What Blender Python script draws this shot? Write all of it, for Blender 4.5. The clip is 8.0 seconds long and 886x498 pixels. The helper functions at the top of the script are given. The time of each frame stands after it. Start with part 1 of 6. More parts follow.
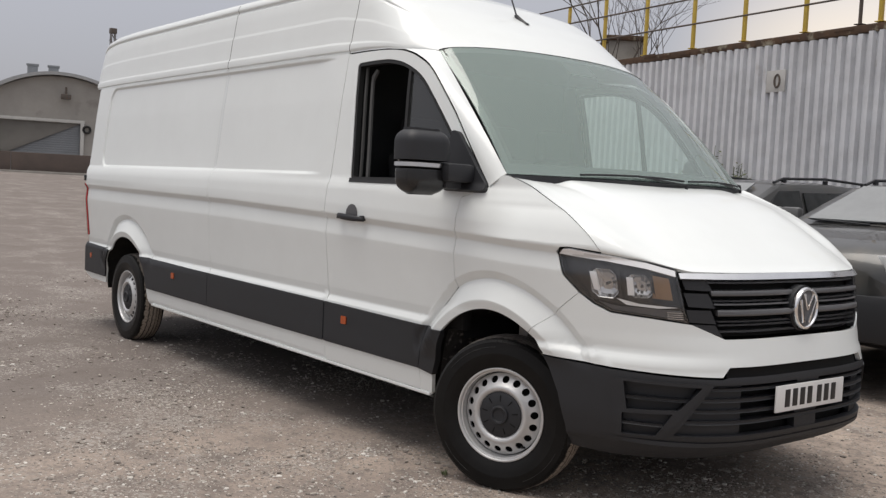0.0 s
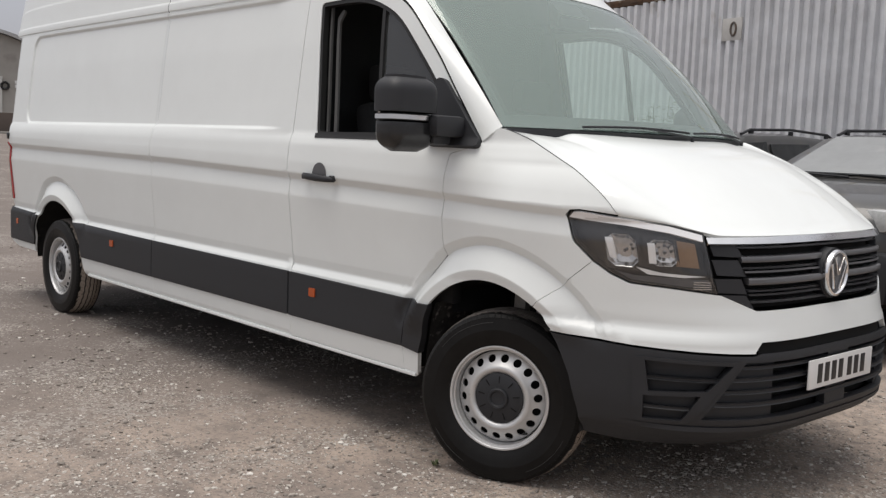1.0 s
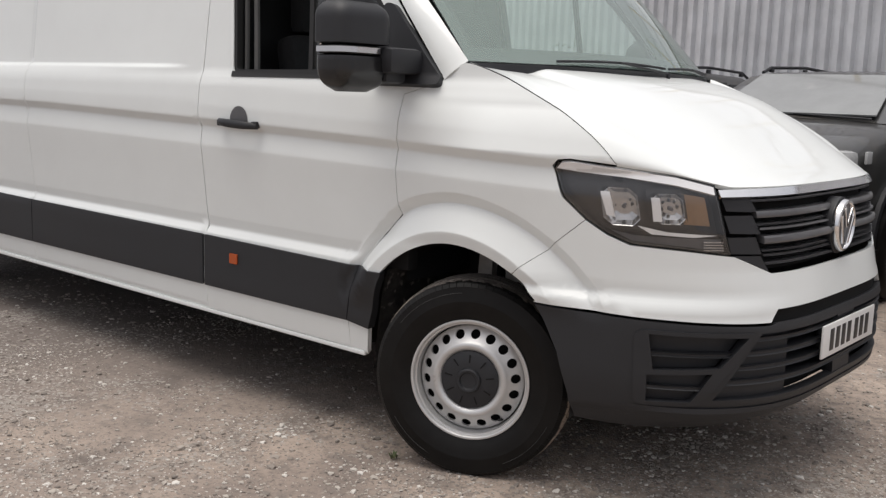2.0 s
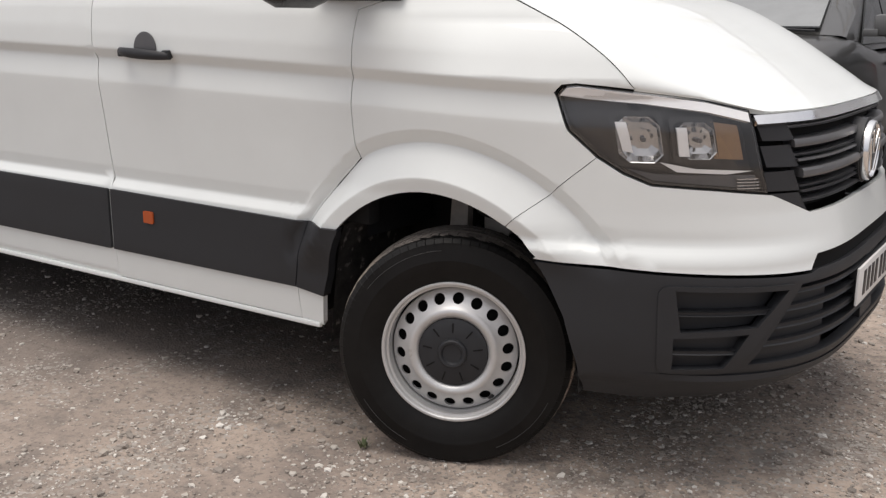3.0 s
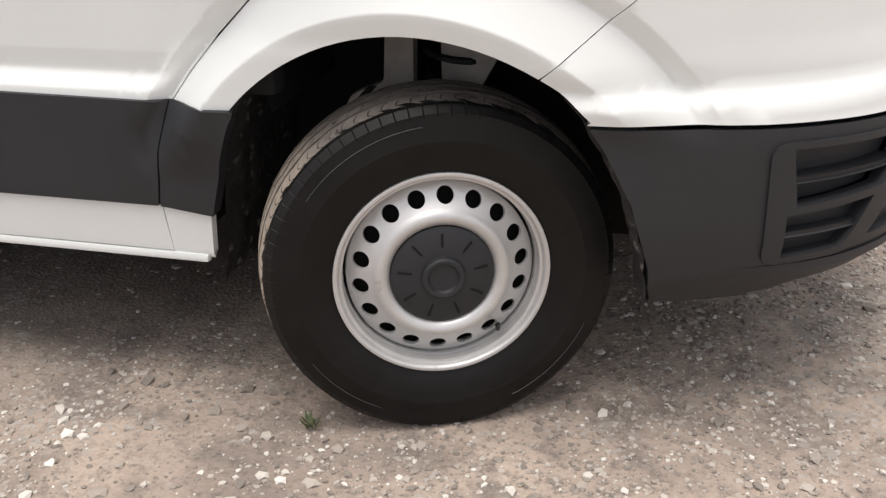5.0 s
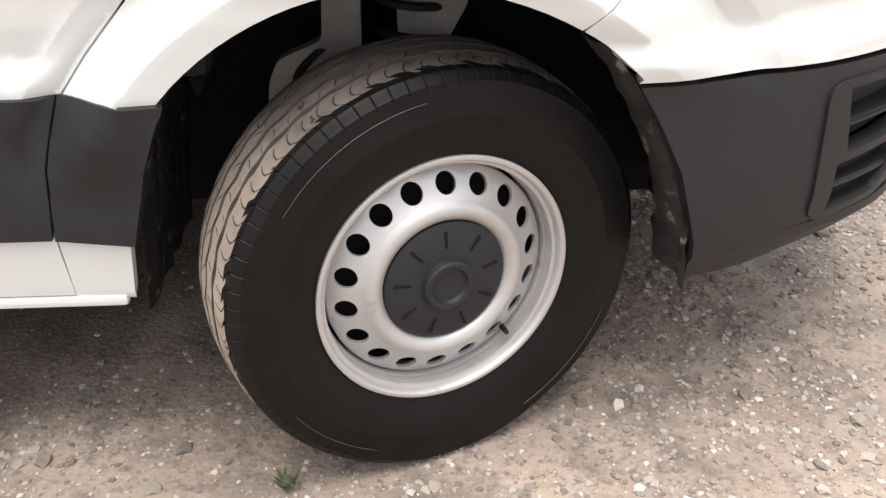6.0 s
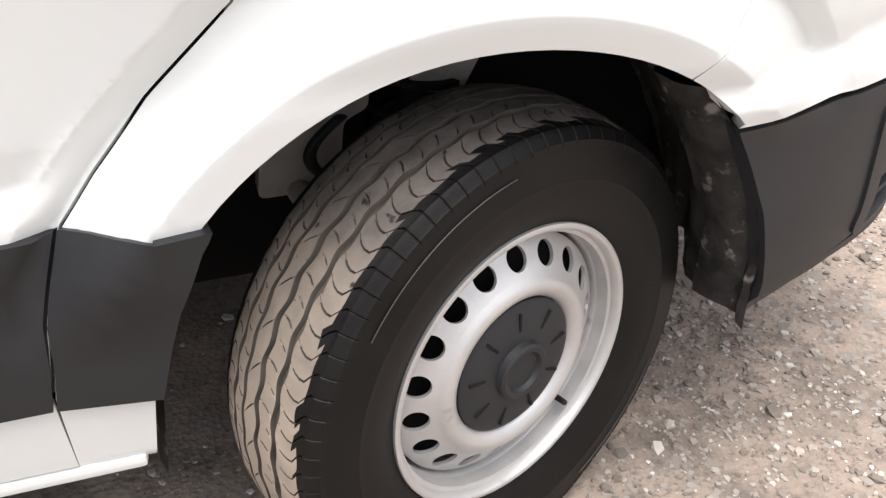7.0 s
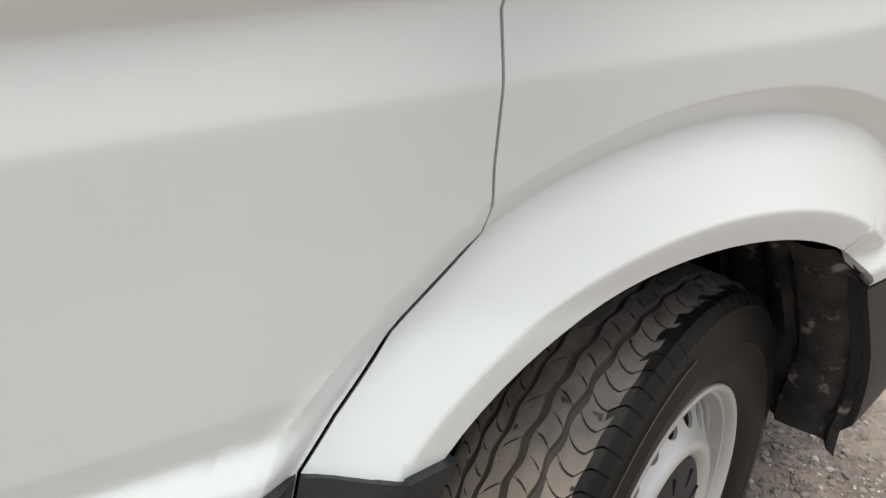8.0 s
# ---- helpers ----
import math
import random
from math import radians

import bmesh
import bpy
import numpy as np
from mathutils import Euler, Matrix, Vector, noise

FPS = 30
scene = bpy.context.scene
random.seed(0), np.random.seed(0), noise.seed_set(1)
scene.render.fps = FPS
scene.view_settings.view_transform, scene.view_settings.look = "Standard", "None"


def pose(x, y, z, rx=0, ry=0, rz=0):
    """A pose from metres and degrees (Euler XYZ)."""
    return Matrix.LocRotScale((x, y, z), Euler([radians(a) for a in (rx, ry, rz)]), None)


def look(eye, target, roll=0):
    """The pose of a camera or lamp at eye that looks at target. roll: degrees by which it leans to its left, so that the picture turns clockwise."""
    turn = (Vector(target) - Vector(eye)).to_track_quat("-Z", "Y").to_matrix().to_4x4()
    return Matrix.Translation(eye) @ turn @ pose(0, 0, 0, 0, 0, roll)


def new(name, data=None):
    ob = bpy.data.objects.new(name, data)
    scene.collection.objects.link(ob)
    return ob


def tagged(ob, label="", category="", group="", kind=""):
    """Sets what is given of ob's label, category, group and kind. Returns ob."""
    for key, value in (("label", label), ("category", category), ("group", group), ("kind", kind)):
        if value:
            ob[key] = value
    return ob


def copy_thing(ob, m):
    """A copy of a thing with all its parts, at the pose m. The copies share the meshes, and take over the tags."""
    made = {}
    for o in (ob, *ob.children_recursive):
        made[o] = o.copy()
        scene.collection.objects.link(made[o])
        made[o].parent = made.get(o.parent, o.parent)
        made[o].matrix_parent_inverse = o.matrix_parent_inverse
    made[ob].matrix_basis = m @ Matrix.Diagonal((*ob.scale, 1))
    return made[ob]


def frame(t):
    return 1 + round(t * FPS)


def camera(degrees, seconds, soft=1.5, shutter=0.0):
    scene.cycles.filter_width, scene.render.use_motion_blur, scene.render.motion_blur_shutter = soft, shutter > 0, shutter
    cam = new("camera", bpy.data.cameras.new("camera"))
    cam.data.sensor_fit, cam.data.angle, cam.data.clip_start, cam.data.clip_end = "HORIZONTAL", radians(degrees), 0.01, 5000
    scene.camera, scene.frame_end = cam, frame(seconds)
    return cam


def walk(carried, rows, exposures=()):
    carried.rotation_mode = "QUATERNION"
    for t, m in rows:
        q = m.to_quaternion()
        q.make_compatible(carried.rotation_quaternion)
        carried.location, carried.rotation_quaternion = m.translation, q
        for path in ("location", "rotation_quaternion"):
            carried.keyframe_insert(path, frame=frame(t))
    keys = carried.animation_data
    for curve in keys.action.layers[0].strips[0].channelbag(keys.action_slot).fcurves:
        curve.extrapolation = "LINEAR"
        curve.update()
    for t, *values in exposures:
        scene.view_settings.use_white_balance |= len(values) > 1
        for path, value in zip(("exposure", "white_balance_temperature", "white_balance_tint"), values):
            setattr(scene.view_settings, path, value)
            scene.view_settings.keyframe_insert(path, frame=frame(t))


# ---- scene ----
from mathutils import geometry

cam = camera(49.1, 8.0, 1.35)
PATH = [
    (0, (3.158, -3.809, 1.322), (1.597, -2.565, 1.2), 2.9),
    (0.5, (2.919, -3.731, 1.312), (1.396, -2.444, 1.157), 3.0),
    (1, (2.613, -3.656, 1.318), (1.149, -2.31, 1.109), 2.3),
    (2.5, (1.714, -3.288, 1.285), (0.538, -1.717, 0.902), 1.4),
    (3, (1.454, -3.134, 1.266), (0.367, -1.519, 0.806), 0.4),
    (3.5, (1.204, -2.949, 1.22), (0.201, -1.297, 0.703), 0.0),
    (4, (0.946, -2.798, 1.167), (0.074, -1.095, 0.584), -0.0),
    (4.5, (0.692, -2.68, 1.171), (0.0, -0.944, 0.459), -0.9),
    (6, (-0.032, -2.186, 1.127), (0.009, -0.457, 0.123), -1.1),
    (6.5, (-0.22, -2.021, 1.125), (0.074, -0.345, 0.075), -0.9),
    (7, (-0.396, -1.847, 1.172), (0.115, -0.248, 0.084), -0.2),
    (7.5, (-0.576, -1.742, 1.237), (0.141, -0.194, 0.193), -1.2),
    (8, (-0.729, -1.621, 1.298), (0.113, -0.088, 0.327), 0.7),
]
walk(cam, [(t, look(eye, target, roll)) for t, eye, target, roll in PATH],
     [(0.0, 0.29, 6700, 11), (1.0, 0.33, 6700, 11), (2.5, 0.43, 6750, 12), (4.5, 0.80, 6800, 12), (6.0, 1.27, 6900, 12), (6.5, 1.44, 6850, 12), (7.0, 1.32, 6750, 12), (7.5, 1.00, 6550, 9), (8.0, 0.70, 6600, 7)])

# ---- light ----
SUN_AZ, SUN_EL = -118.0, 80.0
world = bpy.data.worlds.new("sky")
scene.world = world
world.use_nodes = True
wn = world.node_tree
wn.nodes.clear()


def wnode(kind, **values):
    n = wn.nodes.new(kind)
    for k, v in values.items():
        n.inputs[k].default_value = v
    return n


w_out = wnode("ShaderNodeOutputWorld")
w_bg = wnode("ShaderNodeBackground", Strength=0.105)
w_sky = wn.nodes.new("ShaderNodeTexSky")
w_sky.sky_type = "NISHITA"
w_sky.sun_disc = False
w_sky.sun_elevation = radians(SUN_EL)
w_sky.sun_rotation = radians(90 - SUN_AZ)
w_sky.air_density, w_sky.dust_density, w_sky.ozone_density = 1.0, 4.0, 1.5
w_hsv = wnode("ShaderNodeHueSaturation", Saturation=0.45)
wn.links.new(w_sky.outputs[0], w_hsv.inputs["Color"])
# a closed cloud layer over it: darker towards the horizon, cream where it thins low down beyond the wall
w_tc = wn.nodes.new("ShaderNodeTexCoord")
w_sep = wn.nodes.new("ShaderNodeSeparateXYZ")
wn.links.new(w_tc.outputs["Generated"], w_sep.inputs[0])
w_up = wn.nodes.new("ShaderNodeValToRGB")
els = w_up.color_ramp.elements
els[0].position, els[0].color = 0.0, (3.2, 3.25, 3.6, 1)
els[1].position, els[1].color = 1.0, (9.6, 9.7, 10.0, 1)
els.new(0.16).color = (3.7, 3.85, 4.4, 1)
els.new(0.5).color = (5.8, 5.9, 6.3, 1)
wn.links.new(w_sep.outputs["Z"], w_up.inputs["Fac"])
w_dot = wn.nodes.new("ShaderNodeVectorMath")
w_dot.operation = "DOT_PRODUCT"
w_dot.inputs[1].default_value = (math.cos(radians(108)), math.sin(radians(108)), 0)
wn.links.new(w_tc.outputs["Generated"], w_dot.inputs[0])
w_side = wnode("ShaderNodeMapRange", **{"From Min": 0.915, "From Max": 0.970})
w_side.interpolation_type = "SMOOTHSTEP"
wn.links.new(w_dot.outputs["Value"], w_side.inputs["Value"])
w_low = wn.nodes.new("ShaderNodeValToRGB")
els = w_low.color_ramp.elements
els[0].position, els[0].color = 0.0, (9.8, 8.6, 7.2, 1)
els[1].position, els[1].color = 0.6, (7.0, 7.1, 7.5, 1)
els.new(0.17).color = (9.0, 8.1, 7.0, 1)
els.new(0.24).color = (6.6, 6.5, 6.9, 1)
wn.links.new(w_sep.outputs["Z"], w_low.inputs["Fac"])
w_mix = wn.nodes.new("ShaderNodeMix")
w_mix.data_type = "RGBA"
wn.links.new(w_side.outputs[0], w_mix.inputs["Factor"])
wn.links.new(w_up.outputs[0], w_mix.inputs["A"])
wn.links.new(w_low.outputs[0], w_mix.inputs["B"])
w_all = wn.nodes.new("ShaderNodeMix")
w_all.data_type = "RGBA"
w_all.inputs["Factor"].default_value = 0.70
wn.links.new(w_hsv.outputs[0], w_all.inputs["A"])
wn.links.new(w_mix.outputs["Result"], w_all.inputs["B"])
wn.links.new(w_all.outputs["Result"], w_bg.inputs["Color"])
wn.links.new(w_bg.outputs[0], w_out.inputs["Surface"])
sun = new("sun", bpy.data.lights.new("sun", "SUN"))
sun.data.energy, sun.data.angle, sun.data.color = 1.62, radians(45), (1.0, 0.97, 0.92)
sun.matrix_world = look((20 * math.cos(radians(SUN_AZ)), 20 * math.sin(radians(SUN_AZ)), 20 * math.tan(radians(SUN_EL))), (0, 0, 0))


# ---- materials ----
def mat(name, base, rough=0.5, metal=0.0, second=None, scale=5.0, amount=0.5, bump=0.0, bump_scale=200.0, coat=0.0, spec=0.5,
        rough_var=0.0, dirt=None, dirt_scale=3.0, dirt_at=0.55, sheen=0.0):
    """A surface with two scales of variation: broad second colour and fine grain, and dirt in blotches."""
    m = bpy.data.materials.new(name)
    m.use_nodes = True
    n, l = m.node_tree.nodes, m.node_tree.links
    b = n["Principled BSDF"]
    b.inputs["Base Color"].default_value = (*base, 1)
    b.inputs["Roughness"].default_value = rough
    b.inputs["Metallic"].default_value = metal
    b.inputs["Coat Weight"].default_value = coat
    b.inputs["Coat Roughness"].default_value = 0.04
    b.inputs["Specular IOR Level"].default_value = spec
    tc = n.new("ShaderNodeTexCoord")
    if second:
        tx = n.new("ShaderNodeTexNoise")
        tx.inputs["Scale"].default_value, tx.inputs["Detail"].default_value = scale, 8
        tx.inputs["Roughness"].default_value = 0.65
        l.new(tc.outputs["Object"], tx.inputs["Vector"])
        rp = n.new("ShaderNodeMapRange")
        rp.inputs["From Min"].default_value, rp.inputs["From Max"].default_value = 0.35, 0.65
        rp.inputs["To Max"].default_value = amount
        l.new(tx.outputs["Fac"], rp.inputs["Value"])
        mx = n.new("ShaderNodeMix")
        mx.data_type = "RGBA"
        mx.inputs["A"].default_value, mx.inputs["B"].default_value = (*base, 1), (*second, 1)
        l.new(rp.outputs[0], mx.inputs["Factor"])
        last = mx.outputs["Result"]
        if dirt:
            t2 = n.new("ShaderNodeTexNoise")
            t2.inputs["Scale"].default_value, t2.inputs["Detail"].default_value = dirt_scale, 10
            l.new(tc.outputs["Object"], t2.inputs["Vector"])
            r2 = n.new("ShaderNodeMapRange")
            r2.inputs["From Min"].default_value, r2.inputs["From Max"].default_value = dirt_at, dirt_at + 0.12
            l.new(t2.outputs["Fac"], r2.inputs["Value"])
            m2 = n.new("ShaderNodeMix")
            m2.data_type = "RGBA"
            m2.inputs["B"].default_value = (*dirt, 1)
            l.new(last, m2.inputs["A"])
            l.new(r2.outputs[0], m2.inputs["Factor"])
            last = m2.outputs["Result"]
        l.new(last, b.inputs["Base Color"])
        if rough_var:
            r3 = n.new("ShaderNodeMapRange")
            r3.inputs["To Min"].default_value, r3.inputs["To Max"].default_value = rough - rough_var, rough + rough_var
            l.new(tx.outputs["Fac"], r3.inputs["Value"])
            l.new(r3.outputs[0], b.inputs["Roughness"])
    if bump:
        t4 = n.new("ShaderNodeTexNoise")
        t4.inputs["Scale"].default_value, t4.inputs["Detail"].default_value = bump_scale, 4
        l.new(tc.outputs["Object"], t4.inputs["Vector"])
        bp = n.new("ShaderNodeBump")
        bp.inputs["Strength"].default_value, bp.inputs["Distance"].default_value = 1.0, bump
        l.new(t4.outputs["Fac"], bp.inputs["Height"])
        l.new(bp.outputs[0], b.inputs["Normal"])
    return m


def glass(name, tint, gloss_rough=0.0, clear=1.0, body=(0.02, 0.02, 0.02)):
    """A thin pane: light passes straight through, tinted, and Fresnel gives the gloss; clear below 1 adds an even matt
    film of the body colour.
    """
    m = bpy.data.materials.new(name)
    m.use_nodes = True
    n, l = m.node_tree.nodes, m.node_tree.links
    n.clear()
    out = n.new("ShaderNodeOutputMaterial")
    tr = n.new("ShaderNodeBsdfTransparent")
    tr.inputs["Color"].default_value = (*tint, 1)
    df = n.new("ShaderNodeBsdfDiffuse")
    df.inputs["Color"].default_value = (*body, 1)
    m1 = n.new("ShaderNodeMixShader")
    m1.inputs[0].default_value = 1 - clear
    l.new(tr.outputs[0], m1.inputs[1])
    l.new(df.outputs[0], m1.inputs[2])
    gl = n.new("ShaderNodeBsdfGlossy")
    gl.inputs["Roughness"].default_value = gloss_rough
    lw = n.new("ShaderNodeLayerWeight")
    lw.inputs["Blend"].default_value = 0.5
    pw = n.new("ShaderNodeMath")
    pw.operation = "POWER"
    pw.inputs[1].default_value = 5.0
    l.new(lw.outputs["Facing"], pw.inputs[0])
    fr = n.new("ShaderNodeMath")
    fr.operation = "MULTIPLY_ADD"
    fr.inputs[1].default_value, fr.inputs[2].default_value = 0.92, 0.08
    l.new(pw.outputs[0], fr.inputs[0])
    m2 = n.new("ShaderNodeMixShader")
    l.new(fr.outputs[0], m2.inputs[0])
    l.new(m1.outputs[0], m2.inputs[1])
    l.new(gl.outputs[0], m2.inputs[2])
    l.new(m2.outputs[0], out.inputs["Surface"])
    return m


WHITE = mat("white_paint", (0.765, 0.795, 0.785), 0.45, 0, (0.72, 0.745, 0.735), 1.6, 0.7, coat=0.7, spec=0.15, bump=0.00006, bump_scale=900)
BLACK = mat("black_plastic", (0.0138, 0.0146, 0.0172), 0.55, 0, (0.0195, 0.0208, 0.0245), 3.0, 0.7, bump=0.0004, bump_scale=700, rough_var=0.08)
# near-black that puts the shade of gaps, hollows and the underside into the colour
CAVITY_SHADE = mat("cavity_shade", (0.013, 0.0127, 0.0125), 0.95, spec=0.2)
GLOSSBLACK = mat("gloss_black", (0.012, 0.012, 0.013), 0.22, 0, (0.02, 0.02, 0.02), 4, 0.5)
LINER = mat("liner_plastic", (0.016, 0.0153, 0.0148), 0.8, 0, (0.032, 0.029, 0.026), 9.0, 0.5, bump=0.002, bump_scale=60, dirt=(0.12, 0.10, 0.085), dirt_scale=14, dirt_at=0.66, spec=0.2)
RUBBER = mat("tyre_rubber", (0.0060, 0.0056, 0.0055), 0.46, 0, (0.011, 0.0105, 0.010), 14, 0.7, spec=0.2, bump=0.0004, bump_scale=260, rough_var=0.1)
TREAD = mat("tyre_tread", (0.150, 0.131, 0.117), 0.7, 0, (0.060, 0.053, 0.048), 14, 0.9, bump=0.0010, bump_scale=120)


def dust_tread(m):
    """Dried tan dust caked on the lower part of the tread, broken up by noise, with dark pits."""
    n, l = m.node_tree.nodes, m.node_tree.links
    b = n["Principled BSDF"]
    old = b.inputs["Base Color"].links[0].from_socket
    tc = n.new("ShaderNodeTexCoord")
    sep = n.new("ShaderNodeSeparateXYZ")
    l.new(tc.outputs["Object"], sep.inputs[0])
    nz = n.new("ShaderNodeTexNoise")
    nz.inputs["Scale"].default_value, nz.inputs["Detail"].default_value = 9.0, 8
    l.new(tc.outputs["Object"], nz.inputs["Vector"])
    ad = n.new("ShaderNodeMath")
    ad.operation = "MULTIPLY_ADD"
    ad.inputs[1].default_value = 0.45
    l.new(nz.outputs["Fac"], ad.inputs[0])
    l.new(sep.outputs["Z"], ad.inputs[2])
    rg = n.new("ShaderNodeMapRange")
    rg.inputs["From Min"].default_value, rg.inputs["From Max"].default_value = 0.55, 0.26
    l.new(ad.outputs[0], rg.inputs["Value"])
    mx = n.new("ShaderNodeMix")
    mx.data_type = "RGBA"
    mx.inputs["B"].default_value = (0.38, 0.32, 0.262, 1)
    l.new(old, mx.inputs["A"])
    l.new(rg.outputs[0], mx.inputs["Factor"])
    pit = n.new("ShaderNodeTexNoise")
    pit.inputs["Scale"].default_value, pit.inputs["Detail"].default_value = 42.0, 4
    l.new(tc.outputs["Object"], pit.inputs["Vector"])
    rp = n.new("ShaderNodeMapRange")
    rp.inputs["From Min"].default_value, rp.inputs["From Max"].default_value = 0.66, 0.72
    l.new(pit.outputs["Fac"], rp.inputs["Value"])
    m2 = n.new("ShaderNodeMix")
    m2.data_type = "RGBA"
    m2.inputs["B"].default_value = (0.02, 0.018, 0.017, 1)
    l.new(mx.outputs["Result"], m2.inputs["A"])
    l.new(rp.outputs[0], m2.inputs["Factor"])
    l.new(m2.outputs["Result"], b.inputs["Base Color"])


dust_tread(TREAD)
GROOVE = mat("tread_groove", (0.055, 0.048, 0.042), 0.8, 0, (0.10, 0.085, 0.072), 16, 0.8)
MOULD = mat("moulded_rubber", (0.035, 0.035, 0.035), 0.5, 0, (0.05, 0.05, 0.05), 30, 0.6)
SILVER = mat("wheel_silver", (0.62, 0.62, 0.62), 0.42, 0.55, (0.50, 0.50, 0.49), 9, 0.6, bump=0.0003, bump_scale=180, rough_var=0.08, dirt=(0.33, 0.31, 0.29), dirt_scale=22, dirt_at=0.66)
LAMPGREY = mat("lamp_housing", (0.060, 0.056, 0.054), 0.25, 0.3, (0.04, 0.037, 0.035), 9, 0.6)
BOWL = mat("lamp_bowl_chrome", (0.58, 0.58, 0.585), 0.14, 0.9, (0.48, 0.48, 0.48), 4, 0.5)
REFLECT = mat("bright_reflector", (0.93, 0.93, 0.93), 0.18, 0.15, (0.8, 0.8, 0.8), 12, 0.5)
CHROME = mat("chrome", (0.85, 0.85, 0.85), 0.12, 1.0, (0.7, 0.7, 0.7), 12, 0.4)
SATIN = mat("satin_grey", (0.10, 0.10, 0.105), 0.38, 0.2, (0.14, 0.14, 0.145), 6, 0.5)
STEEL = mat("dusty_steel", (0.46, 0.43, 0.395), 0.8, 0, (0.27, 0.25, 0.23), 14, 0.7, bump=0.001, bump_scale=90, dirt=(0.30, 0.26, 0.22), dirt_scale=11, dirt_at=0.55)
SEAL = mat("rubber_seal", (0.010, 0.010, 0.010), 0.6)
AMBER = mat("amber_lens", (0.38, 0.080, 0.022), 0.25, 0, (0.45, 0.07, 0.01), 60, 0.5)
BRONZE = mat("indicator_bowl", (0.36, 0.215, 0.11), 0.3, 0.4, (0.24, 0.145, 0.08), 12, 0.7)
RED = mat("red_lens", (0.38, 0.012, 0.015), 0.2, 0, (0.25, 0.01, 0.01), 40, 0.6)
PLATE = mat("plate_white", (0.74, 0.74, 0.73), 0.35, 0, (0.66, 0.66, 0.65), 14, 0.5)
INK = mat("plate_ink", (0.015, 0.015, 0.016), 0.45)
CABIN = mat("cabin_plastic", (0.016, 0.0165, 0.0175), 0.8, 0, (0.024, 0.024, 0.025), 5, 0.6, spec=0.25, bump=0.0004, bump_scale=500)
FABRIC = mat("seat_fabric", (0.024, 0.0245, 0.026), 0.95, 0, (0.014, 0.014, 0.015), 60, 0.6, bump=0.001, bump_scale=400)
MUD = mat("muddy_plastic", (0.018, 0.0175, 0.0175), 0.65, 0, (0.060, 0.056, 0.053), 18, 0.8, bump=0.003, bump_scale=45, dirt=(0.26, 0.24, 0.225), dirt_scale=30, dirt_at=0.60, spec=0.25)
TRIM = mat("grey_trim", (0.085, 0.085, 0.084), 0.7, 0, (0.06, 0.06, 0.059), 8, 0.6)
# the windscreen's film colour holds a veil of dust and painted sky reflection
SCREEN = glass("windscreen_glass", (0.84, 0.95, 0.91), 0.0, 0.67, (0.47, 0.60, 0.55))
CLEAR = glass("clear_glass", (0.86, 0.95, 0.92), 0.0, 0.86, (0.48, 0.60, 0.55))
TINT = glass("dark_glass", (0.30, 0.33, 0.33), 0.0, 0.8, (0.17, 0.175, 0.175))
LENS = glass("lamp_lens", (0.90, 0.90, 0.90), 0.02, 0.97, (0.25, 0.25, 0.25))
CARPAINT = mat("dark_grey_paint", (0.050, 0.051, 0.051), 0.35, 0.35, (0.045, 0.045, 0.043), 2.5, 0.6, coat=0.6, dirt=(0.075, 0.07, 0.062), dirt_scale=2.0, dirt_at=0.55)
GALV = mat("galvanised_sheet", (0.68, 0.69, 0.71), 0.6, 0.1, (0.52, 0.525, 0.54), 2.2, 0.8, bump=0.0006, bump_scale=70, rough_var=0.1, dirt=(0.36, 0.32, 0.27), dirt_scale=1.4, dirt_at=0.66)
RUST = mat("rusty_beam", (0.10, 0.055, 0.030), 0.9, 0, (0.045, 0.03, 0.022), 5, 0.8, bump=0.004, bump_scale=40, dirt=(0.30, 0.27, 0.20), dirt_scale=6, dirt_at=0.58)
YELLOW = mat("yellow_paint", (0.56, 0.40, 0.06), 0.55, 0, (0.42, 0.28, 0.05), 7, 0.7, dirt=(0.16, 0.09, 0.04), dirt_scale=9, dirt_at=0.64)
WIRE = mat("grey_steel_rail", (0.10, 0.095, 0.09), 0.7, 0.3, (0.16, 0.10, 0.06), 12, 0.6)
RENDER_WALL = mat("weathered_cement", (0.37, 0.35, 0.32), 0.9, 0, (0.30, 0.285, 0.26), 0.8, 0.8, bump=0.004, bump_scale=20, dirt=(0.24, 0.22, 0.2), dirt_scale=0.7, dirt_at=0.6)
SHEETROOF = mat("shed_roof_sheet", (0.40, 0.41, 0.41), 0.7, 0.1, (0.32, 0.32, 0.32), 1.5, 0.7)
SHUTTER = mat("shutter_steel", (0.25, 0.265, 0.28), 0.5, 0.3, (0.21, 0.22, 0.23), 1.2, 0.6)
BOARD = mat("brown_barrier", (0.115, 0.088, 0.075), 0.9, 0, (0.08, 0.065, 0.058), 0.9, 0.8, bump=0.003, bump_scale=25)
BARK = mat("bark", (0.09, 0.075, 0.062), 0.95, 0, (0.05, 0.042, 0.036), 20, 0.7, bump=0.004, bump_scale=60)
LEAF = mat("weed_leaf", (0.07, 0.10, 0.04), 0.8, 0, (0.11, 0.10, 0.05), 30, 0.7)
CONCRETE = mat("concrete", (0.33, 0.31, 0.28), 0.9, 0, (0.24, 0.225, 0.2), 2.5, 0.8, bump=0.003, bump_scale=40)


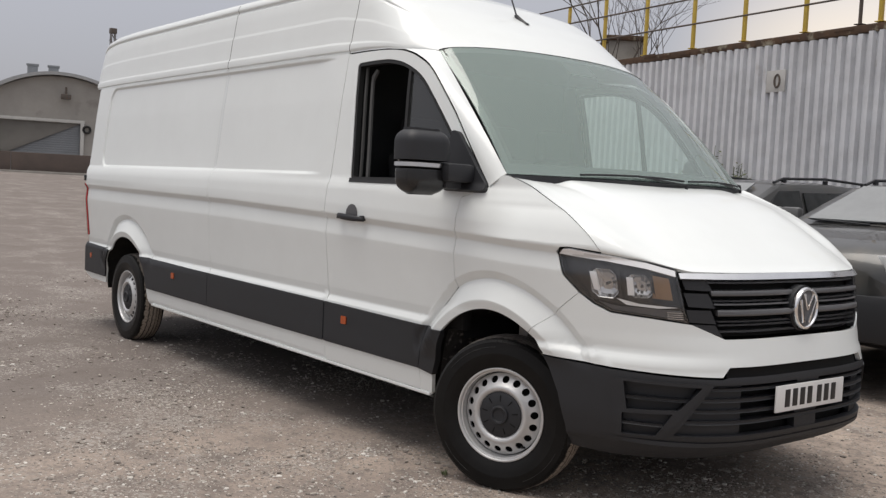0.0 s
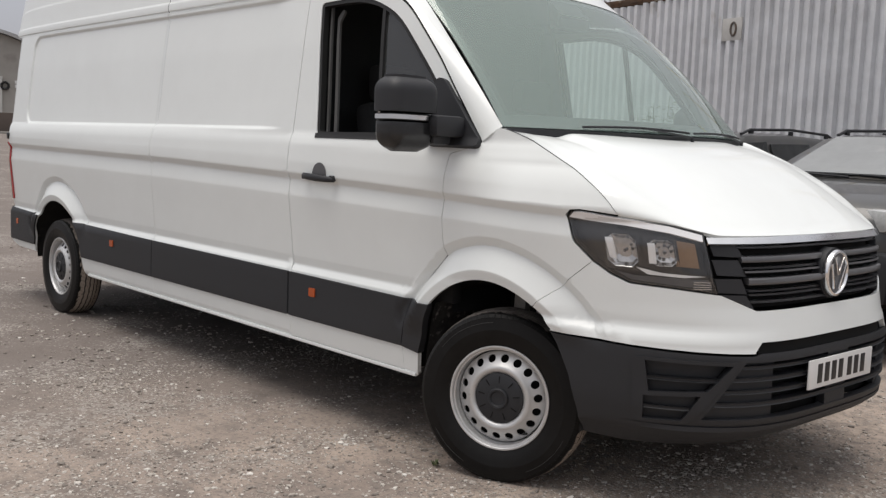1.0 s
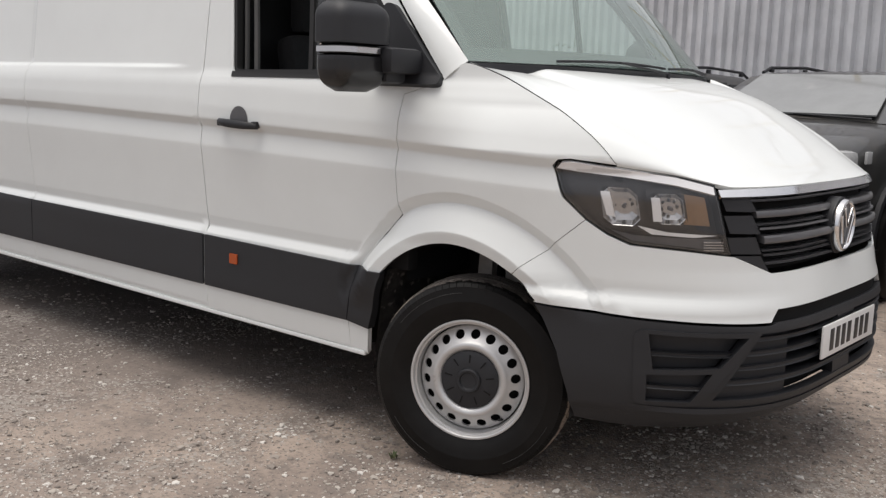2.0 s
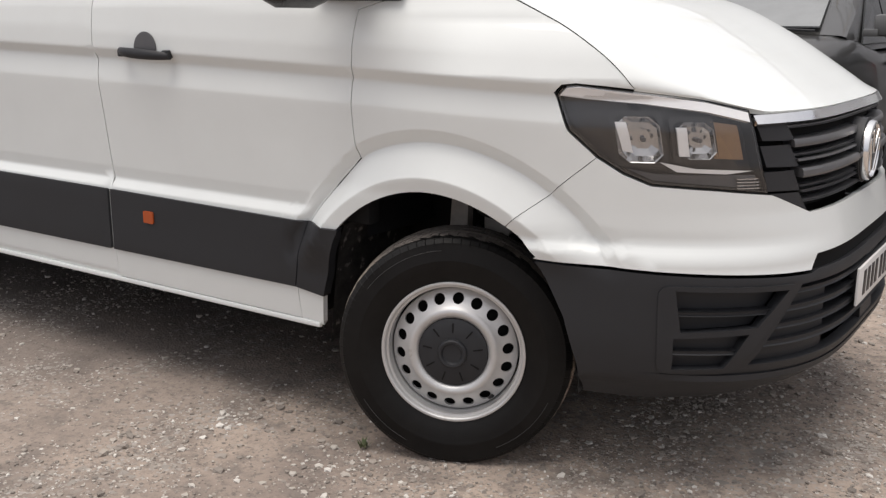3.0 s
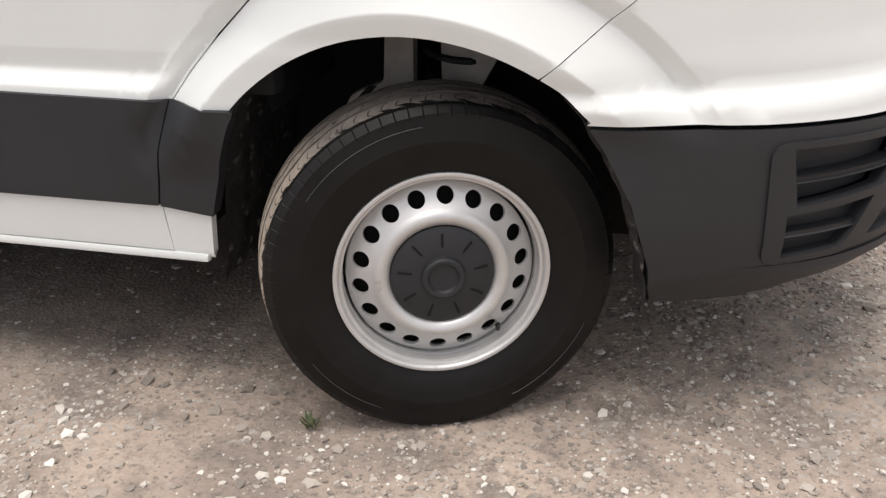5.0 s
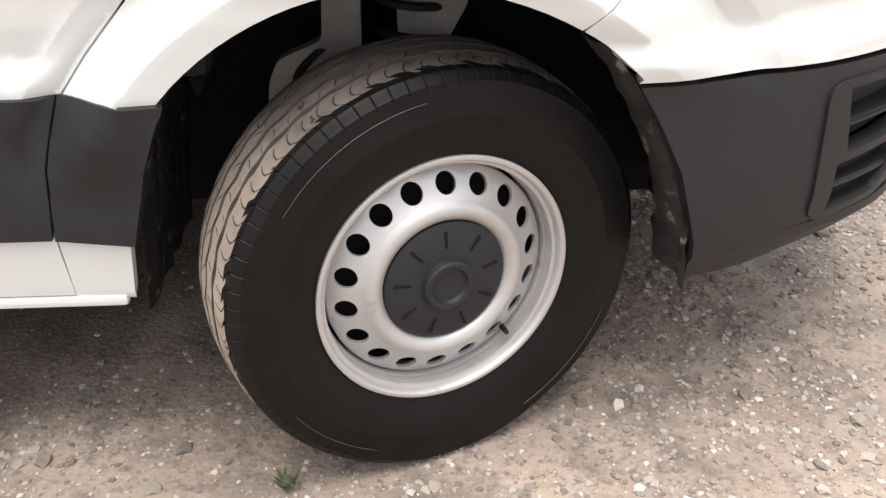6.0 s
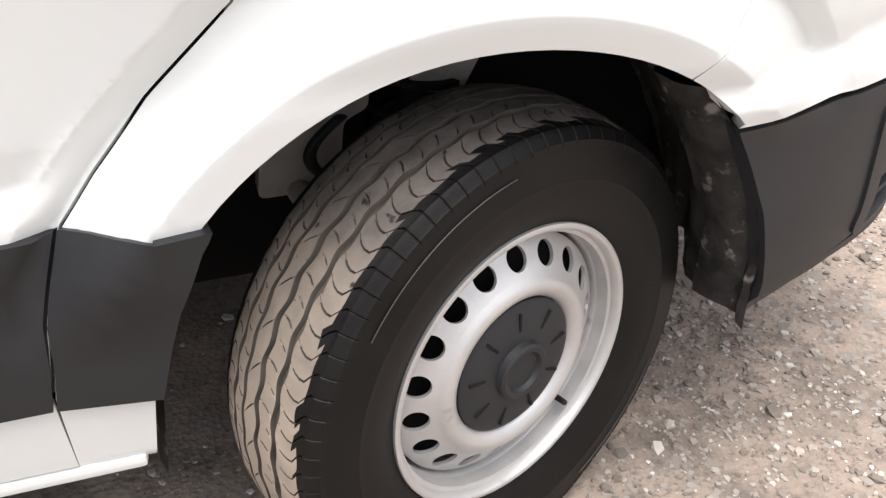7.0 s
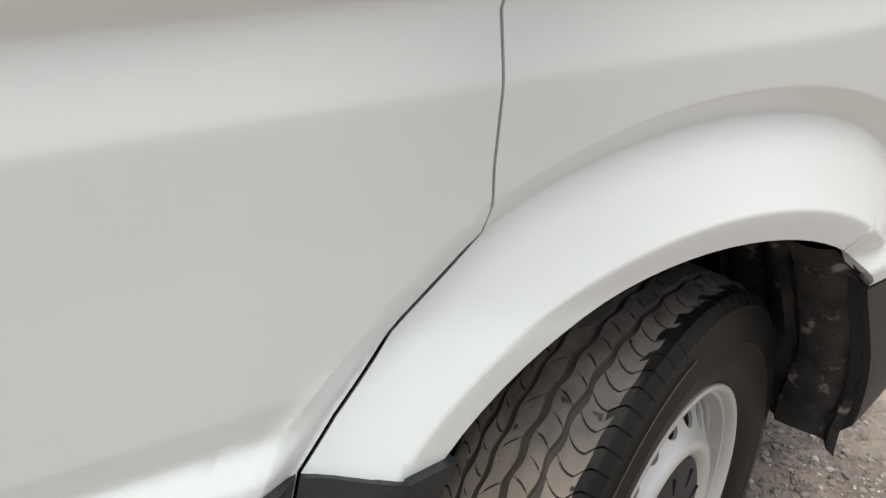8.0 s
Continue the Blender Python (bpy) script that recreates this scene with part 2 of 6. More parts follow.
def stone_material():
    m = mat("loose_stone", (0.30, 0.28, 0.26), 0.9)
    n, l = m.node_tree.nodes, m.node_tree.links
    g = n.new("ShaderNodeNewGeometry")
    r = n.new("ShaderNodeValToRGB")
    els = r.color_ramp.elements
    els[0].position, els[0].color = 0.0, (0.17, 0.148, 0.130, 1)
    els[1].position, els[1].color = 1.0, (0.64, 0.61, 0.57, 1)
    for p, c in ((0.35, (0.26, 0.228, 0.200, 1)), (0.6, (0.34, 0.300, 0.262, 1)), (0.85, (0.42, 0.385, 0.345, 1))):
        e = els.new(p)
        e.color = c
    l.new(g.outputs["Random Per Island"], r.inputs["Fac"])
    l.new(r.outputs["Color"], n["Principled BSDF"].inputs["Base Color"])
    return m


def gravel_material():
    """Compacted planings: fine grit of mixed tones, broad dark and dusty patches, paler towards +x, small pits."""
    m = bpy.data.materials.new("gravel_yard")
    m.use_nodes = True
    n, l = m.node_tree.nodes, m.node_tree.links
    b = n["Principled BSDF"]
    b.inputs["Roughness"].default_value = 0.92
    b.inputs["Specular IOR Level"].default_value = 0.25
    tc = n.new("ShaderNodeTexCoord")

    def noise_at(scale, detail=8, rough=0.6):
        t = n.new("ShaderNodeTexNoise")
        t.inputs["Scale"].default_value, t.inputs["Detail"].default_value, t.inputs["Roughness"].default_value = scale, detail, rough
        l.new(tc.outputs["Object"], t.inputs["Vector"])
        return t.outputs["Fac"]

    def blend(fac, a, c, lo, hi):
        r = n.new("ShaderNodeMapRange")
        r.inputs["From Min"].default_value, r.inputs["From Max"].default_value = lo, hi
        l.new(fac, r.inputs["Value"])
        x = n.new("ShaderNodeMix")
        x.data_type = "RGBA"
        for k, v in (("A", a), ("B", c)):
            if isinstance(v, tuple):
                x.inputs[k].default_value = (*v, 1)
            else:
                l.new(v, x.inputs[k])
        l.new(r.outputs[0], x.inputs["Factor"])
        return x.outputs["Result"]

    broad = blend(noise_at(0.9), (0.235, 0.193, 0.167), (0.46, 0.377, 0.312), 0.36, 0.64)
    sx = n.new("ShaderNodeSeparateXYZ")
    l.new(tc.outputs["Object"], sx.inputs[0])
    drift = n.new("ShaderNodeMath")
    drift.operation = "MULTIPLY_ADD"
    drift.inputs[1].default_value = 2.4
    l.new(noise_at(0.5, 4), drift.inputs[0])
    l.new(sx.outputs["X"], drift.inputs[2])
    # darker grey towards the van's rear, the broad tones towards its front
    broad = blend(drift.outputs[0], (0.172, 0.147, 0.133), broad, -1.6, 0.9)
    patch = blend(noise_at(3.2, 6), broad, (0.150, 0.126, 0.112), 0.50, 0.70)
    clod = blend(noise_at(11, 8, 0.7), patch, (0.185, 0.158, 0.141), 0.50, 0.68)
    grit = blend(noise_at(38, 10, 0.8), clod, (0.120, 0.104, 0.095), 0.51, 0.66)
    vo = n.new("ShaderNodeTexVoronoi")
    vo.inputs["Scale"].default_value = 95
    l.new(tc.outputs["Object"], vo.inputs["Vector"])
    sp = n.new("ShaderNodeSeparateColor")
    l.new(vo.outputs["Color"], sp.inputs[0])
    where = noise_at(1.5, 5)

    def gathered(cell):
        k = n.new("ShaderNodeMath")
        k.operation = "MULTIPLY_ADD"
        k.inputs[1].default_value, k.inputs[2].default_value = 1.3, -0.65
        l.new(where, k.inputs[0])
        s = n.new("ShaderNodeMath")
        s.operation = "ADD"
        l.new(k.outputs[0], s.inputs[0])
        l.new(cell, s.inputs[1])
        return s.outputs[0]
    chips = blend(gathered(sp.outputs[0]), grit, (0.33, 0.305, 0.28), 0.88, 0.98)
    vo2 = n.new("ShaderNodeTexVoronoi")
    vo2.inputs["Scale"].default_value = 42
    l.new(tc.outputs["Object"], vo2.inputs["Vector"])
    sp2 = n.new("ShaderNodeSeparateColor")
    l.new(vo2.outputs["Color"], sp2.inputs[0])
    chips2 = blend(gathered(sp2.outputs[1]), chips, (0.27, 0.245, 0.22), 0.95, 1.02)
    l.new(chips2, b.inputs["Base Color"])
    add = n.new("ShaderNodeMath")
    add.operation = "MULTIPLY_ADD"
    add.inputs[1].default_value = 0.6
    l.new(noise_at(60, 8, 0.7), add.inputs[0])
    l.new(vo.outputs["Distance"], add.inputs[2])
    bp = n.new("ShaderNodeBump")
    bp.inputs["Distance"].default_value = 0.0022
    bp.inputs["Strength"].default_value = 0.9
    l.new(add.outputs[0], bp.inputs["Height"])
    l.new(bp.outputs[0], b.inputs["Normal"])
    return m


GRAVEL, STONE = gravel_material(), stone_material()


# ---- building helpers ----
def link(name, mesh, material, parent=None, label=""):
    ob = new(name, mesh)
    for m in (material if isinstance(material, (list, tuple)) else [material]):
        mesh.materials.append(m)
    ob.parent = parent
    if label:
        ob["label"] = label
    return ob


def part(name, bm, material, parent=None, label="", smooth=True):
    me = bpy.data.meshes.new(name)
    bmesh.ops.recalc_face_normals(bm, faces=bm.faces)
    bm.to_mesh(me)
    bm.free()
    if smooth:
        me.shade_smooth()
        me.set_sharp_from_angle(angle=radians(38))
    return link(name, me, material, parent, label)


def raw(name, verts, faces, material, parent=None, label="", smooth=True, angle=38):
    me = bpy.data.meshes.new(name)
    me.from_pydata([tuple(v) for v in verts], [], [tuple(f) for f in faces])
    me.validate()
    if smooth:
        me.shade_smooth()
        me.set_sharp_from_angle(angle=radians(angle))
    return link(name, me, material, parent, label)


def empty(name, label, category, m=None, group="", kind=""):
    ob = new(name)
    if m is not None:
        ob.matrix_world = m
    return tagged(ob, label, category, group, kind)


def box(bm, centre, size, bevel=0.0, m=None, segments=2):
    """A box with rounded edges, added to bm."""
    r = bmesh.ops.create_cube(bm, size=1.0)
    vs = r["verts"]
    bmesh.ops.scale(bm, vec=size, verts=vs)
    if bevel:
        es = list({e for v in vs for e in v.link_edges})
        q = bmesh.ops.bevel(bm, geom=es, offset=bevel, segments=segments, affect="EDGES", profile=0.6)
        vs = list({v for f in q["faces"] for v in f.verts} | {v for v in vs if v.is_valid})
    mm = Matrix.Translation(centre) @ (m if m is not None else Matrix())
    bmesh.ops.transform(bm, matrix=mm, verts=vs)
    return vs


def boxed(name, centre, size, material, parent=None, label="", bevel=0.004, m=None):
    bm = bmesh.new()
    box(bm, centre, size, min(bevel, 0.45 * min(size)), m)
    return part(name, bm, material, parent, label)


def tube(bm, a, b, r1, r2=None, sides=10):
    """A straight round bar from a to b."""
    a, b = Vector(a), Vector(b)
    d = b - a
    q = d.to_track_quat("Z", "Y").to_matrix().to_4x4()
    bmesh.ops.create_cone(bm, cap_ends=True, segments=sides, radius1=r1, radius2=r1 if r2 is None else r2, depth=d.length,
                          matrix=Matrix.Translation((a + b) / 2) @ q)


def lathe(profile, n, closed=False):
    """Verts and faces of a profile of (radius, along) turned round the y axis."""
    vs, fs, k = [], [], len(profile)
    for i in range(n):
        a = 2 * math.pi * i / n
        vs += [(r * math.cos(a), y, r * math.sin(a)) for r, y in profile]
    for i in range(n):
        j = (i + 1) % n
        for p in range(k if closed else k - 1):
            q = (p + 1) % k
            fs.append((i * k + p, i * k + q, j * k + q, j * k + p))
    return vs, fs


def loft(rows, closed=False):
    """Verts and quads that join rows of equally many points."""
    k = len(rows[0])
    vs = [p for r in rows for p in r]
    fs = []
    for i in range(len(rows) - 1):
        for j in range(k if closed else k - 1):
            q = (j + 1) % k
            fs.append((i * k + j, i * k + q, (i + 1) * k + q, (i + 1) * k + j))
    return vs, fs


def smoothstep(v, lo=0.0, hi=1.0):
    t = min(1.0, max(0.0, (v - lo) / (hi - lo)))
    return t * t * (3 - 2 * t)


def inside(p, loops):
    hit = False
    for lp in loops:
        k = len(lp)
        for i in range(k):
            (x1, y1), (x2, y2) = lp[i], lp[(i + 1) % k]
            if (y1 > p[1]) != (y2 > p[1]) and p[0] < (x2 - x1) * (p[1] - y1) / (y2 - y1) + x1:
                hit = not hit
    return hit


def resample(lp, step):
    out = []
    for i in range(len(lp)):
        a, b = Vector(lp[i]), Vector(lp[(i + 1) % len(lp)])
        n = max(1, round((b - a).length / step))
        out += [tuple(a.lerp(b, j / n)) for j in range(n)]
    return out


def shrink(lp, d):
    """A loop drawn in by d along its normals."""
    area = sum(lp[i][0] * lp[(i + 1) % len(lp)][1] - lp[(i + 1) % len(lp)][0] * lp[i][1] for i in range(len(lp)))
    sgn = 1 if area > 0 else -1
    out = []
    for i, p in enumerate(lp):
        a, b = Vector(lp[i - 1]), Vector(lp[(i + 1) % len(lp)])
        t = (b - a).normalized()
        out.append((p[0] - sgn * t.y * d, p[1] + sgn * t.x * d))
    return out


def rounded(lp, r, n=5):
    """A loop whose corners are cut to arcs of about r."""
    out = []
    for i, p in enumerate(lp):
        p, a, b = Vector(p), Vector(lp[i - 1]), Vector(lp[(i + 1) % len(lp)])
        ra, rb = min(r, 0.45 * (a - p).length), min(r, 0.45 * (b - p).length)
        s, e = p + (a - p).normalized() * ra, p + (b - p).normalized() * rb
        out += [tuple((1 - t) ** 2 * s + 2 * t * (1 - t) * p + t * t * e) for t in [j / n for j in range(n + 1)]]
    return out


def spline(pts, n=6):
    """A smooth open curve through the points."""
    p = [pts[0]] + list(pts) + [pts[-1]]
    out = []
    for i in range(1, len(p) - 2):
        a, b, c, d = (Vector(q) for q in p[i - 1:i + 3])
        for j in range(n):
            t = j / n
            out.append(tuple(0.5 * (2 * b + (c - a) * t + (2 * a - 5 * b + 4 * c - d) * t * t + (3 * b - a - 3 * c + d) * t ** 3)))
    return out + [tuple(pts[-1])]


def arc(cx, cz, r, a0, a1, n=24):
    return [(cx + r * math.cos(radians(a0 + (a1 - a0) * i / n)), cz + r * math.sin(radians(a0 + (a1 - a0) * i / n))) for i in range(n + 1)]


def panel(name, outline, place, material, parent, step=0.03, holes=(), flange=0.014, label="", rows=(), lift=0.0, flip=1, gap=0.0016, eps=0.0015, rings=(), shift=None):
    """A pressed sheet: the outline in two coordinates is filled with points, carried onto the surface place(a, b), and its
    edges are folded inwards. flip = -1 mirrors it to the other side of the van. rows: heights that get a line of points."""
    loops = [resample(shrink(outline, gap), step * 0.7)] + [resample(shrink(h, -gap), step * 0.7) for h in holes]
    xs = [p[0] for p in loops[0]]
    zs = [p[1] for p in loops[0]]
    grid_z = sorted(set([z for z in np.arange(min(zs), max(zs), step)] + [z for z in rows if min(zs) < z < max(zs)]))
    pts, edges = [], []
    for lp in loops:
        k = len(pts)
        pts += [Vector(p) for p in lp]
        edges += [(k + i, k + (i + 1) % len(lp)) for i in range(len(lp))]
    bnd = np.array([tuple(p) for p in pts])
    spots = [p for p in rings if inside(p, loops)]
    band = np.array(rings) if len(rings) else None
    for x in np.arange(min(xs) + step / 2, max(xs), step):
        for z in grid_z:
            if shift is not None and 1.03 < z < 1.25:
                z = z + shift(x) * (1.0 if z > 1.09 else 0.73)
            if band is not None and np.min((band[:, 0] - x) ** 2 + (band[:, 1] - z) ** 2) < ((0.1 if z in rows and z < 0.78 else 0.5) * step) ** 2:
                continue
            if np.min((bnd[:, 0] - x) ** 2 + (bnd[:, 1] - z) ** 2) > (0.45 * step) ** 2 and inside((x, z), loops):
                pts.append(Vector((x, z)))
    for x, z in spots:
        if np.min((bnd[:, 0] - x) ** 2 + (bnd[:, 1] - z) ** 2) > (0.25 * step) ** 2:
            pts.append(Vector((x, z)))
    co, _, faces, *_ = geometry.delaunay_2d_cdt(pts, edges, [], 0, 1e-6)
    tri = [f for f in faces if inside((sum(co[i].x for i in f) / 3, sum(co[i].y for i in f) / 3), loops)]

    def at(p):
        q = place(p[0], p[1])
        da = Vector(place(p[0] + eps, p[1])) - Vector(place(p[0] - eps, p[1]))
        db = Vector(place(p[0], p[1] + eps)) - Vector(place(p[0], p[1] - eps))
        n = da.cross(db).normalized()
        return Vector(q), n

    got = [at(p) for p in co]
    sgn = 1 if sum((n.y * q.y + 0.3 * n.x * (1 if q.x > 0 else 0) + n.z * 0.3) for q, n in got) > 0 else -1
    vs = [q + n * sgn * lift for q, n in got]
    ns = [n * sgn for q, n in got]
    fs = []
    for f in tri:
        a, b, c = f
        if (vs[b] - vs[a]).cross(vs[c] - vs[a]).dot(ns[a]) < 0:
            b, c = c, b
        fs.append((a, b, c))
    if flange:
        key = {(round(p.x, 5), round(p.y, 5)): i for i, p in enumerate(co)}
        for lp in loops:
            ids = [key.get((round(x, 5), round(z, 5))) for x, z in lp]
            ids = [i for i in ids if i is not None]
            k = len(vs)
            m = len(ids)
            for i in ids:
                vs += [vs[i].copy(), vs[i] - ns[i] * flange]
            mid = sum((vs[i] for i in ids), Vector()) / m
            outs = []
            for i in range(m):
                o = (vs[ids[(i + 1) % m]] - vs[ids[i - 1]]).cross(ns[ids[i]])
                outs.append(o.normalized() if o.length > 1e-9 else ns[ids[i]].copy())
            want = 1 if lp is loops[0] else -1
            turn = 1 if want * sum(o.dot(vs[i] - mid) for o, i in zip(outs, ids)) > 0 else -1
            for o in outs:
                ns += [o * turn, o * turn]
            for i in range(m):
                j = (i + 1) % m
                q = (k + 2 * i, k + 2 * j, k + 2 * j + 1, k + 2 * i + 1)
                if (vs[q[1]] - vs[q[0]]).cross(vs[q[3]] - vs[q[0]]).dot(ns[q[0]]) < 0:
                    q = tuple(reversed(q))
                fs.append(q)
    if flip < 0:
        vs = [Vector((v.x, -v.y, v.z)) for v in vs]
        ns = [Vector((n.x, -n.y, n.z)) for n in ns]
        fs = [tuple(reversed(f)) for f in fs]
    me = bpy.data.meshes.new(name)
    me.from_pydata([tuple(v) for v in vs], [], fs)
    me.shade_smooth()
    me.normals_split_custom_set_from_vertices([tuple(n) for n in ns])
    return link(name, me, material, parent, label)


# ---- van body shape: x forward from the front axle, y to its left, z up ----
_Z = np.arange(0.2, 2.2, 0.002)
_PROFILE = [(0.20, 0.88), (0.325, 0.930), (0.345, 0.946), (0.43, 0.957), (0.46, 0.959), (0.67, 0.960), (0.680, 0.959), (0.704, 0.940),
            (0.712, 0.937), (0.752, 0.9455), (0.80, 0.950), (0.92, 0.961), (1.043, 0.9742), (1.051, 0.9747), (1.059, 0.9740), (1.10, 0.9685), (1.124, 0.9655), (1.131, 0.9660), (1.1595, 0.9855),
            (1.165, 0.9865), (1.22, 0.985), (1.30, 0.976), (1.335, 0.966), (1.36, 0.955), (1.5, 0.938), (1.8, 0.905), (2.03, 0.873),
            (2.06, 0.868), (2.2, 0.850)]
_half = np.interp(_Z, [p[0] for p in _PROFILE], [p[1] for p in _PROFILE])
_kernel = np.exp(-0.5 * (np.arange(-12, 13) / 1.0) ** 2)
_half = np.convolve(np.pad(_half, 12, mode="edge"), _kernel / _kernel.sum(), mode="valid")
ARCH_X, ARCH_Z, REAR_X = -0.05, 0.36, -4.49
FRONT = ([0.27, 0.30, 0.34, 0.375, 0.42, 0.610, 0.650, 0.66, 0.70, 0.79, 0.90, 1.00, 1.05, 1.10, 1.4],
         [0.80, 0.855, 0.905, 0.930, 0.937, 0.934, 0.920, 0.919, 0.910, 0.888, 0.876, 0.852, 0.832, 0.815, 0.80])


def flare(x, z):
    """How far the wheel arch lips stand out of the flank."""
    out = 0.0
    for cx, grow in ((ARCH_X, 1.0), (REAR_X - 0.01, 1.03)):
        r = math.hypot(x - cx, z - ARCH_Z) / grow
        if x < cx:
            r *= 1 + 0.042 * smoothstep(math.degrees(math.atan2(z - ARCH_Z, x - cx)), 112, 132) * smoothstep(r, 0.49, 0.54)
        if r < 0.66 and z > 0.3:
            f = np.interp(r, [0.43, 0.445, 0.481, 0.484, 0.576, 0.5785, 0.6135, 0.6155], [0.022, 0.0260, 0.0340, 0.0335, -0.0195, -0.0200, -0.0005, 0.0])
            out += float(f) * (smoothstep(z, 0.60, 0.74) if x > cx else smoothstep(z, 0.50, 0.62))
    return out


def front_x(z):
    return float(np.interp(z, *FRONT))


def half_width(x, z):
    s = float(np.interp(x, [-5.3, -2.7, -1.36, -0.27, 0.4], [0.050, 0.030, 0.002, -0.028, -0.052]))
    zz = z - s * math.exp(-((z - 1.155 - s) / 0.18) ** 2)
    w = float(np.interp(zz, _Z, _half))
    w -= 0.034 * smoothstep(x, -0.65, -0.12) * smoothstep(z, 1.19, 1.37)
    w -= 0.045 * smoothstep(x, -0.22, 0.10) * min(1.0, max(0.0, (z - 1.125) / 0.135))
    if x < -4.7:
        w *= 1 - 0.028 * smoothstep(x, -4.7, -5.7) if x > -4.7 else 1 - 0.03 * ((-4.7 - x) / 0.95) ** 1.5
    return w


def recess(x, z):
    """The pressed field in the load space's side, with round corners."""
    dx, dz = abs(x + 3.20) - 1.98, abs(z - 1.705) - 0.335
    r = 0.11
    d = math.hypot(max(dx + r, 0), max(dz + r, 0)) + min(max(dx + r, dz + r), 0) - r
    g = 0.004 * math.exp(-((x + 2.96) / 0.006) ** 2) * smoothstep(z, 1.36, 1.40)
    return 0.013 * smoothstep(-d, 0.0, 0.020) * (1 - smoothstep(x, -1.80, -1.53)) + g


def side(x, z):
    """The right-hand flank: the point at x, z."""
    y = half_width(x, z) - recess(x, z)
    if -0.68 < x < ARCH_X and 0.66 < z < 0.81:
        # the swage above the strip dies out where the arch lip begins
        r = math.hypot(x - ARCH_X, z - ARCH_Z)
        y += (0.960 - 0.010 * (z - 0.66) / 0.14 - half_width(x, z)) * (1 - smoothstep(r, 0.565, 0.605)) * smoothstep(z, 0.66, 0.68) * (1 - smoothstep(z, 0.76, 0.81))
    if x > 0:
        v = min(0.9999, x / front_x(z))
        y *= (1 - v * v) ** (1 / 3.8)
    if x < -5.48:
        v = min(0.985, (-5.48 - x) / 0.14)
        y *= 1 - 0.12 * (1 - math.sqrt(1 - v * v))
    return (x, -(y + flare(x, z)), z)


def nose(phi, z):
    """The front, round from the flank (phi 90) to the middle (phi 0), in degrees; negative is the van's right."""
    u, sg = abs(math.sin(radians(phi))), (1 if phi >= 0 else -1)
    fx = front_x(z)
    x = fx * math.sqrt(max(0.0, 1 - u ** 3.8))
    y = half_width(x, z) * u
    if abs(phi) > 45:
        y += flare(x, z)
    return (x, sg * y, z)


def phi_of(x, z):
    """The angle, on the right, at which the front has that x."""
    v = min(0.9999, max(0.0, x / front_x(z)))
    return -math.degrees(math.asin((1 - v * v) ** (1 / 3.8)))


DEG = 70.0


def front_place(a, z):
    return nose(a * DEG, z)


def fp(phi, z):
    return (phi / DEG, z)


def fx_(x, z):
    return (phi_of(x, z) / DEG, z)


_BD = np.arange(0, 1.2, 0.01)
_BG = np.interp(_BD, [0, 0.02, 0.06, 0.15, 0.30, 0.45, 0.60, 0.80, 1.1], [0, 0.022, 0.048, 0.098, 0.182, 0.262, 0.312, 0.352, 0.385])
_BG = np.convolve(np.pad(_BG, 6, mode="edge"), np.ones(13) / 13, mode="valid") * 1.0
_BG -= _BG[0]

van = empty("van", "white long-wheelbase high-roof panel van with black lower trim, parked on gravel", "van")
def crease_shift(x):
    return float(np.interp(x, [-5.3, -2.7, -1.36, -0.27, 0.4], [0.050, 0.030, 0.002, -0.028, -0.052]))


RADII = (0.640, 0.626, 0.6190, 0.6165, 0.6145, 0.6110, 0.601, 0.590, 0.5815, 0.5790, 0.5770, 0.5735, 0.566, 0.548, 0.528, 0.508, 0.493, 0.4865, 0.4805, 0.470, 0.458, 0.448)
RINGS_F = [(ARCH_X + r * math.cos(radians(a)), ARCH_Z + r * math.sin(radians(a))) for r in RADII for a in np.arange(15, 168, 1.8)]
RINGS_F += [(ARCH_X + r / 1.042 * math.cos(radians(a)), ARCH_Z + r / 1.042 * math.sin(radians(a))) for r in (0.640, 0.626, 0.617, 0.6125, 0.603, 0.595, 0.587, 0.5805, 0.5775, 0.5735, 0.566) for a in np.arange(126, 160, 0.9)]
RINGS_R = [(REAR_X - 0.01 + 1.03 * r * math.cos(radians(a)), ARCH_Z + 1.03 * r * math.sin(radians(a))) for r in RADII for a in np.arange(15, 168, 3.0)]
FIELD = []
for d_ in (-0.004, 0.002, 0.006, 0.010, 0.014, 0.018, 0.024):
    hw, hh, r_ = 1.98 - d_, 0.335 - d_, 0.11 - d_
    lp_ = []
    for sx_, sz_, a_ in ((1, 1, 0), (-1, 1, 90), (-1, -1, 180), (1, -1, 270)):
        lp_ += arc(-3.20 + sx_ * (hw - r_), 1.705 + sz_ * (hh - r_), r_, a_, a_ + 90, 8)
    FIELD += resample(lp_, 0.028)
CREASES = [1.036, 1.044, 1.048, 1.051, 1.054, 1.058, 1.066, 1.105, 1.116, 1.122, 1.126, 1.129, 1.132, 1.136, 1.146, 1.154, 1.157, 1.160, 1.163, 1.167, 1.174, 1.182, 0.676, 0.680, 0.685, 0.692, 0.700, 0.704, 0.708, 0.713, 0.72, 0.745, 0.750, 0.754, 0.76, 1.335, 1.36, 1.385, 2.02, 2.04, 0.345]
OPEN_F = arc(ARCH_X, ARCH_Z, 0.442, 137, 42.5, 22)
DOOR_TOP = spline([(-1.448, 2.044), (-1.25, 2.046), (-1.08, 2.042), (-0.93, 2.025), (-0.80, 1.985), (-0.66, 1.905), (-0.47, 1.715), (-0.333, 1.545), (-0.158, 1.335)])
